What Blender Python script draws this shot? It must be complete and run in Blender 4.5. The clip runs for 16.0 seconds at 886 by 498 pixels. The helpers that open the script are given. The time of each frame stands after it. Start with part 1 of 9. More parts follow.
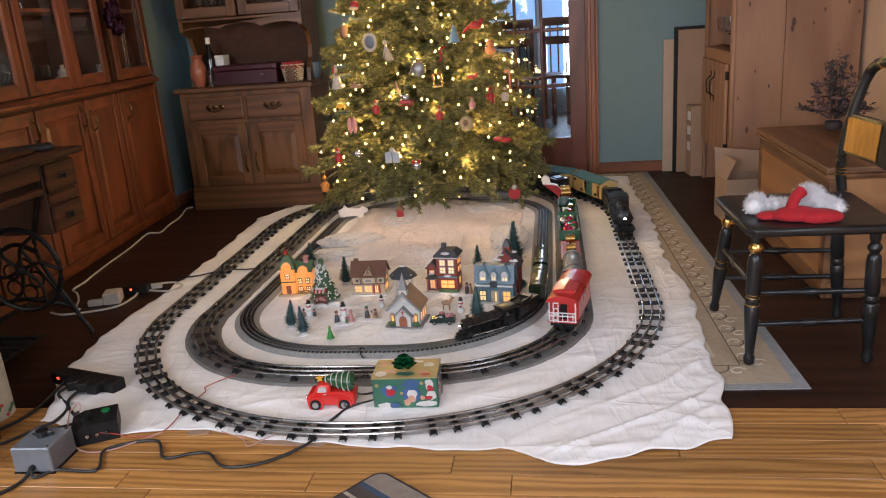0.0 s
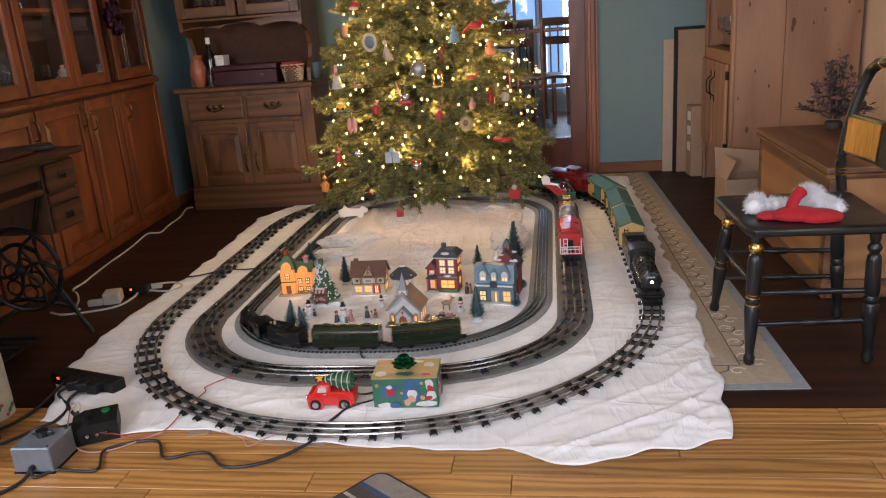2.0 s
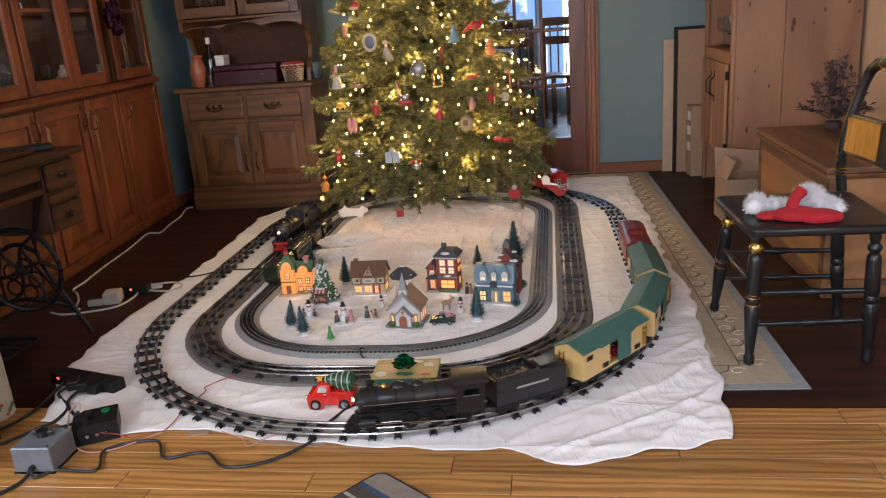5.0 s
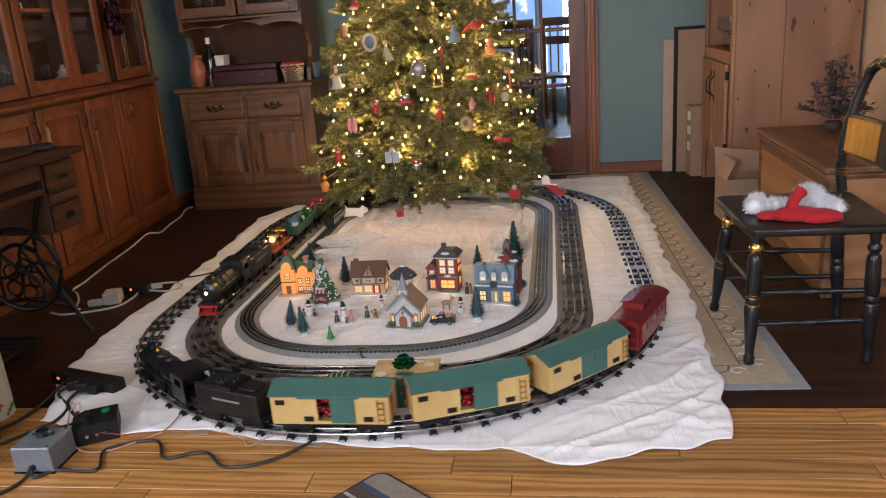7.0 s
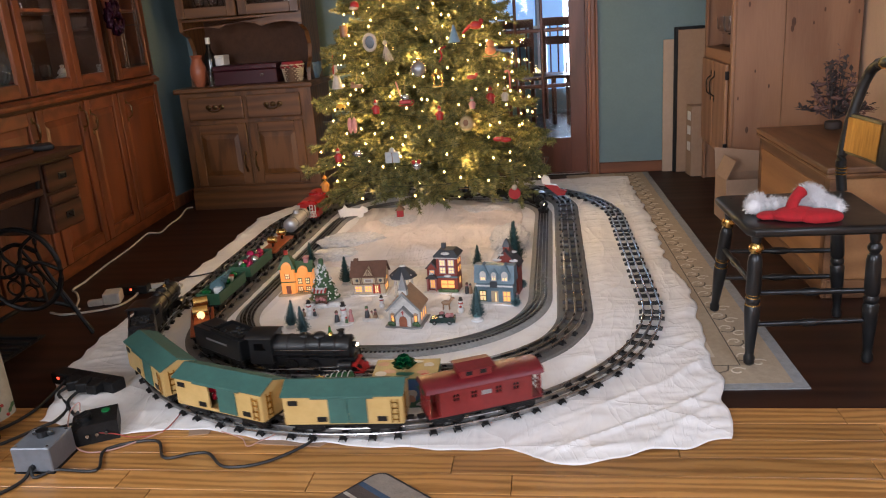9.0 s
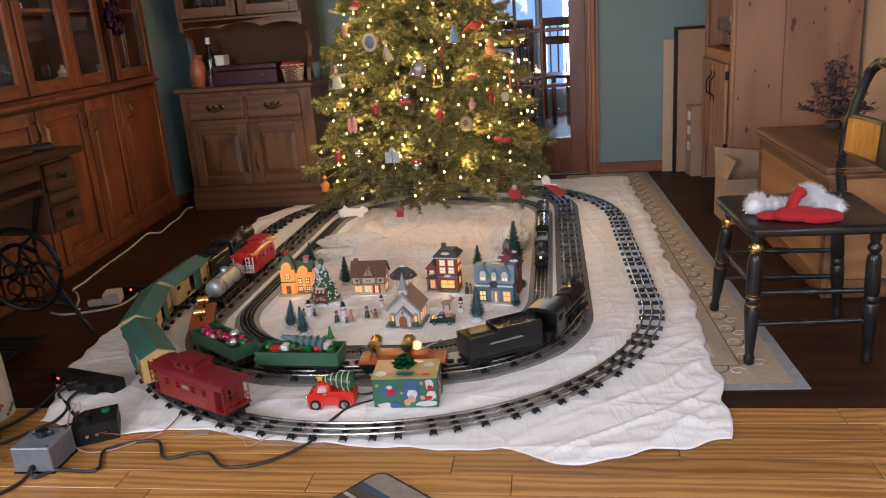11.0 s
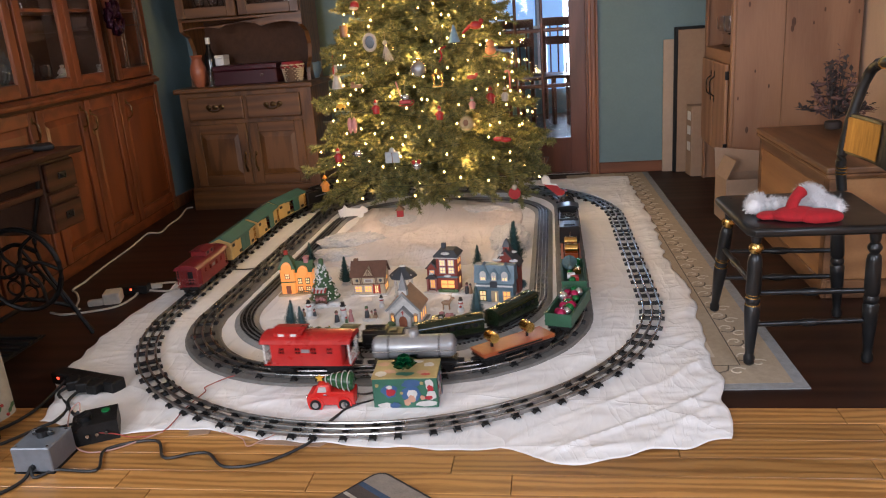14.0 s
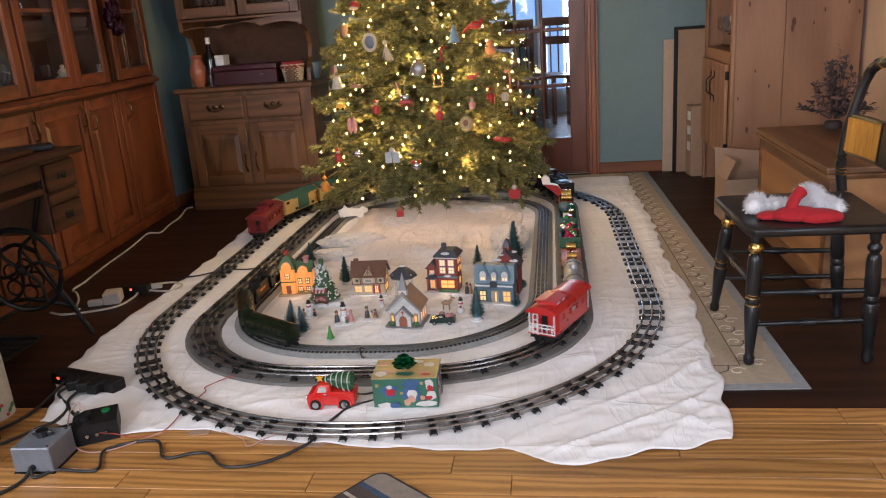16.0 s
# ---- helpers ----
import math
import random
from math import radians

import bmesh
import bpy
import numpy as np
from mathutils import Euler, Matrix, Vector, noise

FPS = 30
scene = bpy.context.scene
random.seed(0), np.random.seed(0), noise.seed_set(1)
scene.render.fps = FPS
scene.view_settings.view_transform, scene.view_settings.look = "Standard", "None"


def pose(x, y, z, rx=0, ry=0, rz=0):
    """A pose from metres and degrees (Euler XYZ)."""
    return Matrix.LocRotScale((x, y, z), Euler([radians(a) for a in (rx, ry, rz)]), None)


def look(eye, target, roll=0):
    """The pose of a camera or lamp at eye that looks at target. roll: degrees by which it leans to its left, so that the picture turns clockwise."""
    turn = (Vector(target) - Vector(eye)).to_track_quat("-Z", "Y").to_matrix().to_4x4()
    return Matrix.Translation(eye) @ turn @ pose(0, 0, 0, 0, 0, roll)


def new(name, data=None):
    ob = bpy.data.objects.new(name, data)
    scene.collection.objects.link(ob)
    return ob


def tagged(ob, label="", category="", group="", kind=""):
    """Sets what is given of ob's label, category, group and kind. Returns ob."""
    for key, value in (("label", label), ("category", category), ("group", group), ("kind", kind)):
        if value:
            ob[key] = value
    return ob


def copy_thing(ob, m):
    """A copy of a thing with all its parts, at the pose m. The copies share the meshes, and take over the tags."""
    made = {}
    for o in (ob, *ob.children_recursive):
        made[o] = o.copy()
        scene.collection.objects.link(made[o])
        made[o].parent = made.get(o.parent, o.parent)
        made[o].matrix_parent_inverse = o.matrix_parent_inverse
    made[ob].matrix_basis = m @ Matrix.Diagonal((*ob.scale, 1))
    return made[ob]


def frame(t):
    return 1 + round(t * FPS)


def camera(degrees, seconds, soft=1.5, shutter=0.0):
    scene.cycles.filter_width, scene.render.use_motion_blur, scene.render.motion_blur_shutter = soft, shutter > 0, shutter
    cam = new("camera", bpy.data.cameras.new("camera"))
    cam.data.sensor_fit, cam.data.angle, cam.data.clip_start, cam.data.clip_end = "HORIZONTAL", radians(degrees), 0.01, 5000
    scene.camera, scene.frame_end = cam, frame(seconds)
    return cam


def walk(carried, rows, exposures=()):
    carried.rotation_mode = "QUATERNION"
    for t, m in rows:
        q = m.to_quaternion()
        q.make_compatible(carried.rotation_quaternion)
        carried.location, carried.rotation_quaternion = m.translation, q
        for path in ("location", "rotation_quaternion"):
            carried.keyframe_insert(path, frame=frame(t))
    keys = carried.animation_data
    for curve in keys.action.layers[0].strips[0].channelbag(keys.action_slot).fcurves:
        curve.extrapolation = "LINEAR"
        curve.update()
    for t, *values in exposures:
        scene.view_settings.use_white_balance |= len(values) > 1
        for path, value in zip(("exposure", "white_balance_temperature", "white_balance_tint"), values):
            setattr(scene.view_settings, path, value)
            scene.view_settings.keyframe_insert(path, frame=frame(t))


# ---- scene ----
cam = camera(59.78, 16.0, soft=1.1, shutter=0.5)
EYE = Vector((0.6424, -3.4754, 1.0799))
AIM = EYE + Vector((-0.14481, 0.94662, -0.28800))
walk(cam, [(0.0, look(EYE, AIM, -4.234)), (16.0, look(EYE, AIM, -4.234))], [(0.0, -0.29, 5650, 13), (16.0, -0.29, 5650, 13)])

# ---- world and large lights ----
world = bpy.data.worlds.new("world")
scene.world = world
world.use_nodes = True
wn = world.node_tree
sky = wn.nodes.new("ShaderNodeTexSky")
sky.sky_type, sky.sun_disc, sky.sun_elevation, sky.sun_rotation = "NISHITA", False, radians(24), radians(150)
wn.links.new(sky.outputs[0], wn.nodes["Background"].inputs[0])
wn.nodes["Background"].inputs[1].default_value = 0.12


def area(name, m, sx, sy, watts, colour):
    d = bpy.data.lights.new(name, "AREA")
    d.shape, d.size, d.size_y, d.energy, d.color = "RECTANGLE", sx, sy, watts, colour
    ob = new(name, d)
    ob.matrix_world = m
    return ob


# daylight through the windows behind and right of the camera, and the glazed door
area("window_light", look((-0.55, -6.05, 1.55), (-0.3, -1.0, 0.2)), 1.7, 1.1, 148, (1.0, 0.955, 0.91))
# west lamp: added fill for the sheet's front left, no window known there
area("window_light", look((-2.10, -3.1, 1.5), (-0.2, -1.3, 0.0)), 1.0, 1.0, 34, (1.0, 0.95, 0.88))
area("window_light", look((0.5, 4.93, 1.75), (0.5, 0.5, 0.1)), 1.9, 0.9, 34, (0.55, 0.78, 1.0))
area("window_light", look((2.12, -3.3, 1.45), (0.6, -0.6, 0.0)), 1.0, 0.9, 27, (0.80, 0.89, 1.0))


def glow(name, at, watts, colour, size):
    d = bpy.data.lights.new(name, "POINT")
    d.energy, d.color, d.shadow_soft_size = watts, colour, size
    ob = new(name, d)
    ob.location = at
    return ob


# ---- materials ----
def node_mat(name):
    m = bpy.data.materials.new(name)
    m.use_nodes = True
    nt = m.node_tree
    return m, nt, nt.nodes["Principled BSDF"]


def mat(name, c, c2=None, rough=0.6, metal=0.0, scale=40.0, bump=0.1, fine=None, emit=None, strength=0.0, spread=0.0, stretch=(1, 1, 1), sheen=0.0, coat=0.0, trans=0.0, per=False):
    """Base colour varied at two scales between c and c2, with fine relief."""
    m, nt, b = node_mat(name)
    L, N = nt.links.new, nt.nodes.new
    c2 = c2 or tuple(x * 0.72 for x in c)
    tc, mp = N("ShaderNodeTexCoord"), N("ShaderNodeMapping")
    mp.inputs["Scale"].default_value = stretch
    L(tc.outputs["Object"], mp.inputs[0])
    n1, n2 = N("ShaderNodeTexNoise"), N("ShaderNodeTexNoise")
    n1.inputs["Scale"].default_value, n1.inputs["Detail"].default_value = scale * 0.2, 3
    n2.inputs["Scale"].default_value, n2.inputs["Detail"].default_value = scale, 6
    n2.inputs["Roughness"].default_value = 0.65
    L(mp.outputs[0], n1.inputs[0])
    L(mp.outputs[0], n2.inputs[0])
    add = N("ShaderNodeMath")
    add.operation, add.inputs[1].default_value = "MULTIPLY_ADD", 0.5
    half = N("ShaderNodeMath")
    half.operation, half.inputs[1].default_value = "MULTIPLY", 0.5
    L(n2.outputs[0], half.inputs[0])
    L(n1.outputs[0], add.inputs[0])
    L(half.outputs[0], add.inputs[2])
    ramp = N("ShaderNodeValToRGB")
    ramp.color_ramp.elements[0].position, ramp.color_ramp.elements[1].position = 0.36, 0.64
    ramp.color_ramp.elements[0].color, ramp.color_ramp.elements[1].color = (*c2, 1), (*c, 1)
    L(add.outputs[0], ramp.inputs[0])
    col = ramp.outputs[0]
    if per:
        info, hsv, mul = N("ShaderNodeObjectInfo"), N("ShaderNodeHueSaturation"), N("ShaderNodeMapRange")
        mul.inputs[3].default_value, mul.inputs[4].default_value = 0.72, 1.22
        L(info.outputs["Random"], mul.inputs[0])
        L(mul.outputs[0], hsv.inputs["Value"])
        L(col, hsv.inputs["Color"])
        col = hsv.outputs[0]
    L(col, b.inputs["Base Color"])
    rr = N("ShaderNodeMapRange")
    rr.inputs[3].default_value, rr.inputs[4].default_value = max(0.03, rough - 0.1), min(1.0, rough + 0.1)
    L(n1.outputs[0], rr.inputs[0])
    L(rr.outputs[0], b.inputs["Roughness"])
    b.inputs["Metallic"].default_value = metal
    if bump:
        bp = N("ShaderNodeBump")
        bp.inputs["Strength"].default_value, bp.inputs["Distance"].default_value = bump, 0.002
        L(n2.outputs[0], bp.inputs["Height"])
        L(bp.outputs[0], b.inputs["Normal"])
    if emit:
        b.inputs["Emission Color"].default_value, b.inputs["Emission Strength"].default_value = (*emit, 1), strength
    b.inputs["Coat Weight"].default_value, b.inputs["Coat Roughness"].default_value = coat, 0.12
    b.inputs["Sheen Weight"].default_value = sheen
    b.inputs["Transmission Weight"].default_value = trans
    return m


def wood(name, c, c2, along="z", rough=0.4, scale=9.0, coat=0.15, per=False, lo=0.2, hi=0.78, run=0.09):
    """Wood with grain along one axis: stretched rings, pores and uneven tone."""
    m, nt, b = node_mat(name)
    L, N = nt.links.new, nt.nodes.new
    tc, mp = N("ShaderNodeTexCoord"), N("ShaderNodeMapping")
    mp.inputs["Scale"].default_value = [run if a == along else 1.0 for a in "xyz"]
    src = tc.outputs["Object"]
    if per:
        info, vm, va = N("ShaderNodeObjectInfo"), N("ShaderNodeVectorMath"), N("ShaderNodeVectorMath")
        vm.operation, va.operation = "SCALE", "ADD"
        vm.inputs[0].default_value = (7.3, 11.1, 5.7)
        L(info.outputs["Random"], vm.inputs["Scale"])
        L(src, va.inputs[0])
        L(vm.outputs[0], va.inputs[1])
        src = va.outputs[0]
    L(src, mp.inputs[0])
    n1, n2, wv = N("ShaderNodeTexNoise"), N("ShaderNodeTexNoise"), N("ShaderNodeTexWave")
    n1.inputs["Scale"].default_value, n1.inputs["Detail"].default_value = scale, 4
    n2.inputs["Scale"].default_value, n2.inputs["Detail"].default_value = scale * 22, 3
    wv.wave_type, wv.inputs["Scale"].default_value = "RINGS", scale * 0.55
    wv.inputs["Distortion"].default_value, wv.inputs["Detail"].default_value, wv.inputs["Detail Scale"].default_value = 9.0, 3, 1.2
    for n in (n1, n2, wv):
        L(mp.outputs[0], n.inputs[0])
    mix, mix2 = N("ShaderNodeMath"), N("ShaderNodeMath")
    mix.operation = mix2.operation = "MULTIPLY_ADD"
    mix.inputs[1].default_value, mix2.inputs[1].default_value = 0.42, 0.34
    pre = N("ShaderNodeMath")
    pre.operation, pre.inputs[1].default_value = "MULTIPLY", 0.3
    L(n1.outputs[0], pre.inputs[0])
    L(wv.outputs["Fac"], mix.inputs[0])
    L(pre.outputs[0], mix.inputs[2])
    L(n2.outputs[0], mix2.inputs[0])
    L(mix.outputs[0], mix2.inputs[2])
    ramp = N("ShaderNodeValToRGB")
    ramp.color_ramp.elements[0].position, ramp.color_ramp.elements[1].position = lo, hi
    ramp.color_ramp.elements[0].color, ramp.color_ramp.elements[1].color = (*c2, 1), (*c, 1)
    L(mix2.outputs[0], ramp.inputs[0])
    col = ramp.outputs[0]
    if per:
        hsv, mr = N("ShaderNodeHueSaturation"), N("ShaderNodeMapRange")
        mr.inputs[3].default_value, mr.inputs[4].default_value = 0.78, 1.2
        L(info.outputs["Random"], mr.inputs[0])
        L(mr.outputs[0], hsv.inputs["Value"])
        L(col, hsv.inputs["Color"])
        col = hsv.outputs[0]
    L(col, b.inputs["Base Color"])
    rr = N("ShaderNodeMapRange")
    rr.inputs[3].default_value, rr.inputs[4].default_value = rough + 0.1, max(0.05, rough - 0.08)
    L(n1.outputs[0], rr.inputs[0])
    L(rr.outputs[0], b.inputs["Roughness"])
    bp = N("ShaderNodeBump")
    bp.inputs["Strength"].default_value, bp.inputs["Distance"].default_value = 0.12, 0.001
    L(mix2.outputs[0], bp.inputs["Height"])
    L(bp.outputs[0], b.inputs["Normal"])
    b.inputs["Coat Weight"].default_value, b.inputs["Coat Roughness"].default_value = coat, 0.2
    return m


def glass(name, tint=(1, 1, 1), rough=0.0):
    m, nt, b = node_mat(name)
    b.inputs["Base Color"].default_value = (*tint, 1)
    b.inputs["Roughness"].default_value, b.inputs["Transmission Weight"].default_value, b.inputs["IOR"].default_value = rough, 1.0, 1.45
    return m


def lit(name, c, k):
    m, nt, b = node_mat(name)
    b.inputs["Base Color"].default_value = (*[x * 0.6 for x in c], 1)
    b.inputs["Emission Color"].default_value, b.inputs["Emission Strength"].default_value = (*c, 1), k
    return m


OAK_FLOOR = wood("oak_floor", (0.46, 0.232, 0.066), (0.19, 0.080, 0.018), "x", 0.34, 24, 0.2, True, 0.14, 0.66, 0.10)
DARK_FLOOR = wood("dark_floor", (0.036, 0.014, 0.008), (0.014, 0.006, 0.004), "x", 0.46, 6, 0.04)
CHERRY = wood("cherry_wood", (0.20, 0.058, 0.018), (0.088, 0.025, 0.008), "z", 0.36, 8)
CHERRY_X = wood("cherry_wood_rail", (0.20, 0.058, 0.018), (0.088, 0.025, 0.008), "y", 0.36, 8)
OAK = wood("oak_wood", (0.125, 0.055, 0.017), (0.052, 0.021, 0.006), "z", 0.42, 13, 0.15, False, 0.25, 0.66)
OAK_X = wood("oak_wood_rail", (0.125, 0.055, 0.017), (0.052, 0.021, 0.006), "x", 0.42, 10)
PINE = wood("pine_wood", (0.34, 0.178, 0.094), (0.22, 0.103, 0.050), "z", 0.5, 5, 0.05)
PINE_Y = wood("pine_wood_rail", (0.36, 0.175, 0.08), (0.22, 0.10, 0.044), "y", 0.5, 5, 0.05)
OLD_PINE = wood("worn_pine", (0.24, 0.115, 0.046), (0.085, 0.036, 0.014), "y", 0.5, 7, 0.05)
TRIM = wood("door_trim_wood", (0.27, 0.10, 0.042), (0.13, 0.045, 0.018), "z", 0.4, 9)
TRIM_X = wood("baseboard_wood", (0.24, 0.09, 0.038), (0.12, 0.042, 0.018), "x", 0.4, 9)
DOOR_WOOD = wood("door_wood", (0.16, 0.055, 0.032), (0.08, 0.026, 0.015), "z", 0.35, 8)
BLUE_WALL = mat("blue_grey_wall_paint", (0.175, 0.255, 0.275), (0.155, 0.23, 0.25), 0.75, scale=60, bump=0.12)
BEIGE_WALL = mat("beige_wall_paint", (0.60, 0.44, 0.32), (0.55, 0.40, 0.29), 0.8, scale=60, bump=0.12)
WHITE_PAINT = mat("ceiling_paint", (0.8, 0.79, 0.76), (0.74, 0.73, 0.70), 0.85, scale=50, bump=0.15)


def creased(name, c, c2, size, deep):
    """Cotton cloth: weave, soft dents and sharp creases that run two ways."""
    m, nt, b = node_mat(name)
    L, N = nt.links.new, nt.nodes.new
    tc = N("ShaderNodeTexCoord")
    total = None
    for sx, sy, rz, k in ((1.0, 0.28, 0.5, 1.0), (0.3, 1.1, 0.25, 0.8), (2.6, 1.0, -0.6, 0.35)):
        mp, n, sb, ab, pw, sc = N("ShaderNodeMapping"), N("ShaderNodeTexNoise"), N("ShaderNodeMath"), N("ShaderNodeMath"), N("ShaderNodeMath"), N("ShaderNodeMath")
        mp.inputs["Scale"].default_value, mp.inputs["Rotation"].default_value = (sx * size, sy * size, size), (0, 0, rz)
        n.inputs["Scale"].default_value, n.inputs["Detail"].default_value, n.inputs["Distortion"].default_value = 1.0, 3, 0.5
        L(tc.outputs["Object"], mp.inputs[0])
        L(mp.outputs[0], n.inputs[0])
        sb.operation, sb.inputs[1].default_value = "SUBTRACT", 0.5
        ab.operation = "ABSOLUTE"
        pw.operation, pw.inputs[1].default_value = "POWER", 0.6
        sc.operation, sc.inputs[1].default_value = "MULTIPLY_ADD", -k
        L(n.outputs[0], sb.inputs[0])
        L(sb.outputs[0], ab.inputs[0])
        L(ab.outputs[0], pw.inputs[0])
        L(pw.outputs[0], sc.inputs[0])
        if total is None:
            sc.inputs[2].default_value = 1.0
        else:
            L(total, sc.inputs[2])
        total = sc.outputs[0]
    bp, weave, bp2, ramp, tone = N("ShaderNodeBump"), N("ShaderNodeTexNoise"), N("ShaderNodeBump"), N("ShaderNodeValToRGB"), N("ShaderNodeTexNoise")
    bp.inputs["Strength"].default_value, bp.inputs["Distance"].default_value = 0.8, deep
    weave.inputs["Scale"].default_value = 420
    bp2.inputs["Strength"].default_value, bp2.inputs["Distance"].default_value = 0.12, 0.0008
    L(total, bp.inputs["Height"])
    L(tc.outputs["Object"], weave.inputs[0])
    L(weave.outputs[0], bp2.inputs["Height"])
    L(bp.outputs[0], bp2.inputs["Normal"])
    L(bp2.outputs[0], b.inputs["Normal"])
    tone.inputs["Scale"].default_value, tone.inputs["Detail"].default_value = 3.5, 4
    L(tc.outputs["Object"], tone.inputs[0])
    ramp.color_ramp.elements[0].position, ramp.color_ramp.elements[1].position = 0.35, 0.65
    ramp.color_ramp.elements[0].color, ramp.color_ramp.elements[1].color = (*c2, 1), (*c, 1)
    L(tone.outputs[0], ramp.inputs[0])
    L(ramp.outputs[0], b.inputs["Base Color"])
    b.inputs["Roughness"].default_value = 0.9
    b.inputs["Sheen Weight"].default_value = 0.15
    return m


SHEET = creased("white_sheet", (0.87, 0.85, 0.83), (0.81, 0.79, 0.77), 4.5, 0.017)
TULLE = creased("cream_cloth", (0.80, 0.74, 0.70), (0.70, 0.63, 0.58), 8.0, 0.020)
STEEL = mat("rail_steel", (0.42, 0.41, 0.40), (0.24, 0.23, 0.22), 0.28, 0.95, 60, 0.05)
TIE_BLACK = mat("tie_black", (0.028, 0.027, 0.027), (0.016, 0.015, 0.015), 0.4, 0.4, 90, 0.1)
ROADBED = mat("grey_roadbed", (0.19, 0.182, 0.168), (0.12, 0.114, 0.105), 0.8, 0.0, 180, 0.5)
ROADBED_L = mat("light_grey_roadbed", (0.32, 0.32, 0.31), (0.22, 0.22, 0.21), 0.75, 0.0, 300, 0.5)
DULL_RAIL = mat("dull_rail_metal", (0.27, 0.27, 0.27), (0.17, 0.17, 0.17), 0.5, 0.75, 60, 0.05)
BLACK = mat("black_enamel", (0.012, 0.012, 0.013), (0.007, 0.007, 0.007), 0.32, 0.0, 60, 0.05)
BLACK_MATT = mat("black_plastic", (0.015, 0.0145, 0.0145), (0.009, 0.0085, 0.0085), 0.5, 0.0, 120, 0.15)
IRON = mat("black_cast_iron", (0.022, 0.020, 0.019), (0.010, 0.009, 0.009), 0.45, 0.5, 80, 0.2)
WHITE = mat("white_gloss", (0.78, 0.77, 0.74), (0.68, 0.67, 0.64), 0.4, 0, 60, 0.05)
RED = mat("red_enamel", (0.52, 0.022, 0.018), (0.38, 0.014, 0.012), 0.3, 0, 50, 0.05, coat=0.3)
DEEP_RED = mat("maroon_enamel", (0.225, 0.018, 0.017), (0.16, 0.012, 0.011), 0.35, 0, 50, 0.05, coat=0.2)
DEEP_ROOF = mat("maroon_roof", (0.17, 0.012, 0.018), (0.12, 0.008, 0.012), 0.38, 0, 50, 0.05)
CREAM = mat("cream_yellow_enamel", (0.60, 0.42, 0.16), (0.52, 0.35, 0.12), 0.4, 0, 50, 0.05, coat=0.2)
TEAL = mat("teal_green_enamel", (0.050, 0.14, 0.115), (0.038, 0.105, 0.088), 0.6, 0, 50, 0.05)
OLIVE = mat("olive_green_enamel", (0.018, 0.028, 0.013), (0.012, 0.018, 0.008), 0.22, 0.2, 60, 0.05, coat=0.4)
GOND = mat("gondola_green", (0.038, 0.115, 0.06), (0.028, 0.085, 0.045), 0.45, 0, 60, 0.08)
ORANGE = mat("orange_brown_enamel", (0.36, 0.085, 0.02), (0.26, 0.055, 0.014), 0.4, 0, 60, 0.08)
SILVER = mat("silver_grey_enamel", (0.38, 0.38, 0.38), (0.30, 0.30, 0.31), 0.36, 0.5, 40, 0.05)
BRASS = mat("polished_brass", (0.62, 0.40, 0.12), (0.5, 0.30, 0.08), 0.25, 1.0, 60, 0.05)
CHROME = mat("chrome", (0.62, 0.62, 0.62), (0.5, 0.5, 0.5), 0.15, 1.0, 60, 0.02)
GREEN_FOIL = mat("green_foil", (0.01, 0.13, 0.045), (0.006, 0.08, 0.03), 0.16, 0.7, 60, 0.05)
GLASS = glass("clear_glass")
HEADLAMP = lit("headlamp_glow", (1.0, 0.74, 0.42), 14)


# surfaces with little gloss
for dull in (BLACK_MATT, TIE_BLACK, IRON, DARK_FLOOR):
    dull.node_tree.nodes["Principled BSDF"].inputs["Specular IOR Level"].default_value = 0.22

# ---- mesh helpers ----
def part(name, bm, material, parent=None, label="", smooth=False):
    me = bpy.data.meshes.new(name)
    bm.to_mesh(me)
    bm.free()
    me.materials.append(material)
    if smooth:
        me.polygons.foreach_set("use_smooth", [True] * len(me.polygons))
        me.set_sharp_from_angle(angle=radians(38))
    ob = new(name, me)
    ob.parent = parent
    if label:
        tagged(ob, label)
    return ob


def thing(name, m, label, category, group="", kind=""):
    ob = new(name)
    ob.matrix_world = m
    return tagged(ob, label, category, group, kind)


def box(bm, x0, y0, z0, x1, y1, z1, bev=0.0, seg=1):
    vs = bmesh.ops.create_cube(bm, size=1, matrix=Matrix.LocRotScale(((x0 + x1) / 2, (y0 + y1) / 2, (z0 + z1) / 2), None, (abs(x1 - x0), abs(y1 - y0), abs(z1 - z0))))["verts"]
    if bev:
        es = list({e for v in vs for e in v.link_edges})
        bmesh.ops.bevel(bm, geom=es, offset=bev, segments=seg, affect="EDGES", profile=0.5)
    return bm


def cyl(bm, a, b, r, r2=None, n=14):
    a, b = Vector(a), Vector(b)
    d = b - a
    m = Matrix.Translation((a + b) / 2) @ d.to_track_quat("Z", "Y").to_matrix().to_4x4()
    bmesh.ops.create_cone(bm, cap_ends=True, segments=n, radius1=r, radius2=r if r2 is None else r2, depth=d.length, matrix=m)
    return bm


def ball(bm, at, r, s=(1, 1, 1), u=12, v=8):
    bmesh.ops.create_uvsphere(bm, u_segments=u, v_segments=v, radius=r, matrix=Matrix.LocRotScale(at, None, s))
    return bm


def lathe(bm, prof, n=16, m=None):
    """Rings of (radius, height) turned round the z axis."""
    m = m or Matrix()
    rings = [[bm.verts.new(m @ Vector((r * math.cos(6.28318 * i / n), r * math.sin(6.28318 * i / n), z))) for i in range(n)] for r, z in prof]
    for p, q in zip(rings, rings[1:]):
        for i in range(n):
            bm.faces.new((p[i], p[(i + 1) % n], q[(i + 1) % n], q[i]))
    bm.faces.new(rings[0][::-1])
    bm.faces.new(rings[-1])
    return bm


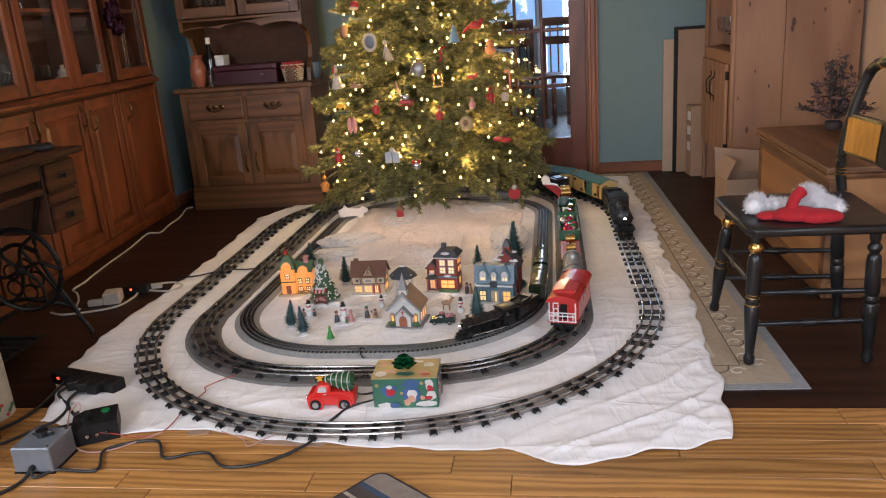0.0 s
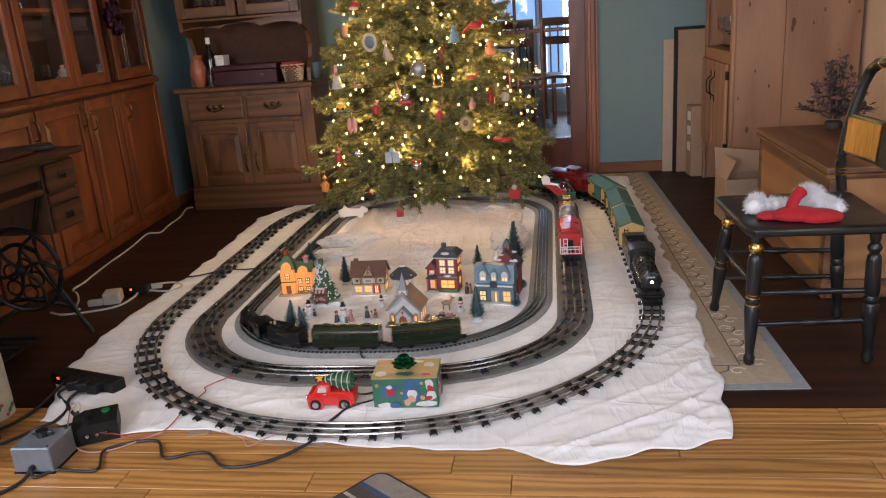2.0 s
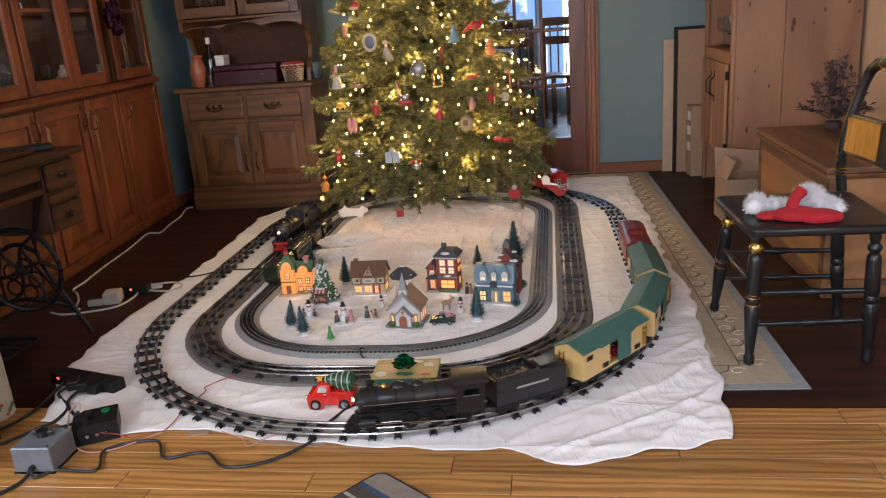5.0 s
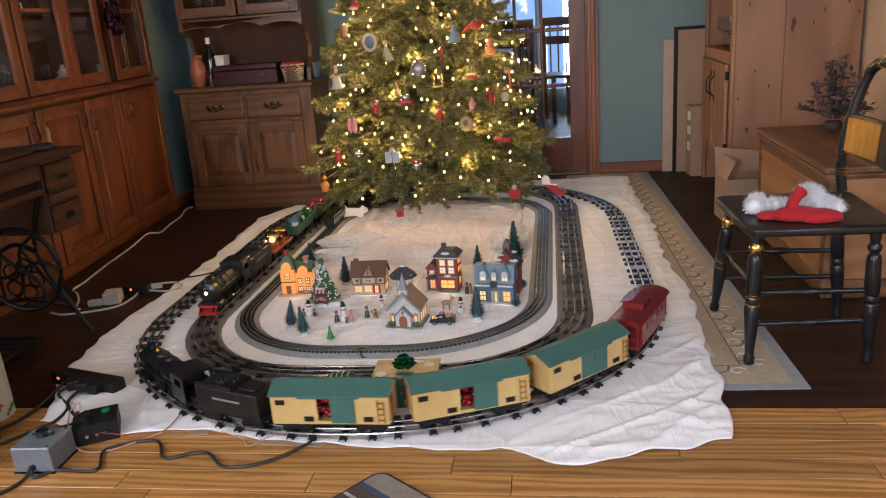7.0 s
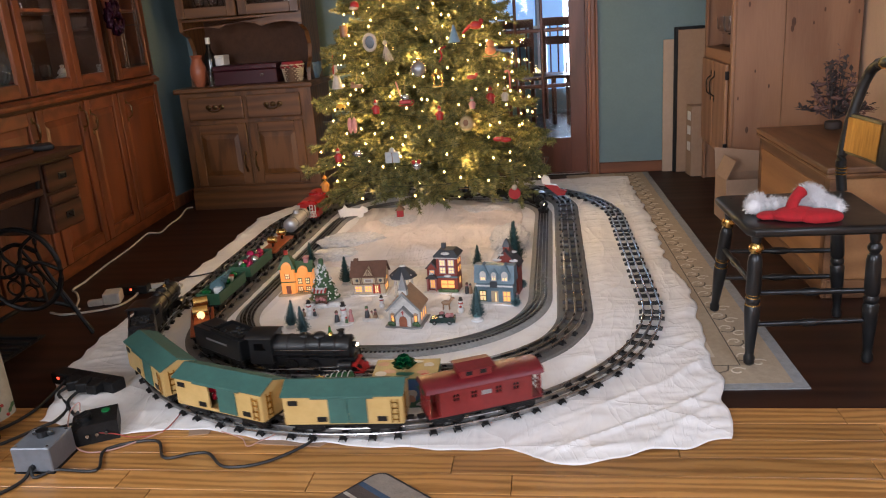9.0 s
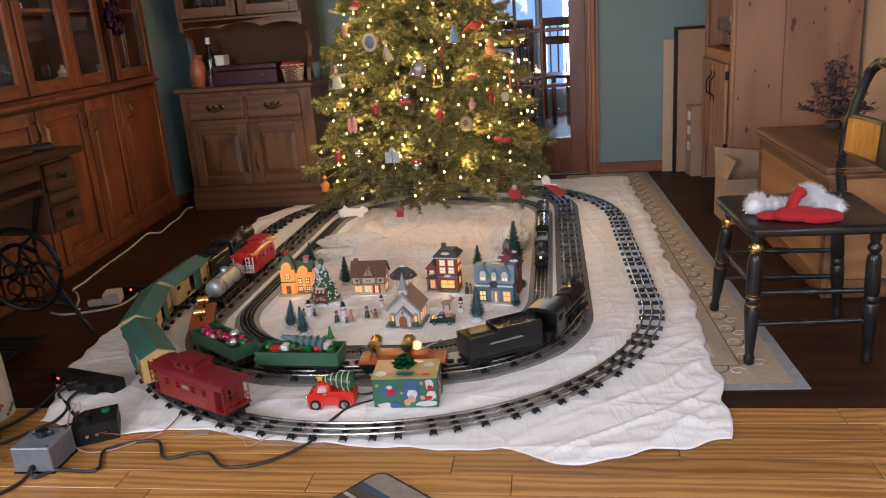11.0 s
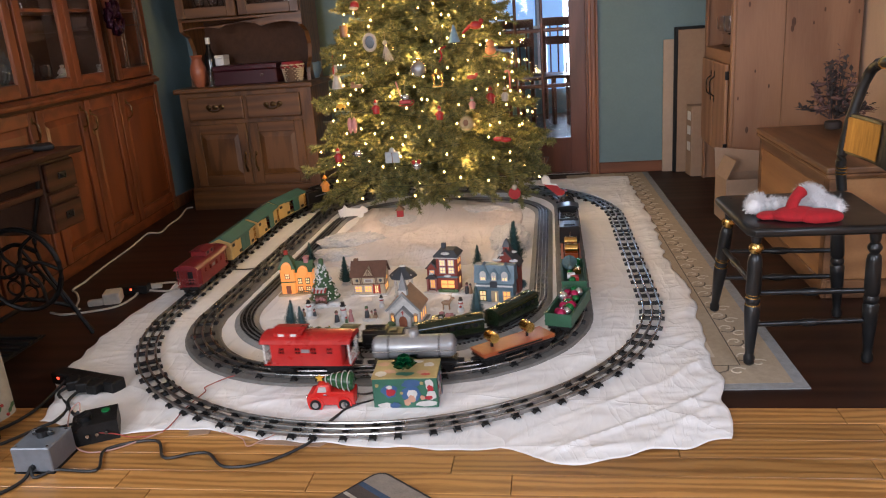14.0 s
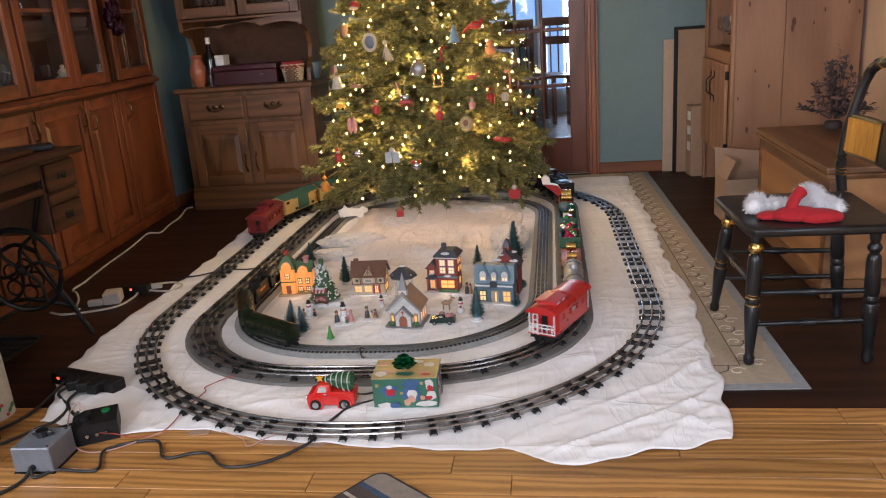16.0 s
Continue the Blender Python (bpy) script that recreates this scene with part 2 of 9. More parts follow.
def tube(bm, pts, r, n=7, closed=False):
    pts = [Vector(p) for p in pts]
    rings, N = [], len(pts)
    for i, p in enumerate(pts):
        a, b = (pts[i - 1], pts[(i + 1) % N]) if closed else (pts[max(i - 1, 0)], pts[min(i + 1, N - 1)])
        t = (b - a).normalized()
        s = t.cross(Vector((0, 0, 1)))
        s = s.normalized() if s.length > 0.05 else Vector((1, 0, 0))
        u = s.cross(t)
        rings.append([bm.verts.new(p + (s * math.cos(6.28318 * k / n) + u * math.sin(6.28318 * k / n)) * r) for k in range(n)])
    for i in range(N if closed else N - 1):
        p, q = rings[i], rings[(i + 1) % N]
        for k in range(n):
            bm.faces.new((p[k], p[(k + 1) % n], q[(k + 1) % n], q[k]))
    if not closed:
        bm.faces.new(rings[0][::-1])
        bm.faces.new(rings[-1])
    return bm


def prism(bm, poly, axis, a, b):
    """The outline poly (two coordinates each) drawn out along an axis from a to b."""
    put = {"x": lambda p, q, k: (k, p, q), "y": lambda p, q, k: (p, k, q), "z": lambda p, q, k: (p, q, k)}[axis]
    lo, hi = [[bm.verts.new(put(p, q, k)) for p, q in poly] for k in (a, b)]
    n = len(poly)
    fs = [bm.faces.new(lo[::-1]), bm.faces.new(hi)]
    for i in range(n):
        fs.append(bm.faces.new((lo[i], lo[(i + 1) % n], hi[(i + 1) % n], hi[i])))
    bmesh.ops.recalc_face_normals(bm, faces=fs)
    return bm


def B():
    return bmesh.new()


def smooth_line(pts, k=8):
    """A Catmull-Rom line through a few bends."""
    p = [Vector(x) for x in pts]
    p = [p[0] * 2 - p[1]] + p + [p[-1] * 2 - p[-2]]
    out = []
    for i in range(1, len(p) - 2):
        for j in range(k):
            t = j / k
            out.append(0.5 * (2 * p[i] + (p[i + 1] - p[i - 1]) * t + (2 * p[i - 1] - 5 * p[i] + 4 * p[i + 1] - p[i + 2]) * t * t + (3 * p[i] - p[i - 1] - 3 * p[i + 1] + p[i + 2]) * t ** 3))
    return out + [p[-2]]


# ---- structure: floors, walls, openings ----
def slab(name, dims, material, label, category="", bev=0.0):
    return tagged(part(name, box(B(), *dims, bev), material), label, category or name.split("_")[0], kind="structure")


floor = slab("floor", (-2.3, -1.5, -0.06, 2.35, 1.84, 0.0), DARK_FLOOR, "dark brown stained wooden floor under the sheet")
front_floor = slab("floor_front", (-2.3, -6.3, -0.08, 2.35, -1.5, -0.012), DARK_FLOOR, "golden oak strip floor with dark grain")
slab("ceiling", (-2.3, -6.3, 2.5, 2.35, 1.9, 2.6), WHITE_PAINT, "plain white ceiling")
slab("wall_west_return", (-2.3, 1.12, 0, -1.82, 1.9, 2.5), BLUE_WALL, "blue-grey painted wall beside the built-in cabinet", "wall")
slab("wall_west", (-2.3, -2.55, 0, -2.16, 1.12, 2.5), BLUE_WALL, "blue-grey painted wall behind the built-in cabinet", "wall")
# unseen opening, added to let the west fill lamp in
slab("wall_west_sill", (-2.3, -3.65, 0, -2.16, -2.55, 0.95), BLUE_WALL, "blue-grey wall under the opening added for the west fill lamp", "wall")
slab("wall_west_lintel", (-2.3, -3.65, 2.05, -2.16, -2.55, 2.5), BLUE_WALL, "blue-grey wall over the opening added for the west fill lamp", "wall")
slab("wall_west_rear", (-2.3, -6.3, 0, -2.16, -3.65, 2.5), BLUE_WALL, "blue-grey wall at the rear of the room", "wall")
# north wall in pieces round the glazed door
slab("wall_north", (-1.82, 1.72, 0, 0.12, 1.84, 2.5), BLUE_WALL, "blue-grey painted wall behind the tree", "wall")
slab("wall_north_east", (0.885, 1.72, 0, 2.35, 1.84, 2.5), BLUE_WALL, "blue-grey painted wall beside the glazed door", "wall")
slab("wall_north_lintel", (0.12, 1.72, 2.06, 0.885, 1.84, 2.5), BLUE_WALL, "blue-grey wall over the glazed door", "wall")
# east wall with a window beside the camera
slab("wall_east", (2.2, -2.6, 0, 2.35, 1.72, 2.5), BEIGE_WALL, "beige painted wall beside the pine cupboard", "wall")
slab("wall_east_sill", (2.2, -4.0, 0, 2.35, -2.6, 0.85), BEIGE_WALL, "beige wall under the window", "wall")
slab("wall_east_lintel", (2.2, -4.0, 2.05, 2.35, -2.6, 2.5), BEIGE_WALL, "beige wall over the window", "wall")
slab("wall_east_rear", (2.2, -6.3, 0, 2.35, -4.0, 2.5), BEIGE_WALL, "beige wall at the rear of the room", "wall")
# south wall behind the camera, with a wide window
slab("wall_south_west", (-2.16, -6.3, 0, -1.5, -6.15, 2.5), BEIGE_WALL, "beige wall behind the viewer", "wall")
slab("wall_south_east", (0.4, -6.3, 0, 2.2, -6.15, 2.5), BEIGE_WALL, "beige wall end behind the viewer", "wall")
slab("wall_south_sill", (-1.5, -6.3, 0, 0.4, -6.15, 0.9), BEIGE_WALL, "beige wall under the wide window", "wall")
slab("wall_south_lintel", (-1.5, -6.3, 2.2, 0.4, -6.15, 2.5), BEIGE_WALL, "beige wall over the wide window", "wall")

# baseboards
bb = B()
box(bb, 0.948, 1.702, 0, 2.2, 1.7195, 0.072, 0.004)
tagged(part("baseboard_north", bb, TRIM_X), "reddish brown wooden baseboard under the blue-grey wall", "baseboard", kind="structure")
bb = B()
box(bb, -1.8195, 1.125, 0, -1.802, 1.70, 0.075, 0.004)
tagged(part("baseboard_west", bb, TRIM), "reddish brown wooden baseboard beside the cabinet", "baseboard", kind="structure")

# door casing and glazed door
dc = B()
prof = [(0.885, 1.719), (0.885, 1.690), (0.898, 1.690), (0.904, 1.697), (0.926, 1.697), (0.934, 1.688), (0.946, 1.688), (0.946, 1.719)]
prism(dc, prof, "z", 0, 2.12)
prism(dc, [(1.005 - x, y) for x, y in prof], "z", 0, 2.12)
box(dc, 0.121, 1.69, 2.06, 0.884, 1.719, 2.12, 0.004)
for x0, x1 in ((0.1205, 0.1345), (0.8705, 0.8845)):
    box(dc, x0, 1.7205, 0, x1, 1.82, 2.058, 0.001)
tagged(part("trim_door", dc, TRIM), "moulded reddish brown wooden door casing", "trim", kind="structure")

door = thing("door_1", pose(0.135, 1.765, 0.012), "dark reddish brown glazed door with many small panes", "door", kind="structure")
DW, DT = 0.735, 0.034
stile, px0, pw, gap = 0.112, 0.128, 0.155, 0.019
rows_z = [(0.235, 0.568), (0.592, 0.925), (0.949, 1.282), (1.306, 1.639), (1.663, 1.93)]
for x0, x1 in ((0, 0.117), (DW - 0.105, DW)):
    part("stile", box(B(), x0, -DT / 2, 0, x1, DT / 2, 2.03, 0.002), DOOR_WOOD, door)
part("bottom_rail", box(B(), 0.117, -DT / 2, 0, DW - 0.105, DT / 2, 0.235, 0.002), DOOR_WOOD, door)
part("top_rail", box(B(), 0.117, -DT / 2, 1.93, DW - 0.105, DT / 2, 2.03, 0.002), DOOR_WOOD, door)
cols_x = [(0.117, 0.276), (0.296, 0.446), (0.466, 0.63)]
for a, b in ((0.276, 0.296), (0.446, 0.466)):
    part("muntin", prism(B(), [(a, -0.006), (a + 0.006, -0.016), (b - 0.006, -0.016), (b, -0.006), (b, 0.006), (b - 0.006, 0.016), (a + 0.006, 0.016), (a, 0.006)], "z", 0.235, 1.93), DOOR_WOOD, door)
for (z0, z1), (z2, z3) in zip(rows_z, rows_z[1:]):
    for a, b in cols_x:
        part("muntin", prism(B(), [(-0.006, z1), (-0.016, z1 + 0.006), (-0.016, z2 - 0.006), (-0.006, z2), (0.006, z2), (0.016, z2 - 0.006), (0.016, z1 + 0.006), (0.006, z1)], "x", a, b), DOOR_WOOD, door)
for z0, z1 in rows_z:
    for a, b in cols_x:
        p = part("pane", box(B(), a + 0.001, -0.002, z0 + 0.001, b - 0.001, 0.002, z1 - 0.001), GLASS, door)
        p.visible_shadow = False
for z in (0.22, 1.0, 1.8):
    part("hinge", cyl(B(), (DW + 0.006, -0.024, z), (DW + 0.006, -0.024, z + 0.09), 0.006), BRASS, door, "brass hinge")
hd = B()
cyl(hd, (0.05, -0.017, 0.95), (0.05, -0.06, 0.95), 0.011)
ball(hd, (0.05, -0.07, 0.95), 0.027)
part("door_knob", hd, BRASS, door, "brass door knob", True)

# the room beyond the door: floor, walls, a bright window with blinds drawn back
SNOW = lit("winter_daylight", (0.78, 0.89, 1.0), 24.0)
SHEER = lit("sheer_curtain_daylight", (0.30, 0.50, 0.80), 1.1)
slab("floor_beyond", (-1.5, 1.84, -0.06, 2.6, 5.0, -0.002), DARK_FLOOR, "dark wooden floor of the room beyond the door", "floor")
slab("wall_beyond_north", (-1.5, 5.0, 0, 2.6, 5.1, 2.5), BLUE_WALL, "shadowed blue wall of the room beyond", "wall")
slab("wall_beyond_west", (-1.6, 1.84, 0, -1.5, 5.1, 2.5), BLUE_WALL, "shadowed blue side wall of the room beyond", "wall")
slab("wall_beyond_east", (2.6, 1.84, 0, 2.7, 5.1, 2.5), BLUE_WALL, "shadowed blue side wall beyond the door", "wall")
slab("ceiling_beyond", (-1.6, 1.84, 2.5, 2.7, 5.1, 2.6), WHITE_PAINT, "white ceiling of the room beyond", "ceiling")
slab("window_beyond", (0.79, 4.965, 0.30, 0.98, 4.98, 2.1), SNOW, "bright winter daylight in a far window", "window")
slab("window_beyond_sheer", (0.555, 4.97, 0.26, 0.785, 4.985, 2.1), SHEER, "bluish sheer curtain lit by daylight", "window")
slab("window_beyond_west", (-0.6, 4.97, 0.92, 0.50, 4.985, 2.1), SHEER, "bluish curtained window of the far room", "window")
wf = B()
for x in (0.0, 0.528, 0.985):
    box(wf, x - 0.012, 4.94, 0.26, x + 0.012, 4.964, 2.12, 0.002)
box(wf, -0.62, 4.92, 0.89, 0.515, 4.964, 0.92, 0.002)
tagged(part("window_frame_beyond", wf, WHITE), "white window frame of the room beyond", "window frame", kind="structure")
slab("threshold", (0.122, 1.70, 0.0, 0.883, 1.80, 0.011), CHROME, "bright metal threshold under the glazed door", "threshold", 0.003)


# dining chairs and a table in the room beyond, against its window
def far_chair(x, y, rz, label):
    c = thing("dining_chair", pose(x, y, -0.002, 0, 0, rz), label, "chair", "chairs in the room beyond")
    part("seat", box(B(), -0.21, -0.21, 0.44, 0.21, 0.21, 0.47, 0.008), DOOR_WOOD, c)
    for sx in (-0.18, 0.18):
        for sy in (-0.18, 0.18):
            part("leg", box(B(), sx - 0.018, sy - 0.018, 0, sx + 0.018, sy + 0.018, 0.44 if sy < 0 else 1.0, 0.003), DOOR_WOOD, c)
    for z in (0.92, 0.74):
        part("back_rail", box(B(), -0.18, 0.165, z, 0.18, 0.195, z + 0.08, 0.004), DOOR_WOOD, c)
    for k in range(4):
        part("spindle", cyl(B(), (-0.12 + 0.08 * k, 0.18, 0.47), (-0.12 + 0.08 * k, 0.18, 0.92), 0.008, n=8), DOOR_WOOD, c)
    return c


far_chair(0.42, 4.2, 35, "dark wooden dining chair near the far window")
far_chair(0.70, 4.35, -20, "dark wooden dining chair beside the far window")
ft = thing("dining_table", pose(0.0, 3.75, -0.002), "dark dining table in the room beyond", "table")
part("tabletop", box(B(), -0.6, -0.35, 0.72, 0.30, 0.35, 0.75, 0.006), DOOR_WOOD, ft)
for sx in (-0.54, 0.24):
    for sy in (-0.29, 0.29):
        part("leg", box(B(), sx - 0.03, sy - 0.03, 0, sx + 0.03, sy + 0.03, 0.72, 0.004), DOOR_WOOD, ft)


# ---- oak boards of the front floor ----
rng = random.Random(5)
RUNS = []
for k in range(9):
    y1 = -1.503 - 0.083 * k
    x = -1.5 - rng.random() * 0.6
    while x < 1.9:
        ln = rng.uniform(0.5, 1.25)
        RUNS.append((x, y1, ln))
        x += ln
board_mesh = {}
for x, y1, ln in RUNS:
    key = round(ln * 4)
    ln = key / 4
    if key not in board_mesh:
        me = bpy.data.meshes.new("board")
        bm = box(B(), 0, -0.0815, -0.012, ln - 0.0015, 0, 0, 0.0012)
        bm.to_mesh(me)
        bm.free()
        me.materials.append(OAK_FLOOR)
        board_mesh[key] = me
xs = {}
for x, y1, ln in RUNS:
    key = round(ln * 4)
    x = xs.get(y1, x)
    xs[y1] = x + key / 4
    if x > 2.1:
        continue
    ob = new("board", board_mesh[key])
    ob.location, ob.parent = (x, y1, 0), front_floor
    ob.scale.x = min(1.0, (2.195 - x) * 4 / key)
rest = B()
for k in range(9, 57):
    y1 = -1.503 - 0.083 * k
    for i in range(4):
        box(rest, -2.15 + i * 1.08, y1 - 0.0815, -0.012, -2.15 + i * 1.08 + 1.078, y1, 0)
part("boards_rear", rest, OAK_FLOOR, front_floor)
front_floor.children[-1]["kind"] = "stuff"


# ---- the white sheet: an uneven outline with folds ----
def lerp_pts(pts, t):
    for (a, b), (c, d) in zip(pts, pts[1:]):
        if t <= c:
            k = max(0.0, (t - a) / (c - a))
            k = k * k * (3 - 2 * k)
            return b + (d - b) * k
    return pts[-1][1]


FRONT = [(0, -1.60), (0.15, -1.675), (0.24, -1.635), (0.43, -1.70), (0.56, -1.72), (0.70, -1.725), (0.79, -1.80), (0.93, -1.72), (1, -1.67)]
BACK = [(0, 1.36), (0.3, 1.50), (0.8, 1.57), (1, 1.56)]
LEFT = [(0, -0.92), (0.13, -1.05), (0.25, -1.09), (0.42, -1.07), (0.56, -1.07), (0.8, -1.11), (0.93, -0.98), (1, -0.84)]
RIGHT = [(0, 1.07), (0.1, 1.11), (0.35, 1.145), (0.42, 1.12), (0.65, 1.13), (1, 1.11)]
TRACKS = {
    "inner": (-0.571, 0.580, -1.129, 1.035, -0.004, 0.445, 0.50, 0.394, 0.446),
    "middle": (-0.706, 0.706, -1.313, 1.313, 0.0, 0.553, 0.511, 0.541, 0.534),
    "outer": (-0.903, 0.972, -1.661, 1.400, 0.016, 0.93, 0.93, 0.909, 0.878),
}


class Loop:
    """A closed track: straights and four arcs, clockwise from the middle of its front."""

    def __init__(self, xl, xr, yf, yb, rot, fl, fr, br, bl):
        hw, hh, cx, cy = (xr - xl) / 2, (yb - yf) / 2, (xl + xr) / 2, (yf + yb) / 2
        pts = [(0, -hh)]
        for ax, ay, r, a0 in ((-hw + fl, -hh + fl, fl, -90), (-hw + bl, hh - bl, bl, 180), (hw - br, hh - br, br, 90), (hw - fr, -hh + fr, fr, 0)):
            pts += [(ax + r * math.cos(radians(a0 - 90 * i / 60)), ay + r * math.sin(radians(a0 - 90 * i / 60))) for i in range(61)]
        pts.append((0, -hh))
        q = np.array(pts)
        c, s = math.cos(rot), math.sin(rot)
        self.q = np.stack([c * q[:, 0] - s * q[:, 1] + cx, s * q[:, 0] + c * q[:, 1] + cy], 1)
        self.d = np.r_[0, np.cumsum(np.hypot(*np.diff(self.q, axis=0).T))]
        self.length = float(self.d[-1])
        even = np.linspace(0, self.length, 420)
        self.even = np.stack([np.interp(even, self.d, self.q[:, 0]), np.interp(even, self.d, self.q[:, 1])], 1)

    def at(self, s, z=0.0):
        s %= self.length
        return Vector((float(np.interp(s, self.d, self.q[:, 0])), float(np.interp(s, self.d, self.q[:, 1])), z))

    def along(self, s):
        return (self.at(s + 0.004) - self.at(s - 0.004)).normalized()

    def frame_at(self, s, z, side=0.0):
        t = self.along(s)
        return self.at(s, z) + Vector((-t.y, t.x, 0)) * side, t

    def near(self, x, y):
        return float(np.min(np.hypot(self.even[:, 0] - x, self.even[:, 1] - y)))


LOOPS = {k: Loop(*v) for k, v in TRACKS.items()}


def sheet_height(x, y, u, v):
    edge = min(u, 1 - u, v, 1 - v)
    d = min(l.near(x, y) for l in LOOPS.values())
    flat = min(1.0, max(0.12, (d - 0.035) / 0.1))
    w = noise.noise((x * 3.1 + y * 1.2, y * 5.2 - x * 1.4, 1.7)) + 0.16 * noise.noise((x * 9 + y * 4, y * 15 - x * 6, 4.2))
    ridge = 1 - abs(noise.noise((x * 2.4 + y * 1.1, y * 6.0 - x * 2.2, 8.0))) * 2.2
    big = 1.0 + 0.9 * max(0.0, (0.09 - edge) / 0.09) + 0.35 * min(1.0, max(0.0, (x - 0.6) * 4)) * min(1.0, max(0.0, (-0.8 - y) * 4))
    a, b = x * 0.80 + y * 0.60, y * 0.80 - x * 0.60
    fine = max(0.0, 1 - abs(noise.noise((a * 1.9, b * 8.5, 3.1))) * 4.5) ** 1.6 + 0.25 * max(0.0, 1 - abs(noise.noise((a * 7.0, b * 1.8, 6.6))) * 4.5) ** 1.6
    fine += 0.45 * max(0.0, 1 - abs(noise.noise((x * 4.0, y * 17.0, 2.6))) * 4.5) ** 1.6
    h = 0.0026 + flat * big * (0.0036 * w + 0.0036 * max(0.0, ridge) ** 3 + 0.0046 * fine)
    under = 0.0038 * min(1.0, max(0.0, (x - 0.79) / 0.05))
    return 0.002 + under + max(0.0, h) * min(1.0, 0.25 + edge * 40)


NU, NV = 270, 390
bm = B()
grid = []
for j in range(NV + 1):
    row = []
    for i in range(NU + 1):
        u, v = i / NU, j / NV
        x = lerp_pts(LEFT, v) * (1 - u) + lerp_pts(RIGHT, v) * u
        y = lerp_pts(FRONT, u) * (1 - v) + lerp_pts(BACK, u) * v
        e = max(0.0, 1 - min(u, 1 - u, v, 1 - v) * 18)
        x += 0.024 * e * noise.noise((x * 6, y * 11, 0.3))
        y += 0.018 * e * noise.noise((x * 11, y * 6, 2.3))
        row.append(bm.verts.new((x, y, sheet_height(x, y, u, v))))
    grid.append(row)
for j in range(NV):
    for i in range(NU):
        bm.faces.new((grid[j][i], grid[j][i + 1], grid[j + 1][i + 1], grid[j + 1][i]))
sheet = part("sheet", bm, SHEET, smooth=True)
sol = sheet.modifiers.new("thickness", "SOLIDIFY")
sol.thickness, sol.offset = 0.0012, -1
tagged(sheet, "wrinkled white bed sheet spread under the train tracks", "sheet")


# ---- tracks ----
def sweep(bm, loop, section, steps=260):
    """Draw a closed cross-section (side, height) round the loop."""
    rings = []
    for i in range(steps):
        s = loop.length * i / steps
        t = loop.along(s)
        side = Vector((-t.y, t.x, 0))
        p = loop.at(s)
        rings.append([bm.verts.new(p + side * a + Vector((0, 0, b))) for a, b in section])
    n = len(section)
    for i in range(steps):
        p, q = rings[i], rings[(i + 1) % steps]
        for k in range(n):
            bm.faces.new((p[k], p[(k + 1) % n], q[(k + 1) % n], q[k]))
    bmesh.ops.recalc_face_normals(bm, faces=bm.faces)
    return bm


def rail_section(c, z, r):
    tub = [(c + r * math.cos(6.28318 * k / 8), z + r * 1.05 * math.sin(6.28318 * k / 8)) for k in range(8)]
    return tub


def tubular_track(name, loop, gauge, z0, pitch, label):
    tr = thing(name, Matrix(), label, "train track")
    for c in (-gauge / 2, 0, gauge / 2):
        bm = sweep(B(), loop, rail_section(c, z0 + 0.015, 0.0042))
        sweep(bm, loop, [(c - 0.0012, z0 + 0.004), (c + 0.0012, z0 + 0.004), (c + 0.0012, z0 + 0.0125), (c - 0.0012, z0 + 0.0125)])
        part("rail", bm, STEEL, tr, "tubular steel rail", True)
    half = gauge / 2 + 0.014
    bm = prism(B(), [(-0.011, 0), (-0.0075, 0.009), (0.0075, 0.009), (0.011, 0), (0.0085, 0), (0.006, 0.0055), (-0.006, 0.0055), (-0.0085, 0)], "y", -half, half)
    for c in (-gauge / 2, 0, gauge / 2):
        box(bm, -0.008, c - 0.007, 0.009, 0.008, c + 0.007, 0.0115)
    me = bpy.data.meshes.new("tie")
    bm.to_mesh(me)
    bm.free()
    me.materials.append(TIE_BLACK)
    n = round(loop.length / pitch)
    for i in range(n):
        s = loop.length * (i + 0.12 * math.sin(i * 2.3)) / n
        p, t = loop.frame_at(s, z0)
        ob = new("tie", me)
        ob.location, ob.rotation_euler, ob.parent = p, (0, 0, math.atan2(t.y, t.x)), tr
    return tr


outer_track = tubular_track("train_track", LOOPS["outer"], 0.060, 0.0085, 0.076, "three-rail tubular steel track loop with black ties")
middle_track = tubular_track("train_track", LOOPS["middle"], 0.060, 0.013, 0.10, "three-rail tubular steel track loop on grey roadbed")
bed = thing("roadbed", Matrix(), "grey moulded roadbed strip under the middle track", "roadbed")
part("strip", sweep(B(), LOOPS["middle"], [(-0.066, 0.005), (-0.058, 0.0125), (0.058, 0.0125), (0.066, 0.005)]), ROADBED, bed)

# inner track: light grey roadbed with moulded close ties
inner = thing("train_track", Matrix(), "narrow three-rail track loop on light grey plastic roadbed", "train track")
il = LOOPS["inner"]
part("roadbed", sweep(B(), il, [(-0.047, 0.006), (-0.030, 0.017), (0.030, 0.017), (0.047, 0.006)]), ROADBED_L, inner)
for c in (-0.0165, 0, 0.0165):
    part("rail", sweep(B(), il, [(c - 0.0012, 0.019), (c + 0.0012, 0.019), (c + 0.0016, 0.0255), (c - 0.0016, 0.0255)]), DULL_RAIL, inner, "steel rail")
bm = B()
n = round(il.length / 0.0155)
vs, fs = [], []
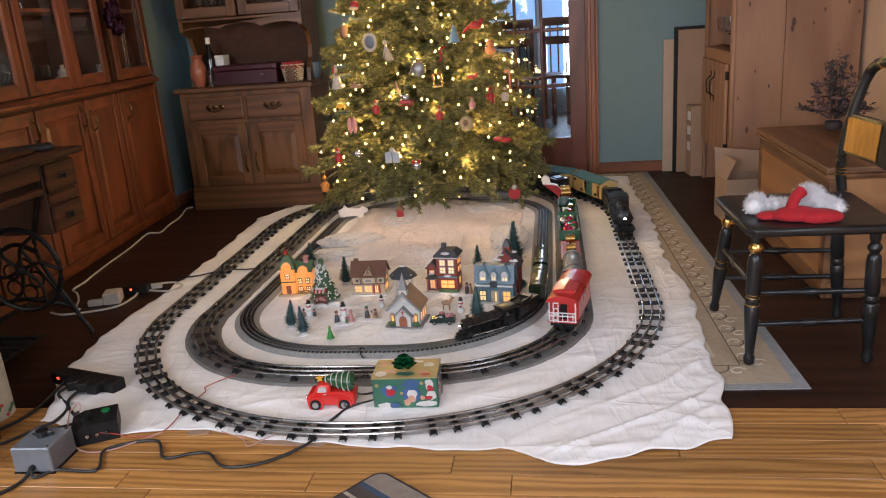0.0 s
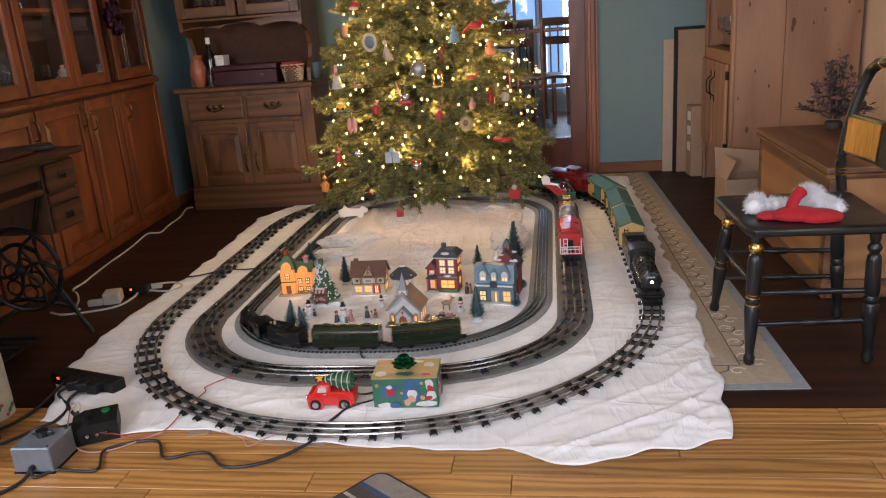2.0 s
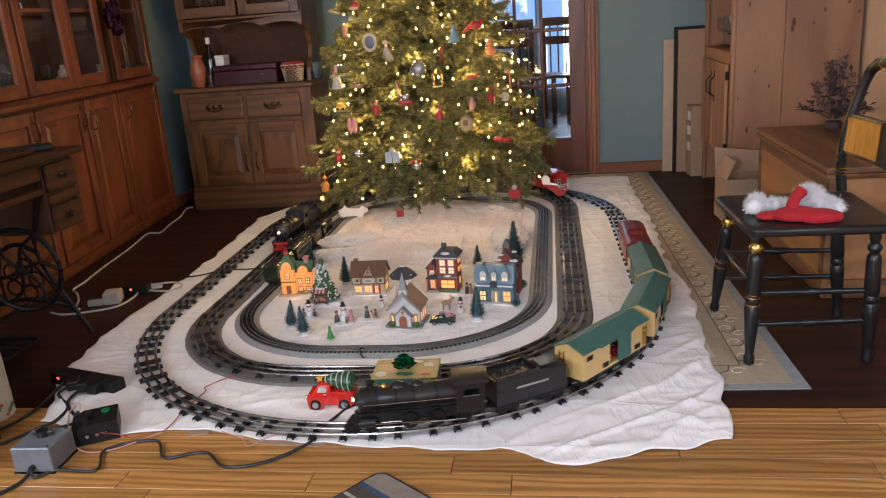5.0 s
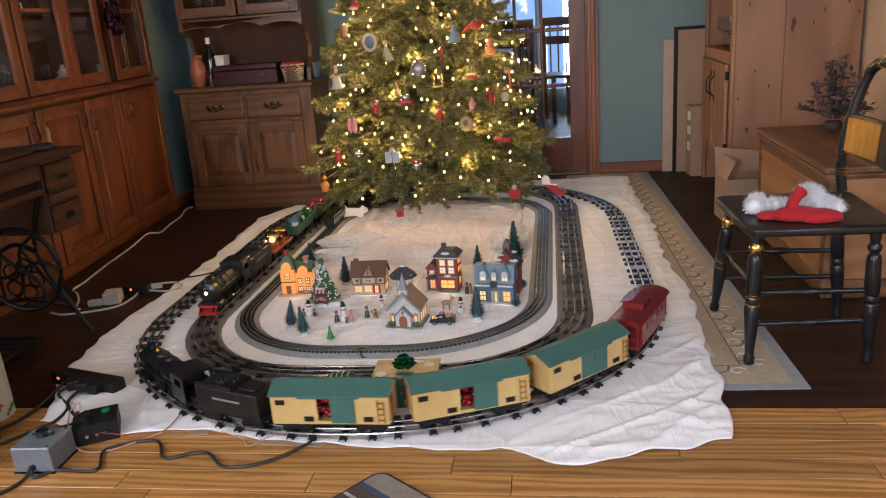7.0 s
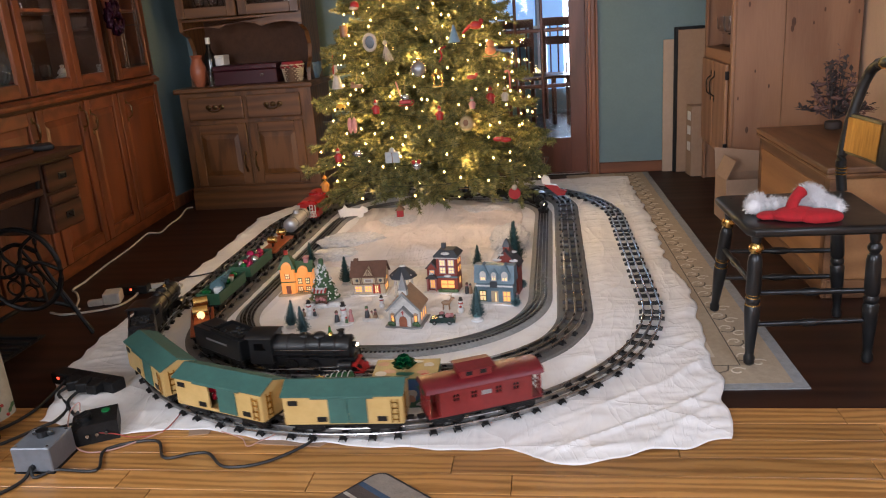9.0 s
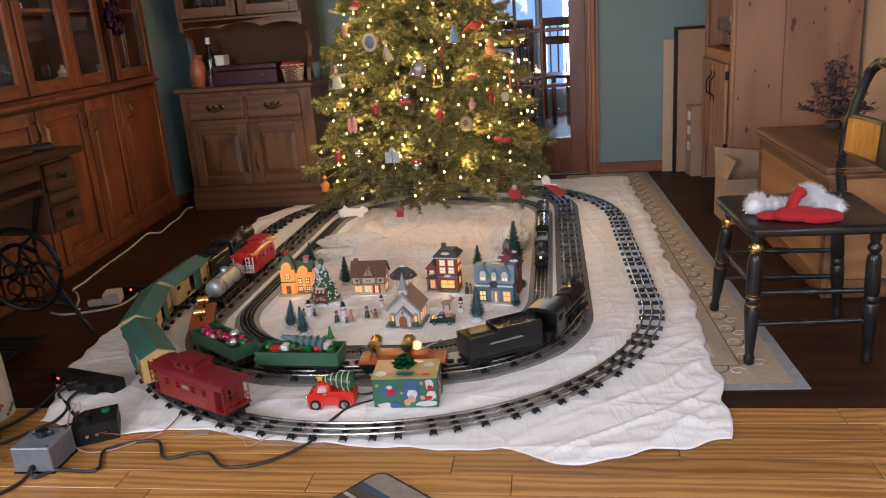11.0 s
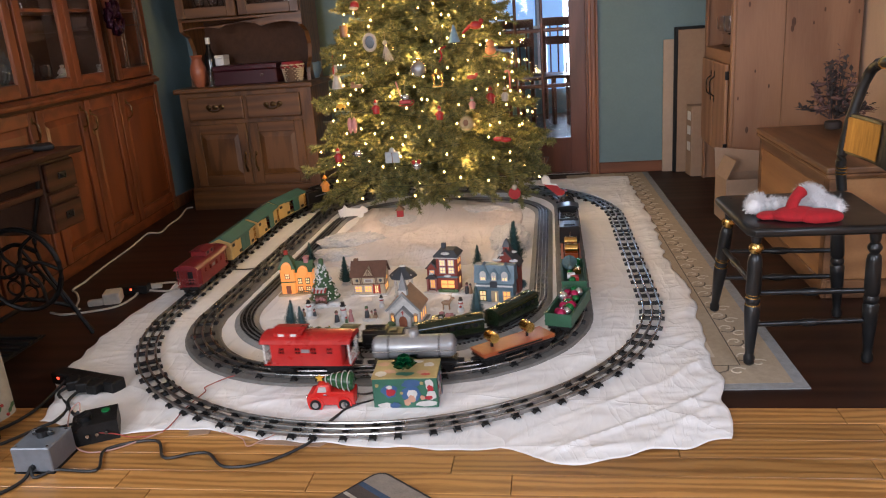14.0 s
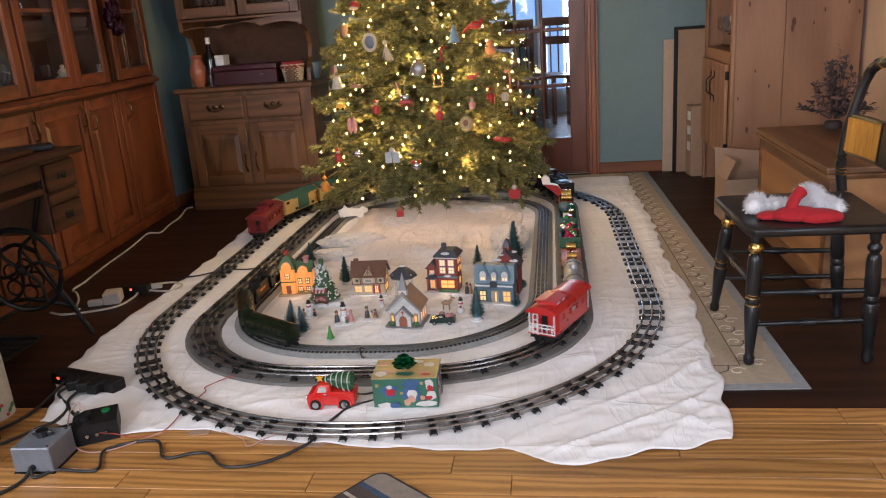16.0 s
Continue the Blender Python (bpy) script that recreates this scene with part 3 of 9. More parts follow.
for i in range(n):
    p, t = il.frame_at(il.length * i / n, 0.017)
    sd = Vector((-t.y, t.x, 0))
    k = len(vs)
    for z in (-0.001, 0.0026):
        for a, b in ((-0.0038, -0.026), (0.0038, -0.026), (0.0038, 0.026), (-0.0038, 0.026)):
            vs.append(p + t * a + sd * b + Vector((0, 0, z)))
    fs += [(k + 4, k + 5, k + 6, k + 7), (k, k + 1, k + 5, k + 4), (k + 1, k + 2, k + 6, k + 5), (k + 2, k + 3, k + 7, k + 6), (k + 3, k, k + 4, k + 7)]
bm.free()
me = bpy.data.meshes.new("tie_strip")
me.from_pydata(vs, [], fs)
me.materials.append(TIE_BLACK)
tie_ob = new("tie_strip", me)
tie_ob.parent = inner
tagged(tie_ob, "close black moulded ties", kind="stuff")


# ---- trains: every car runs forward along its own x axis, wheels on z = 0 ----
def bogie(car, x, w, r, gauge, n=2, gap=0.05):
    fr = part("bogie", box(B(), x - gap / 2 - r * 0.6, -w * 0.36, r * 0.55, x + gap / 2 + r * 0.6, w * 0.36, r * 1.7, 0.003), BLACK_MATT, car, "black bogie frame")
    for k in range(n):
        wx = x - gap / 2 + gap * k / max(1, n - 1)
        bm = B()
        for sgn in (-1, 1):
            y = sgn * gauge / 2
            cyl(bm, (wx, y - 0.004, r), (wx, y + 0.004, r), r, n=18)
            cyl(bm, (wx, y - sgn * 0.006, r), (wx, y - sgn * 0.003, r), r * 1.15, n=18)
        cyl(bm, (wx, -gauge / 2, r), (wx, gauge / 2, r), 0.003, n=8)
        part("wheelset", bm, IRON, fr, "", True)
    return fr


def car_base(name, label, group, ln, w, h0, r, gauge):
    car = thing(name, Matrix(), label, "train car", group)
    part("underframe", box(B(), -ln / 2, -w * 0.42, h0 - 0.012, ln / 2, w * 0.42, h0, 0.002), BLACK_MATT, car, "black underframe")
    for s in (-1, 1):
        bogie(car, s * ln * 0.32, w, r, gauge, 2, ln * 0.16)
        c = B()
        box(c, s * ln / 2, -0.006, h0 - 0.016, s * (ln / 2 + 0.022), 0.006, h0 - 0.004, 0.002)
        part("coupler", c, IRON, car, "black coupler")
    return car


def ladder(x, y, z0, z1, w, mat_, parent, axis="x"):
    bm = B()
    n = 4
    for k in range(2):
        a = -w / 2 + w * k
        if axis == "x":
            box(bm, x + a - 0.0015, y - 0.0015, z0, x + a + 0.0015, y + 0.0015, z1)
        else:
            box(bm, x - 0.0015, y + a - 0.0015, z0, x + 0.0015, y + a + 0.0015, z1)
    for k in range(n):
        z = z0 + (z1 - z0) * (k + 0.5) / n
        if axis == "x":
            box(bm, x - w / 2, y - 0.0015, z - 0.0015, x + w / 2, y + 0.0015, z + 0.0015)
        else:
            box(bm, x - 0.0015, y - w / 2, z - 0.0015, x + 0.0015, y + w / 2, z + 0.0015)
    return part("ladder", bm, mat_, parent, "small ladder")


def boxcar(open_left, open_right):
    ln, w, h0, h1 = 0.318, 0.098, 0.036, 0.120
    car = car_base("boxcar", "cream yellow toy boxcar with teal green roof and door", "orange and teal passenger freight train", ln, w, h0, 0.017, 0.056)
    t = 0.003
    for s in (-1, 1):
        y = s * w / 2
        dx0, dx1 = (-0.062, 0.034) if s > 0 else (-0.034, 0.062)
        for x0, x1 in ((-ln / 2, dx0), (dx1, ln / 2)):
            part("side_wall", box(B(), x0, y - t, h0, x1, y + t, h1), CREAM, car, "cream yellow side wall")
        part("door_lintel", box(B(), dx0, y - t, h1 - 0.010, dx1, y + t, h1), CREAM, car)
        part("door_sill", box(B(), dx0, y - t, h0, dx1, y + t, h0 + 0.008), CREAM, car)
        part("end_wall", prism(B(), [(-w / 2, h0), (w / 2, h0), (w / 2, h1), (0, h1 + 0.020), (-w / 2, h1)], "x", s * ln / 2 - t, s * ln / 2 + t), CREAM, car, "cream yellow end wall")
    part("floor_plate", box(B(), -ln / 2 + t, -w / 2 + t, h0, ln / 2 - t, w / 2 - t, h0 + 0.004), CREAM, car)
    rf = prism(B(), [(-w / 2 - 0.007, h1 - 0.003), (0, h1 + 0.020), (w / 2 + 0.007, h1 - 0.003), (w / 2 + 0.007, h1 + 0.001), (0, h1 + 0.0245), (-w / 2 - 0.007, h1 + 0.001)], "x", -ln / 2 - 0.007, ln / 2 + 0.007)
    part("roof", rf, TEAL, car, "teal green pitched roof")
    for s, opened in ((1, open_left), (-1, open_right)):
        y = s * (w / 2 + 0.005)
        x0, x1 = (-0.070, -0.004) if s > 0 else (0.004, 0.070)
        if not opened:
            x0, x1 = (-0.066, -0.014) if s > 0 else (0.014, 0.066)
        part("sliding_door", box(B(), x0, y - 0.002, h0 + 0.004, x1, y + 0.002, h1 - 0.008, 0.001), TEAL, car, "teal sliding door")
        if not opened:
            part("sliding_door", box(B(), min(-0.013 * s, 0.038 * s), y - 0.002, h0 + 0.004, max(-0.013 * s, 0.038 * s), y + 0.002, h1 - 0.008, 0.001), TEAL, car, "teal sliding door")
        part("door_rail", box(B(), -0.085, y - 0.003, h1 - 0.008, 0.085, y + 0.004, h1 - 0.002, 0.001), TEAL, car)
        for gx, gz in ((0.134 * s, 0.100), (0.058 * s, 0.052), (-0.105 * s, 0.052)):
            gr = B()
            box(gr, gx - 0.013, y - 0.001, gz - 0.007, gx + 0.013, y + 0.001, gz + 0.007)
            part("grille", gr, BLACK_MATT, car, "dark grille plate")
        ladder(-0.141 * s, y + s * 0.002, h0 + 0.006, h1 - 0.012, 0.016, BRASS, car)
        r2 = random.Random(3 + s)
        for k in range(26):
            at_ = (r2.uniform(-0.05, 0.05), s * r2.uniform(0.014, 0.034), r2.uniform(h0 + 0.012, h1 - 0.018))
            part("bauble", ball(B(), at_, 0.009, u=8, v=6), BAUBLE if k % 6 else SILV_B, car, "shiny bauble load", True)
    ladder(ln / 2 + 0.005, -0.024, h0 + 0.004, h1 - 0.008, 0.016, BRASS, car, "y")
    ladder(-ln / 2 - 0.005, 0.024, h0 + 0.004, h1 - 0.008, 0.016, BRASS, car, "y")
    return car


BAUBLE = mat("red_bauble", (0.35, 0.012, 0.03), (0.28, 0.008, 0.02), 0.18, 0.55, 40, 0.0)
PINK = mat("magenta_bauble", (0.46, 0.02, 0.10), (0.36, 0.012, 0.07), 0.22, 0.5, 40, 0.0)
LEAFB = mat("green_bauble", (0.03, 0.22, 0.06), (0.02, 0.15, 0.04), 0.2, 0.5, 40, 0.0)
SILV_B = mat("silver_bauble", (0.6, 0.6, 0.58), (0.5, 0.5, 0.48), 0.2, 0.8, 40, 0.0)
GLOWWIN = lit("warm_window_glow", (1.0, 0.62, 0.22), 2.4)


def railing(car, x, w, z0, z1, mat_, s):
    """End platform of a caboose: arch, posts, bars and a ladder."""
    bm = B()
    for y in (-w * 0.45, w * 0.45):
        cyl(bm, (x, y, z0), (x, y, z1), 0.0022, n=8)
    arch = [(x, -w * 0.45 + w * 0.9 * k / 8, z1 + 0.012 * math.sin(math.pi * k / 8)) for k in range(9)]
    tube(bm, arch, 0.0026, 6)
    for z in (z0 + 0.004, z0 + (z1 - z0) * 0.30, z0 + (z1 - z0) * 0.45):
        cyl(bm, (x, -w * 0.45, z), (x, w * 0.45, z), 0.002, n=8)
    for k in range(5):
        y = -w * 0.36 + w * 0.18 * k
        cyl(bm, (x, y, z0), (x, y, z0 + (z1 - z0) * 0.45), 0.0014, n=6)
    part("railing", bm, mat_, car, "end platform railing")
    ladder(x + s * 0.003, w * 0.22, z0, z1 + 0.004, 0.016, mat_, car, "y")


def caboose(label, group, body_m, roof_m, rail_m, cup_x, ln=0.30, w=0.098, gauge=0.056, arched=False):
    h0, h1 = 0.036, 0.112
    car = car_base("caboose", label, group, ln, w, h0, 0.017, gauge)
    bl = ln * 0.80 / 2
    wins = [-0.085, -0.035, 0.035, 0.085] if not arched else [-0.078, -0.026, 0.026, 0.078]
    for s in (-1, 1):
        y = s * w / 2
        bm = B()
        xs_ = [-bl]
        for x in wins:
            xs_ += [x - 0.008, x + 0.008]
        xs_.append(bl)
        for k in range(0, len(xs_), 2):
            box(bm, xs_[k], y - 0.002, h0, xs_[k + 1], y + 0.002, h1)
        for x in wins:
            box(bm, x - 0.008, y - 0.002, h0, x + 0.008, y + 0.002, h0 + 0.040)
            box(bm, x - 0.008, y - 0.002, h0 + 0.060, x + 0.008, y + 0.002, h1)
            box(bm, x - 0.008, y - 0.0015, h0 + 0.049, x + 0.008, y + 0.0015, h0 + 0.051)
            box(bm, x - 0.001, y - 0.0015, h0 + 0.040, x + 0.001, y + 0.0015, h0 + 0.060)
        part("side_wall", bm, body_m, car)
    for s in (-1, 1):
        e = B()
        x = s * bl
        box(e, x - 0.002, -w / 2 + 0.002, h0, x + 0.002, -0.012, h1 + 0.006)
        box(e, x - 0.002, 0.012, h0, x + 0.002, w / 2 - 0.002, h1 + 0.006)
        box(e, x - 0.002, -0.012, h0 + 0.058, x + 0.002, 0.012, h1 + 0.006)
        part("end_wall", e, body_m, car)
        railing(car, s * (ln / 2 - 0.004), w, h0, h1, rail_m, s)
        part("step", box(B(), s * bl, -w / 2, h0, s * ln / 2, w / 2, h0 + 0.003), body_m, car)
    part("interior", box(B(), -bl + 0.004, -w / 2 + 0.006, h0 + 0.001, bl - 0.004, w / 2 - 0.006, h1 - 0.002), BLACK_MATT, car, "dark interior")
    arc = [(-w / 2 - 0.006, h1 - 0.002)] + [(-(w / 2 + 0.004) * math.cos(math.pi * k / 10), h1 + 0.020 * math.sin(math.pi * k / 10)) for k in range(11)] + [(w / 2 + 0.006, h1 - 0.002)]
    rl = ln / 2 + 0.004
    part("roof", prism(B(), arc, "x", -rl, rl), roof_m, car, "curved roof", True)
    cu = B()
    cw = w * 0.34
    k_ = 0.72 if arched else 1.0
    box(cu, cup_x - 0.045, -cw, h1 + 0.006, cup_x + 0.045, cw, h1 + 0.038 * k_, 0.002)
    part("cupola", cu, body_m, car, "roof cupola")
    part("cupola_roof", prism(B(), [(-cw - 0.006, h1 + 0.038 * k_), (0, h1 + 0.047 * k_), (cw + 0.006, h1 + 0.038 * k_), (cw + 0.006, h1 + 0.040 * k_), (0, h1 + 0.049 * k_), (-cw - 0.006, h1 + 0.040 * k_)], "x", cup_x - 0.052, cup_x + 0.052), roof_m, car)
    for s in (-1, 1):
        for dx in (-0.02, 0.02):
            part("window", box(B(), cup_x + dx - 0.009, s * cw - 0.001, h1 + 0.022 * k_, cup_x + dx + 0.009, s * cw + 0.001, h1 + 0.033 * k_), BLACK_MATT if not arched else WHITE, car, "small cupola window")
    for s in (-1, 1):
        part("plate", box(B(), -0.014, s * (w / 2 + 0.002) - 0.0006, h0 + 0.044, 0.014, s * (w / 2 + 0.002) + 0.0006, h0 + 0.056), SILVER, car, "pale lettering plate as plain bar")
    return car


def steam_engine(label, group, ln, rb, gauge, wheel, pilot_m, name="steam_locomotive"):
    """Boiler, smokebox, cab, drivers with rods, pilot and headlamp."""
    eng = thing(name, Matrix(), label, "locomotive", group)
    zc = wheel * 2 + rb * 0.95
    xf, xb = ln / 2 - 0.045 * ln / 0.35, -ln / 2
    cabl = ln * 0.20
    bm = B()
    m = Matrix.Translation((xb + cabl, 0, zc)) @ Euler((0, radians(90), 0)).to_matrix().to_4x4()
    L = xf - xb - cabl
    lathe(bm, [(rb * 1.03, 0), (rb * 1.03, L * 0.3), (rb, L * 0.36), (rb * 0.98, L * 0.74), (rb * 1.02, L * 0.75), (rb * 1.02, L * 0.99), (rb * 0.86, L), (rb * 0.80, L * 1.006), (rb * 0.5, L * 1.02)], 22, m)
    part("boiler", bm, BLACK, eng, "black boiler", True)
    for k in (0.18, 0.42, 0.6, 0.8):
        bd = B()
        lathe(bd, [(rb * 1.05, L * k), (rb * 1.06, L * k + 0.001), (rb * 1.06, L * k + 0.004), (rb * 1.05, L * k + 0.005)], 22, m)
        part("boiler_band", bd, IRON, eng)
    part("chimney", lathe(B(), [(rb * 0.36, 0), (rb * 0.26, 0.006), (rb * 0.26, rb * 0.5), (rb * 0.36, rb * 0.62), (rb * 0.30, rb * 0.64)], 14, Matrix.Translation((xf - L * 0.13, 0, zc + rb * 0.86))), IRON, eng, "", True)
    for k, s in ((0.42, 0.62), (0.62, 0.5)):
        d = B()
        ball(d, (xf - L * k, 0, zc + rb * 0.92), rb * s, (1, 1, 0.62))
        part("dome", d, BLACK, eng, "", True)
    part("bell", lathe(B(), [(0.001, 0), (rb * 0.2, 0), (rb * 0.13, rb * 0.2), (rb * 0.05, rb * 0.28)], 10, Matrix.Translation((xf - L * 0.27, 0, zc + rb))), BRASS, eng, "brass bell", True)
    cw = rb * 1.28
    cb = B()
    ch = zc + rb * 1.15
    for s in (-1, 1):
        box(cb, xb, s * cw - 0.0015, wheel * 1.7, xb + cabl, s * cw + 0.0015, zc + rb * 0.1)
        box(cb, xb + cabl * 0.72, s * cw - 0.0015, zc + rb * 0.1, xb + cabl, s * cw + 0.0015, zc + rb * 0.72)
        box(cb, xb, s * cw - 0.0015, zc + rb * 0.1, xb + cabl * 0.2, s * cw + 0.0015, zc + rb * 0.72)
        box(cb, xb, s * cw - 0.0015, zc + rb * 0.72, xb + cabl, s * cw + 0.0015, ch)
    box(cb, xb + cabl - 0.003, -cw, wheel * 1.7, xb + cabl, cw, ch)
    part("cab", cb, BLACK, eng, "black cab with side windows")
    part("cab_roof", prism(B(), [(-cw - 0.005, ch)] + [(-(cw + 0.005) * math.cos(math.pi * k / 8), ch + rb * 0.32 * math.sin(math.pi * k / 8)) for k in range(9)] + [(cw + 0.005, ch)], "x", xb - 0.012, xb + cabl + 0.005), BLACK, eng, "", True)
    part("frame", box(B(), xb, -gauge * 0.34, wheel * 0.8, xf + 0.01, gauge * 0.34, wheel * 2.1, 0.002), BLACK_MATT, eng)
    rb_ = B()
    for s in (-1, 1):
        box(rb_, xb + cabl, s * rb * 1.12 - rb * 0.16, zc - rb * 0.32, xf - L * 0.12, s * rb * 1.12 + rb * 0.16, zc - rb * 0.26)
    part("running_board", rb_, BLACK, eng)
    n = 3
    for k in range(n):
        x = xb + cabl * 0.75 + (L * 0.56) * k / (n - 1)
        for s in (-1, 1):
            d = B()
            y = s * gauge / 2
            cyl(d, (x, y - 0.004, wheel), (x, y + 0.004, wheel), wheel, n=24)
            cyl(d, (x, y + s * 0.004, wheel), (x, y + s * 0.006, wheel), wheel * 0.3, n=12)
            for q in range(8):
                a = q * math.pi / 4
                cyl(d, (x, y + s * 0.005, wheel), (x + wheel * 0.85 * math.cos(a), y + s * 0.005, wheel + wheel * 0.85 * math.sin(a)), 0.0014, n=5)
            part("driving_wheel", d, IRON, eng, "spoked driving wheel", True)
    rods = B()
    for s in (-1, 1):
        y = s * (gauge / 2 + 0.009)
        cyl(rods, (xb + cabl * 0.7, y, wheel * 0.72), (xb + cabl * 0.8 + L * 0.56, y, wheel * 0.72), 0.0022, n=6)
        cyl(rods, (xb + cabl + L * 0.2, y + s * 0.003, wheel * 0.9), (xf - L * 0.1, y + s * 0.003, wheel * 1.2), 0.002, n=6)
        cyl(rods, (xb + cabl, s * rb * 1.15, zc + rb * 0.05), (xf - L * 0.04, s * rb * 1.05, zc + rb * 0.05), 0.0012, n=6)
    part("side_rods", rods, CHROME, eng, "steel side rods")
    for s in (-1, 1):
        c = B()
        cyl(c, (xf - L * 0.16, s * (gauge / 2 + 0.006), wheel * 1.35), (xf + 0.002, s * (gauge / 2 + 0.006), wheel * 1.35), wheel * 0.62, n=14)
        part("cylinder", c, BLACK, eng, "", True)
    bogie(eng, xf - 0.004, rb * 2.0, wheel * 0.62, gauge, 2 if ln > 0.3 else 1, wheel * 1.7)
    pl = B()
    w = gauge * 0.62
    for k in range(9):
        y = -w + 2 * w * k / 8
        cyl(pl, (xf + 0.012, y, wheel * 1.25), (ln / 2 - abs(y) * 0.25, y * 0.9, 0.006), 0.0022, n=6)
    box(pl, xf + 0.004, -w * 1.1, wheel * 1.2, xf + 0.018, w * 1.1, wheel * 1.5, 0.001)
    box(pl, xf + 0.01, -w, 0.004, ln / 2 - 0.01, w, 0.009)
    part("pilot", pl, pilot_m, eng, "slatted pilot")
    hx = xf + L * 0.012
    h = B()
    cyl(h, (hx - 0.012, 0, zc + rb * 0.15), (hx + 0.012, 0, zc + rb * 0.15), rb * 0.26, n=16)
    part("headlamp", h, IRON, eng, "", True)
    g = B()
    ball(g, (hx + 0.012, 0, zc + rb * 0.15), rb * 0.16, (0.5, 1, 1))
    part("lamp_lens", g, HEADLAMP, eng, "glowing warm headlamp lens", True)
    part("number_plate", box(B(), hx + 0.002, -rb * 0.3, zc + rb * 0.48, hx + 0.005, rb * 0.3, zc + rb * 0.66), CHROME, eng, "plate as plain bar")
    return eng


def tender(label, group, ln, w, h1, gauge, r=0.017):
    h0 = r * 2
    car = car_base("tender", label, group, ln, w, h0, r, gauge)
    t = B()
    box(t, -ln / 2, -w / 2, h0, ln / 2, w / 2, h1 - 0.012, 0.003)
    part("tank", t, BLACK, car, "black tender tank")
    c = B()
    for y0, y1 in ((-w / 2 + 0.002, -w / 2 + 0.006), (w / 2 - 0.006, w / 2 - 0.002)):
        box(c, -ln * 0.1, y0, h1 - 0.012, ln / 2 - 0.003, y1, h1)
    box(c, -ln * 0.1, -w / 2 + 0.006, h1 - 0.012, -ln * 0.1 + 0.004, w / 2 - 0.006, h1)
    box(c, -ln / 2 + 0.02, -w * 0.28, h1 - 0.012, -ln * 0.16, w * 0.28, h1 - 0.006, 0.002)
    part("coal_bunker", c, BLACK, car)
    k = B()
    r3 = random.Random(2)
    for i in range(40):
        ball(k, (r3.uniform(-ln * 0.07, ln / 2 - 0.012), r3.uniform(-w * 0.36, w * 0.36), h1 - 0.011), 0.007, (1, 1.2, 0.8), 6, 4)
    part("coal", k, BLACK_MATT, car, "black coal load")
    for s in (-1, 1):
        part("lettering", box(B(), -ln * 0.22, s * w / 2 - 0.0006, (h0 + h1) / 2 - 0.003, ln * 0.22, s * w / 2 + 0.0006, (h0 + h1) / 2 + 0.003), SILVER if ln > 0.2 else BRASS, car, "faded lettering as plain bar")
    return car


def coach(label):
    ln, w, h0, h1 = 0.232, 0.062, 0.024, 0.066
    car = car_base("passenger_coach", label, "small green passenger train", ln, w, h0, 0.011, 0.033)
    arc = [(-w / 2, h0), (w / 2, h0), (w / 2, h1)] + [(w / 2 * math.cos(math.pi * k / 10), h1 + 0.016 * math.sin(math.pi * k / 10)) for k in range(1, 10)] + [(-w / 2, h1)]
    part("body", prism(B(), arc, "x", -ln / 2, ln / 2), OLIVE, car, "olive green coach body", True)
    for s in (-1, 1):
        for k in range(7):
            x = -0.082 + 0.027 * k
            part("window", box(B(), x - 0.009, s * w / 2 - 0.001, 0.046, x + 0.009, s * w / 2 + 0.001, 0.060), BLACK_MATT, car, "dark coach window")
        part("name_strip", box(B(), -ln / 2 + 0.01, s * w / 2 - 0.0007, 0.0635, ln / 2 - 0.01, s * w / 2 + 0.0007, 0.0655), BRASS, car, "thin gold stripe")
    for x in (-0.07, 0.07):
        part("roof_vent", box(B(), x - 0.012, -0.008, h1 + 0.014, x + 0.012, 0.008, h1 + 0.021, 0.002), OLIVE, car)
    return car


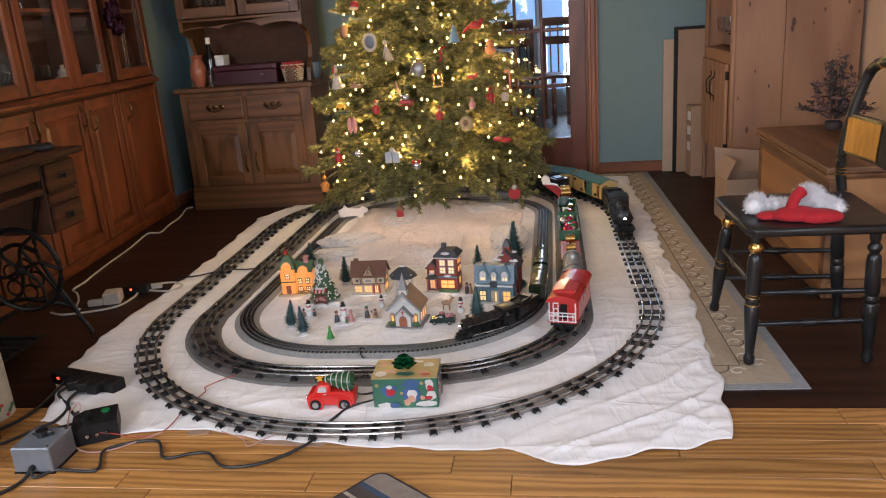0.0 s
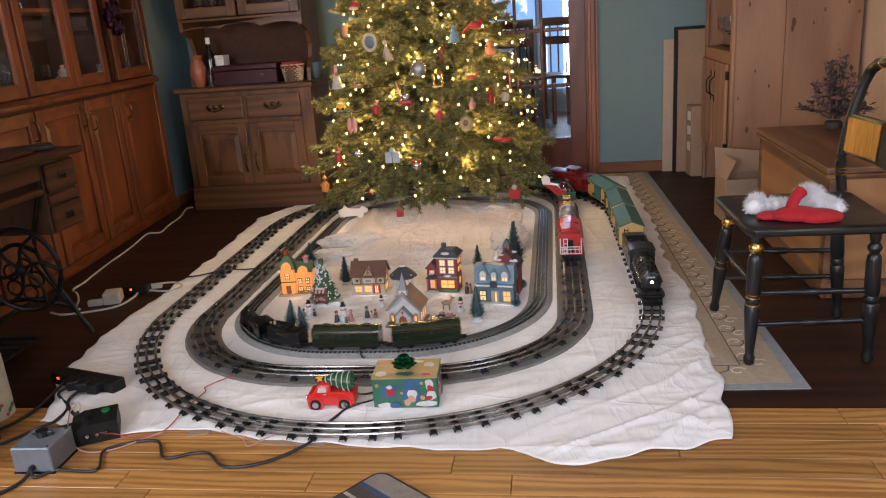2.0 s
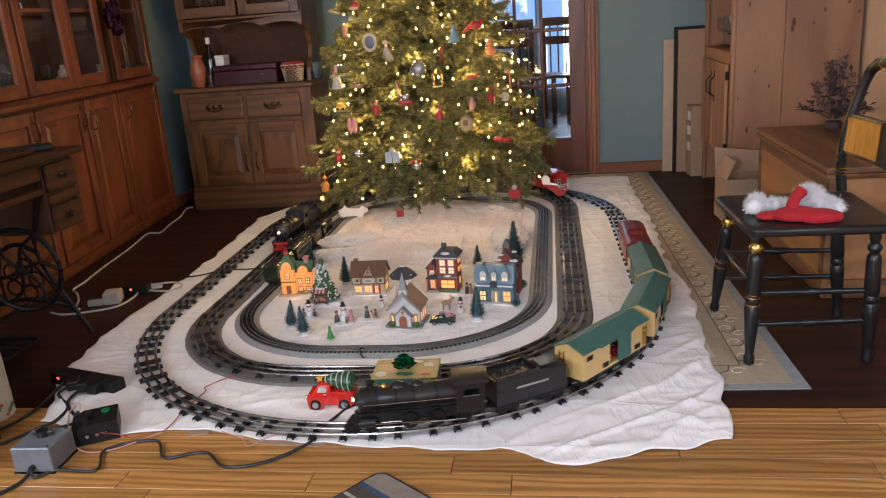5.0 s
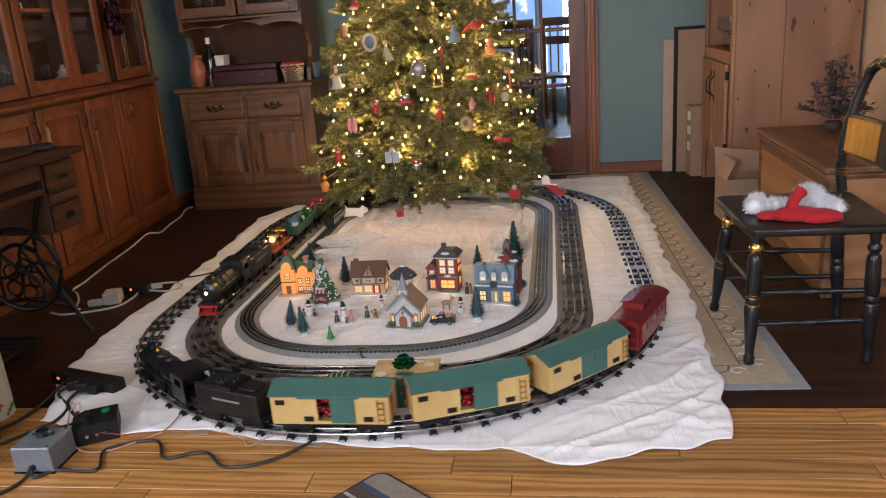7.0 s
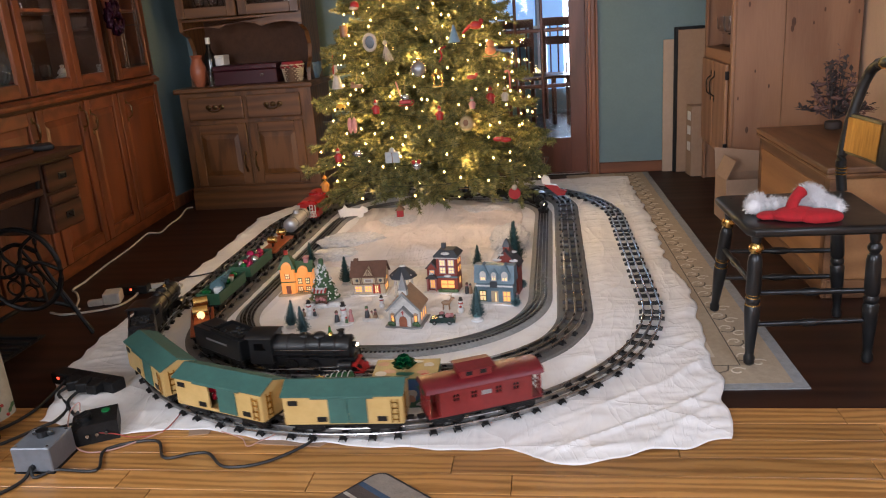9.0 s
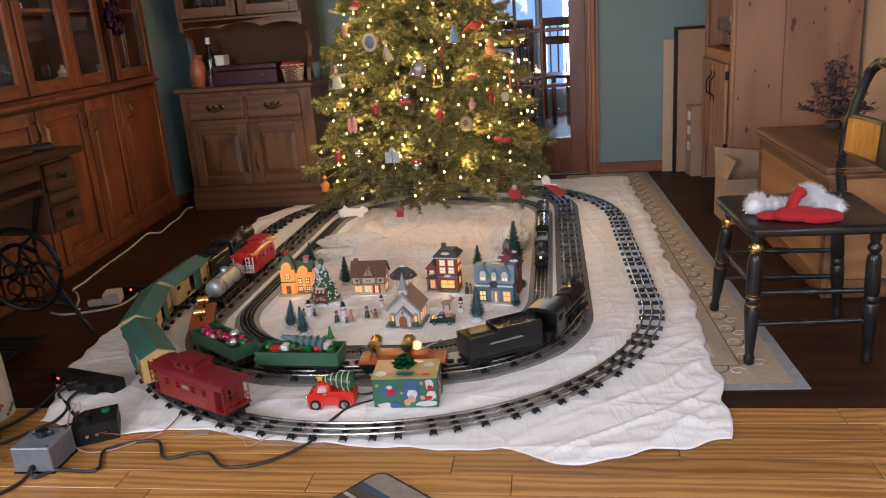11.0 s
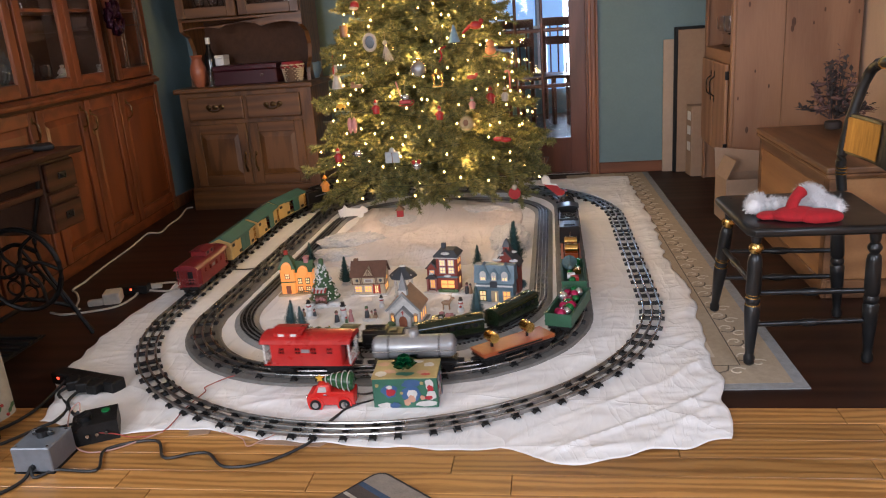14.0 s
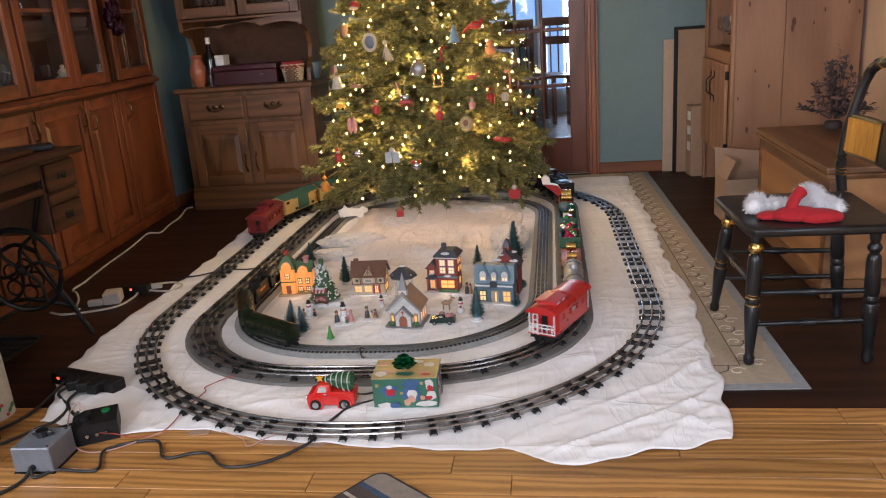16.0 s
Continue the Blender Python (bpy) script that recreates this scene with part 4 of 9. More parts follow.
def gondola(load):
    ln, w, h0, h1 = 0.270, 0.088, 0.034, 0.078
    car = car_base("gondola_car", "green toy gondola car " + ("loaded with magenta and silver baubles" if load == "balls" else "loaded with a small tree and presents"), "freight train with gifts", ln, w, h0, 0.016, 0.056)
    bm = B()
    for s in (-1, 1):
        box(bm, -ln / 2, s * w / 2 - 0.002, h0, ln / 2, s * w / 2 + 0.002, h1)
        box(bm, s * ln / 2 - 0.002, -w / 2, h0, s * ln / 2 + 0.002, w / 2, h1)
        box(bm, -ln / 2 - 0.003, s * w / 2 - 0.004, h1 - 0.004, ln / 2 + 0.003, s * w / 2 + 0.004, h1)
    box(bm, -ln / 2, -w / 2, h0, ln / 2, w / 2, h0 + 0.004)
    part("body", bm, GOND, car, "green open gondola body")
    r4 = random.Random(11 if load == "balls" else 12)
    if load == "balls":
        for i in range(20):
            x = -0.11 + 0.22 * i / 19
            m = (PINK, PINK, SILV_B, PINK, LEAFB)[i % 5]
            b = B()
            ball(b, (x, r4.uniform(-0.026, 0.026), h1 - 0.012 + r4.uniform(-0.006, 0.012)), r4.uniform(0.013, 0.019))
            cyl(b, (x, 0, h1), (x, 0, h1 + 0.004), 0.003, n=6)
            part("bauble", b, m, car, "", True)
    else:
        for i in range(9):
            x = -0.11 + 0.22 * i / 8
            m = (LEAFB, RED, WHITE, LEAFB, BRASS)[i % 5]
            b = B()
            s = r4.uniform(0.011, 0.017)
            if i % 3:
                box(b, x - s, -0.03 + 0.012 * (i % 4), h1 - 0.014, x + s, 0.0 + 0.012 * (i % 4), h1 + r4.uniform(0, 0.01), 0.001)
                part("present", b, m, car)
            else:
                ball(b, (x, r4.uniform(-0.02, 0.02), h1 - 0.004), s)
                part("bauble", b, m, car, "", True)
        b = B()
        for k in range(6):
            cyl(b, (0.075 - 0.022 * k, 0.012, h1 + 0.004 + 0.004 * k), (0.045 - 0.022 * k, 0.012, h1 + 0.010 + 0.004 * k), 0.030 - 0.004 * k, 0.006, 12)
        part("small_tree", b, FROST, car, "frosted blue-green toy tree lying on the load")
    return car


FROST = mat("frosted_bristle", (0.12, 0.20, 0.22), (0.05, 0.10, 0.11), 0.8, 0, 200, 0.6)


def log_car():
    ln, w, h0 = 0.272, 0.084, 0.034
    car = car_base("flat_car", "orange-brown toy log flat car with gold drums", "freight train with gifts", ln, w, h0, 0.016, 0.056)
    part("deck", box(B(), -ln / 2, -w / 2, h0, ln / 2, w / 2, h0 + 0.010, 0.002), ORANGE, car, "orange-brown deck")
    part("deck_frame", prism(B(), [(-ln * 0.36, h0 + 0.010), (ln * 0.36, h0 + 0.010), (ln * 0.28, h0 + 0.026), (-ln * 0.28, h0 + 0.026)], "y", -w * 0.34, w * 0.34), ORANGE, car, "raised orange cradle")
    for x in (-0.085, 0.02):
        d = B()
        cyl(d, (x, -0.026, h0 + 0.054), (x, 0.026, h0 + 0.054), 0.020, n=20)
        part("drum", d, BRASS, car, "polished gold drum", True)
        st = B()
        for y in (-0.03, 0.03):
            cyl(st, (x - 0.014, y, h0 + 0.01), (x, y, h0 + 0.054), 0.002, n=6)
            cyl(st, (x + 0.014, y, h0 + 0.01), (x, y, h0 + 0.054), 0.002, n=6)
        part("stand", st, IRON, car)
    lamp = B()
    ball(lamp, (0.045, 0.0, h0 + 0.046), 0.014)
    part("beacon", lamp, GLOWWIN, car, "glowing amber beacon", True)
    part("boom", cyl(B(), (0.05, 0.0, h0 + 0.03), (0.125, 0.0, h0 + 0.062), 0.003, n=8), CHROME, car, "thin silver boom")
    return car


def barrel_car():
    ln, w, h0 = 0.272, 0.084, 0.034
    car = car_base("flat_car", "orange-brown toy flat car with two gold drums on stands", "freight train with gifts", ln, w, h0, 0.016, 0.056)
    part("deck", box(B(), -ln / 2, -w / 2, h0, ln / 2, w / 2, h0 + 0.012, 0.002), ORANGE, car, "orange-brown deck")
    part("stripe", box(B(), -0.085, -w / 2 - 0.0008, h0 + 0.003, 0.085, w / 2 + 0.0008, h0 + 0.009), IRON, car, "dark lettering as plain bar")
    for x in (-0.08, 0.055):
        d = B()
        cyl(d, (x, -0.02, h0 + 0.046), (x, 0.02, h0 + 0.046), 0.017, n=20)
        part("drum", d, BRASS, car, "polished gold drum", True)
        part("stand", cyl(B(), (x, 0, h0 + 0.01), (x, 0, h0 + 0.032), 0.005, n=8), IRON, car)
    return car


def tank_car():
    ln, w, h0 = 0.262, 0.08, 0.036
    car = car_base("tank_car", "silver grey toy tank car with a domed filler", "freight train with gifts", ln, w, h0, 0.016, 0.056)
    m = Matrix.Translation((-ln / 2, 0, h0 + 0.040)) @ Euler((0, radians(90), 0)).to_matrix().to_4x4()
    r = 0.037
    lathe_p = [(0.004, 0), (r * 0.6, 0.002), (r * 0.88, 0.008), (r, 0.018), (r, ln - 0.018), (r * 0.88, ln - 0.008), (r * 0.6, ln - 0.002), (0.004, ln)]
    part("tank", lathe(B(), lathe_p, 24, m), SILVER, car, "silver grey tank", True)
    part("dome", lathe(B(), [(0.016, 0), (0.016, 0.018), (0.012, 0.023), (0.004, 0.025)], 14, Matrix.Translation((0, 0, h0 + 0.072))), SILVER, car, "", True)
    for x in (-ln * 0.3, ln * 0.3):
        bd = B()
        lathe(bd, [(r + 0.0005, x + ln / 2), (r + 0.0015, x + ln / 2 + 0.0005), (r + 0.0015, x + ln / 2 + 0.003), (r + 0.0005, x + ln / 2 + 0.0035)], 24, m)
        part("band", bd, IRON, car)
    rl = B()
    for s in (-1, 1):
        tube(rl, [(-ln * 0.48, s * (r + 0.003), h0 + 0.040), (ln * 0.48, s * (r + 0.003), h0 + 0.040)], 0.0013, 5)
        box(rl, -0.012, s * r, h0, 0.012, s * r + s * 0.003, h0 + 0.03)
    part("handrail", rl, CHROME, car, "thin handrails")
    return car


OUT_G = "cream and teal freight train"
outer_train = [
    (steam_engine("black toy steam locomotive with a glowing headlamp", OUT_G, 0.385, 0.036, 0.056, 0.023, BLACK_MATT), 0.385),
    (tender("black toy coal tender behind the locomotive", OUT_G, 0.225, 0.090, 0.116, 0.056), 0.225),
    (boxcar(True, True), 0.318), (boxcar(True, True), 0.318), (boxcar(False, False), 0.318),
    (caboose("maroon red toy caboose with four windows and a cupola", OUT_G, DEEP_RED, DEEP_ROOF, DEEP_RED, 0.02, 0.325), 0.325)]
MID_G = "freight train with gifts"
middle_train = [
    (steam_engine("black toy steam locomotive with a red pilot", MID_G, 0.37, 0.037, 0.056, 0.023, RED), 0.37),
    (tender("black toy coal tender of the freight train", MID_G, 0.26, 0.09, 0.118, 0.056), 0.26),
    (log_car(), 0.272), (gondola("tree"), 0.27), (gondola("balls"), 0.27), (barrel_car(), 0.272), (tank_car(), 0.262),
    (caboose("bright red toy caboose with white railings", MID_G, RED, RED, WHITE, -0.06, 0.285, arched=True), 0.285)]
IN_G = "small green passenger train"
inner_train = [
    (steam_engine("small black toy steam locomotive with a silver running board", IN_G, 0.225, 0.022, 0.033, 0.013, BLACK_MATT), 0.225),
    (tender("small black toy tender", IN_G, 0.14, 0.056, 0.072, 0.033, 0.011), 0.14),
    (coach("olive green toy passenger coach with a rounded roof"), 0.232), (coach("olive green toy passenger coach with a rounded roof"), 0.232)]
GAPS = {"outer": [0.02, 0.035, 0.048, 0.048, 0.048], "middle": [0.02, 0.05, 0.06, 0.06, 0.06, 0.06, 0.06], "inner": [0.025, 0.04, 0.038]}


# ---- furniture ----
def raised_door(parent, x0, x1, z0, z1, y, m, mx, glazed=False, lead=False, handle=None, name="door"):
    """A frame-and-panel door in the plane y, facing -y."""
    st = min(0.055, (x1 - x0) * 0.18)
    d = part(name, box(B(), x0, y - 0.02, z0, x0 + st, y, z1, 0.003), m, parent)
    part("stile", box(B(), x1 - st, y - 0.02, z0, x1, y, z1, 0.003), m, d)
    for a, b in ((z0, z0 + st * 1.1), (z1 - st * 1.1, z1)):
        part("rail", box(B(), x0 + st, y - 0.0195, a, x1 - st, y, b, 0.003), mx, d)
    a0, a1, c0, c1 = x0 + st, x1 - st, z0 + st * 1.1, z1 - st * 1.1
    if glazed:
        g = part("pane", box(B(), a0, y - 0.011, c0, a1, y - 0.008, c1), GLASS, d)
        g.visible_shadow = False
        if lead:
            ld = B()
            for f in (0.25, 0.34, 0.82, 0.9):
                cyl(ld, (a0 + (a1 - a0) * f, y - 0.012, c0), (a0 + (a1 - a0) * f, y - 0.012, c1), 0.003, n=6)
            for k in range(5):
                z = c0 + (c1 - c0) * (k + 0.05) / 5
                cyl(ld, (a0, y - 0.012, z), (a1, y - 0.012, z), 0.003, n=6)
            part("leading", ld, CHROME, d, "silver leading in the glass")
    else:
        b = B()
        e = 0.032
        pts_o = [(a0, c0), (a1, c0), (a1, c1), (a0, c1)]
        pts_i = [(a0 + e, c0 + e), (a1 - e, c0 + e), (a1 - e, c1 - e), (a0 + e, c1 - e)]
        vo = [b.verts.new((p, y - 0.006, q)) for p, q in pts_o]
        vi = [b.verts.new((p, y - 0.0165, q)) for p, q in pts_i]
        for k in range(4):
            b.faces.new((vo[k], vo[(k + 1) % 4], vi[(k + 1) % 4], vi[k]))
        b.faces.new(vi)
        vb = [b.verts.new((p, y, q)) for p, q in pts_o]
        for k in range(4):
            b.faces.new((vb[k], vb[(k + 1) % 4], vo[(k + 1) % 4], vo[k]))
        part("panel", b, m, d)
    if handle:
        hx, hz = handle
        h = B()
        tube(h, smooth_line([(hx, y - 0.021, hz - 0.045), (hx, y - 0.046, hz - 0.026), (hx, y - 0.048, hz + 0.026), (hx, y - 0.021, hz + 0.045)], 5), 0.0042, 8)
        ball(h, (hx, y - 0.048, hz), 0.0075, (1, 1, 1.6))
        for s in (-1, 1):
            ball(h, (hx, y - 0.022, hz + s * 0.05), 0.011, (0.8, 0.4, 1.5))
        part("handle", h, ANT_BRASS, d, "antique brass pull handle", True)
    return d


ANT_BRASS = mat("antique_brass", (0.15, 0.095, 0.042), (0.08, 0.048, 0.022), 0.34, 1.0, 60, 0.1)
# brown darkened to hold shade in its colour: interiors, door gaps, drawer case
SHADE_BROWN = mat("interior_shade_brown", (0.075, 0.035, 0.018), (0.05, 0.022, 0.012), 0.6, 0, 30, 0.1)


def goblet(at, s, parent, m=None, name="glass_vessel"):
    bm = lathe(B(), [(0.028 * s, 0), (0.028 * s, 0.002), (0.004, 0.008), (0.004, 0.055 * s), (0.026 * s, 0.075 * s), (0.032 * s, 0.11 * s), (0.028 * s, 0.14 * s), (0.026 * s, 0.14 * s), (0.028 * s, 0.11 * s), (0.02 * s, 0.08 * s)], 14, Matrix.Translation(at))
    return part(name, bm, m or GLASS, parent, "clear glass goblet", True)


# built-in cabinet along the west wall: local x runs along its face, local y into the wall
cab = thing("built_in_cabinet", pose(-1.66, -0.36, 0, 0, 0, 95.12), "reddish cherry wood built-in cabinet with glazed upper doors", "cabinet")
part("plinth", box(B(), -1.1, 0.012, 0, 1.478, 0.35, 0.062, 0.002), CHERRY_X, cab)
# the frame's dark colour stands in for shade in the gaps between doors
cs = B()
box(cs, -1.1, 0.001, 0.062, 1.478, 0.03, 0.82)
part("face_frame", cs, SHADE_BROWN, cab, "face frame coloured dark for the shade between the doors")
part("end_panel", box(B(), 1.478, 0.001, 0, 1.492, 0.33, 2.3, 0.002), CHERRY, cab)
mo = prism(B(), [(-0.028, 0.822), (-0.033, 0.832), (-0.033, 0.842), (-0.022, 0.848), (-0.012, 0.860), (0.03, 0.862), (0.03, 0.822)], "x", -1.1, 1.5)
part("ledge", mo, CHERRY_X, cab, "moulded wooden ledge")
for x0, x1, h in ((-0.88, -0.42, None), (-0.40, 0.085, (0.055, 0.715)), (0.10, 0.535, (0.498, 0.72)), (0.55, 0.915, (0.588, 0.69)), (0.932, 1.475, (1.005, 0.70))):
    raised_door(cab, x0, x1, 0.075, 0.805, 0.0, CHERRY, CHERRY_X, handle=h)
for x0, x1, ld in ((-0.88, -0.42, False), (-0.40, 0.075, False), (0.10, 0.52, False), (0.525, 0.885, False), (0.985, 1.465, True)):
    raised_door(cab, x0, x1, 0.868, 2.1, 0.0, CHERRY, CHERRY_X, True, ld, name="glazed_door")
# carcass: shade of the interior is in the colour, shelves keep the cherry
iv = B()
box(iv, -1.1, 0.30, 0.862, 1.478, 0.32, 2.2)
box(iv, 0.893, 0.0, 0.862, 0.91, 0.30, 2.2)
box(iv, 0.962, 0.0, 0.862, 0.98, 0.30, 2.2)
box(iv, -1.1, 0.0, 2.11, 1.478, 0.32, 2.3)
part("carcass", iv, SHADE_BROWN, cab, "cabinet interior with its shade put into the colour")
for z in (1.235, 1.6):
    part("shelf", box(B(), -1.1, 0.02, z, 0.89, 0.30, z + 0.015), CHERRY_X, cab)
    part("shelf", box(B(), 0.985, 0.02, z, 1.47, 0.30, z + 0.015), CHERRY_X, cab)
r5 = random.Random(8)
for x in (-0.3, -0.18, -0.05, 0.16, 0.21, 0.27, 0.32, 0.38, 0.42, 0.58, 0.75, 0.8):
    for z in (0.862, 1.25):
        g = goblet((0, 0, 0), r5.uniform(0.8, 1.35), None)
        M_ = Matrix.Translation((-1.66, -0.36, 0)) @ Euler((0, 0, radians(95.12))).to_matrix().to_4x4()
        g.matrix_world = M_ @ Matrix.Translation((x + r5.uniform(-0.02, 0.02), r5.uniform(0.09, 0.22), z))
        tagged(g, "clear glass goblet on a cabinet shelf", "glassware", "glassware in the cabinet")
ury = lathe(B(), [(0.03, 0), (0.045, 0.015), (0.05, 0.04), (0.03, 0.065), (0.02, 0.07), (0.03, 0.08), (0.008, 0.105), (0.012, 0.115), (0.002, 0.12)], 16)
M_ = Matrix.Translation((-1.66, -0.36, 0)) @ Euler((0, 0, radians(95.12))).to_matrix().to_4x4()
ur = part("lidded_jar", ury, WHITE, None, "", True)
ur.matrix_world = M_ @ Matrix.Translation((0.70, 0.14, 0.862))
tagged(ur, "small white lidded jar on the cabinet shelf", "jar")
fl = part("pale_figurine", lathe(B(), [(0.03, 0), (0.035, 0.01), (0.03, 0.08), (0.04, 0.12), (0.022, 0.18), (0.03, 0.22), (0.01, 0.26)], 12), mat("pale_porcelain", (0.6, 0.5, 0.32), (0.5, 0.4, 0.25), 0.3), None, "", True)
fl.matrix_world = M_ @ Matrix.Translation((1.14, 0.13, 0.862))
tagged(fl, "cream porcelain vase behind leaded glass", "vase")
PURPLE = mat("purple_foil", (0.035, 0.006, 0.022), (0.02, 0.003, 0.012), 0.2, 0.6, 60, 0.2)
bow = thing("ribbon_bow", M_ @ Matrix.Translation((0.965, -0.03, 1.20)), "dark purple foil ribbon bow hung on the cabinet", "bow")
r6 = random.Random(4)
for k in range(16):
    a = r6.uniform(0, 6.28)
    d = Vector((math.cos(a), -0.35, math.sin(a))) * r6.uniform(0.06, 0.1)
    lp = B()
    side = Vector((-math.sin(a), 0, math.cos(a))) * 0.03
    pts = [Vector((0, -0.01, 0)), d * 0.6 + side + Vector((0, -0.02, 0)), d, d * 0.6 - side + Vector((0, -0.02, 0)), Vector((0, -0.01, 0.004))]
    w = Vector((0.0, 0.016, 0.004))
    pts = smooth_line(pts, 5)
    vs = [(lp.verts.new(p - w), lp.verts.new(p + w)) for p in pts]
    for (p, q), (r_, s_) in zip(vs, vs[1:]):
        lp.faces.new((p, q, s_, r_))
    lo = part("loop", lp, PURPLE, bow, "", True)
    lo.modifiers.new("thickness", "SOLIDIFY").thickness = 0.001

# buffet with hutch in the corner
bf = thing("buffet_hutch", pose(-1.64, 1.10, 0), "oak buffet with drawers, panel doors and an upper hutch", "buffet")
BWD = 0.845
part("plinth", prism(B(), [(0.0, 0), (0.0, 0.10), (0.012, 0.115), (0.012, 0.14), (0.42, 0.14), (0.42, 0)], "x", -0.006, BWD + 0.006), OAK_X, bf)
part("body", box(B(), 0, 0.016, 0.14, BWD, 0.42, 0.735, 0.003), OAK, bf)
part("counter", box(B(), -0.022, -0.02, 0.735, BWD + 0.022, 0.43, 0.765, 0.008, 2), OAK_X, bf, "rounded oak counter top")
for x0, x1 in ((0.052, 0.41), (0.432, 0.775)):
    dr = part("drawer", box(B(), x0, -0.004, 0.565, x1, 0.016, 0.708, 0.008, 2), OAK_X, bf, "oak drawer front")
    h = B()
    cx = (x0 + x1) / 2
    tube(h, smooth_line([(cx - 0.045, -0.006, 0.648), (cx - 0.035, -0.026, 0.628), (cx, -0.03, 0.620), (cx + 0.035, -0.026, 0.628), (cx + 0.045, -0.006, 0.648)], 5), 0.004, 8)
    for s in (-1, 0, 1):
        ball(h, (cx + s * 0.043, -0.005, 0.645), 0.017, (1.1, 0.25, 0.9))
    part("drawer_pull", h, ANT_BRASS, dr, "ornate antique brass drawer pull", True)
for x0, x1, hx in ((0.052, 0.41, 0.385), (0.432, 0.775, 0.455)):
    raised_door(bf, x0, x1, 0.155, 0.54, 0.016, OAK, OAK_X, handle=(hx, 0.30))
# hutch
HY = 0.10
for x0, x1 in ((0.03, 0.055), (BWD - 0.055, BWD - 0.03)):
    prof = [(HY, 1.10), (HY + 0.10, 1.06), (HY + 0.14, 0.98), (HY + 0.12, 0.90), (HY + 0.06, 0.84), (HY + 0.05, 0.765), (0.42, 0.765), (0.42, 2.05), (HY, 2.05)]
    part("side_panel", prism(B(), prof, "x", x0, x1), OAK, bf)
# the recess's shade is painted into this panel's colour
part("back_panel", box(B(), 0.055, 0.405, 0.765, BWD - 0.055, 0.42, 2.05), SHADE_BROWN, bf, "back panel with the hutch's shade put into the colour")
sc = [(0.03, 1.20), (0.03, 1.105)]
for k in range(25):
    x = 0.03 + (BWD - 0.06) * k / 24
    sc.append((x, 1.105 + 0.018 * abs(math.sin(3 * math.pi * k / 24)) + (0.012 if 8 < k < 16 else 0)))
sc += [(BWD - 0.03, 1.105), (BWD - 0.03, 1.20)]
part("valance", prism(B(), [(p_, min(q_, 1.17)) for p_, q_ in sc[1:]], "y", HY - 0.002, HY + 0.018), OAK_X, bf, "scalloped oak valance")
part("shelf", box(B(), 0.03, HY, 1.155, BWD - 0.03, 0.42, 1.17, 0.002), OAK_X, bf)
raised_door(bf, 0.035, 0.415, 1.175, 2.0, HY, OAK, OAK_X, True, name="glazed_door")
raised_door(bf, 0.43, BWD - 0.035, 1.175, 2.0, HY, OAK, OAK_X, True, name="glazed_door")
part("top", box(B(), 0.0, HY - 0.03, 2.05, BWD, 0.42, 2.10, 0.01), OAK_X, bf)
r7 = random.Random(6)
for k in range(9):
    g = goblet((0, 0, 0), r7.uniform(0.8, 1.1), None)
    g.matrix_world = Matrix.Translation((-1.50 + 0.07 * k, 1.30 + 0.05 * (k % 3), 1.17))
    tagged(g, "clear glass goblet in the hutch", "glassware", "glassware in the hutch")

# things on the buffet
TERRA = mat("terracotta_glaze", (0.33, 0.11, 0.055), (0.26, 0.08, 0.04), 0.35, 0, 30, 0.1)
vase = part("vase", lathe(B(), [(0.026, 0), (0.036, 0.02), (0.05, 0.07), (0.05, 0.115), (0.034, 0.155), (0.030, 0.172), (0.040, 0.192), (0.036, 0.192), (0.026, 0.17)], 20, Matrix.Translation((-1.535, 1.215, 0.765))), TERRA, None, "", True)
tagged(vase, "reddish terracotta vase on the buffet", "vase")
bt = thing("wine_bottle", pose(-1.475, 1.28, 0.765), "dark wine bottle with a pale cap", "bottle")
part("body", lathe(B(), [(0.034, 0), (0.036, 0.01), (0.036, 0.16), (0.03, 0.19), (0.014, 0.22), (0.013, 0.27)], 16), mat("dark_bottle_glass", (0.012, 0.010, 0.010), (0.008, 0.007, 0.007), 0.12, 0, 20, 0), bt, "", True)
part("cap", lathe(B(), [(0.0145, 0.255), (0.0145, 0.292), (0.010, 0.294)], 14), WHITE, bt, "pale cap", True)
gl = part("glass_tumbler", lathe(B(), [(0.018, 0), (0.022, 0.05), (0.02, 0.085), (0.012, 0.10), (0.010, 0.10), (0.018, 0.08), (0.016, 0.004)], 14, Matrix.Translation((-1.452, 1.20, 0.765))), GLASS, None, "", True)
tagged(gl, "small clear glass decanter on the buffet", "glassware")
PLUM = mat("plum_lacquer", (0.045, 0.008, 0.014), (0.035, 0.006, 0.010), 0.35, 0, 30, 0.05)
ch = thing("flatware_chest", pose(-1.23, 1.30, 0.765), "long dark plum flatware chest with a silver catch", "box")
part("body", box(B(), -0.205, -0.10, 0, 0.205, 0.10, 0.085, 0.004), PLUM, ch)
part("lid", box(B(), -0.207, -0.102, 0.087, 0.207, 0.102, 0.118, 0.006, 2), PLUM, ch)
part("catch", box(B(), 0.10, -0.106, 0.045, 0.125, -0.101, 0.060, 0.001), CHROME, ch, "silver catch")
wb = thing("gift_box", pose(-1.43, 1.32, 0.884), "small white box on the flatware chest", "box")
part("body", box(B(), -0.045, -0.045, 0, 0.045, 0.045, 0.042, 0.002), WHITE, wb)
part("lid", box(B(), -0.047, -0.047, 0.043, 0.047, 0.047, 0.062, 0.002), WHITE, wb)
WICK = mat("pale_wicker", (0.62, 0.55, 0.42), (0.42, 0.35, 0.25), 0.7, 0, 120, 0.6)
bk = thing("basket", pose(-0.925, 1.22, 0.765), "pale woven basket with a red cloth lining", "basket")
wv = B()
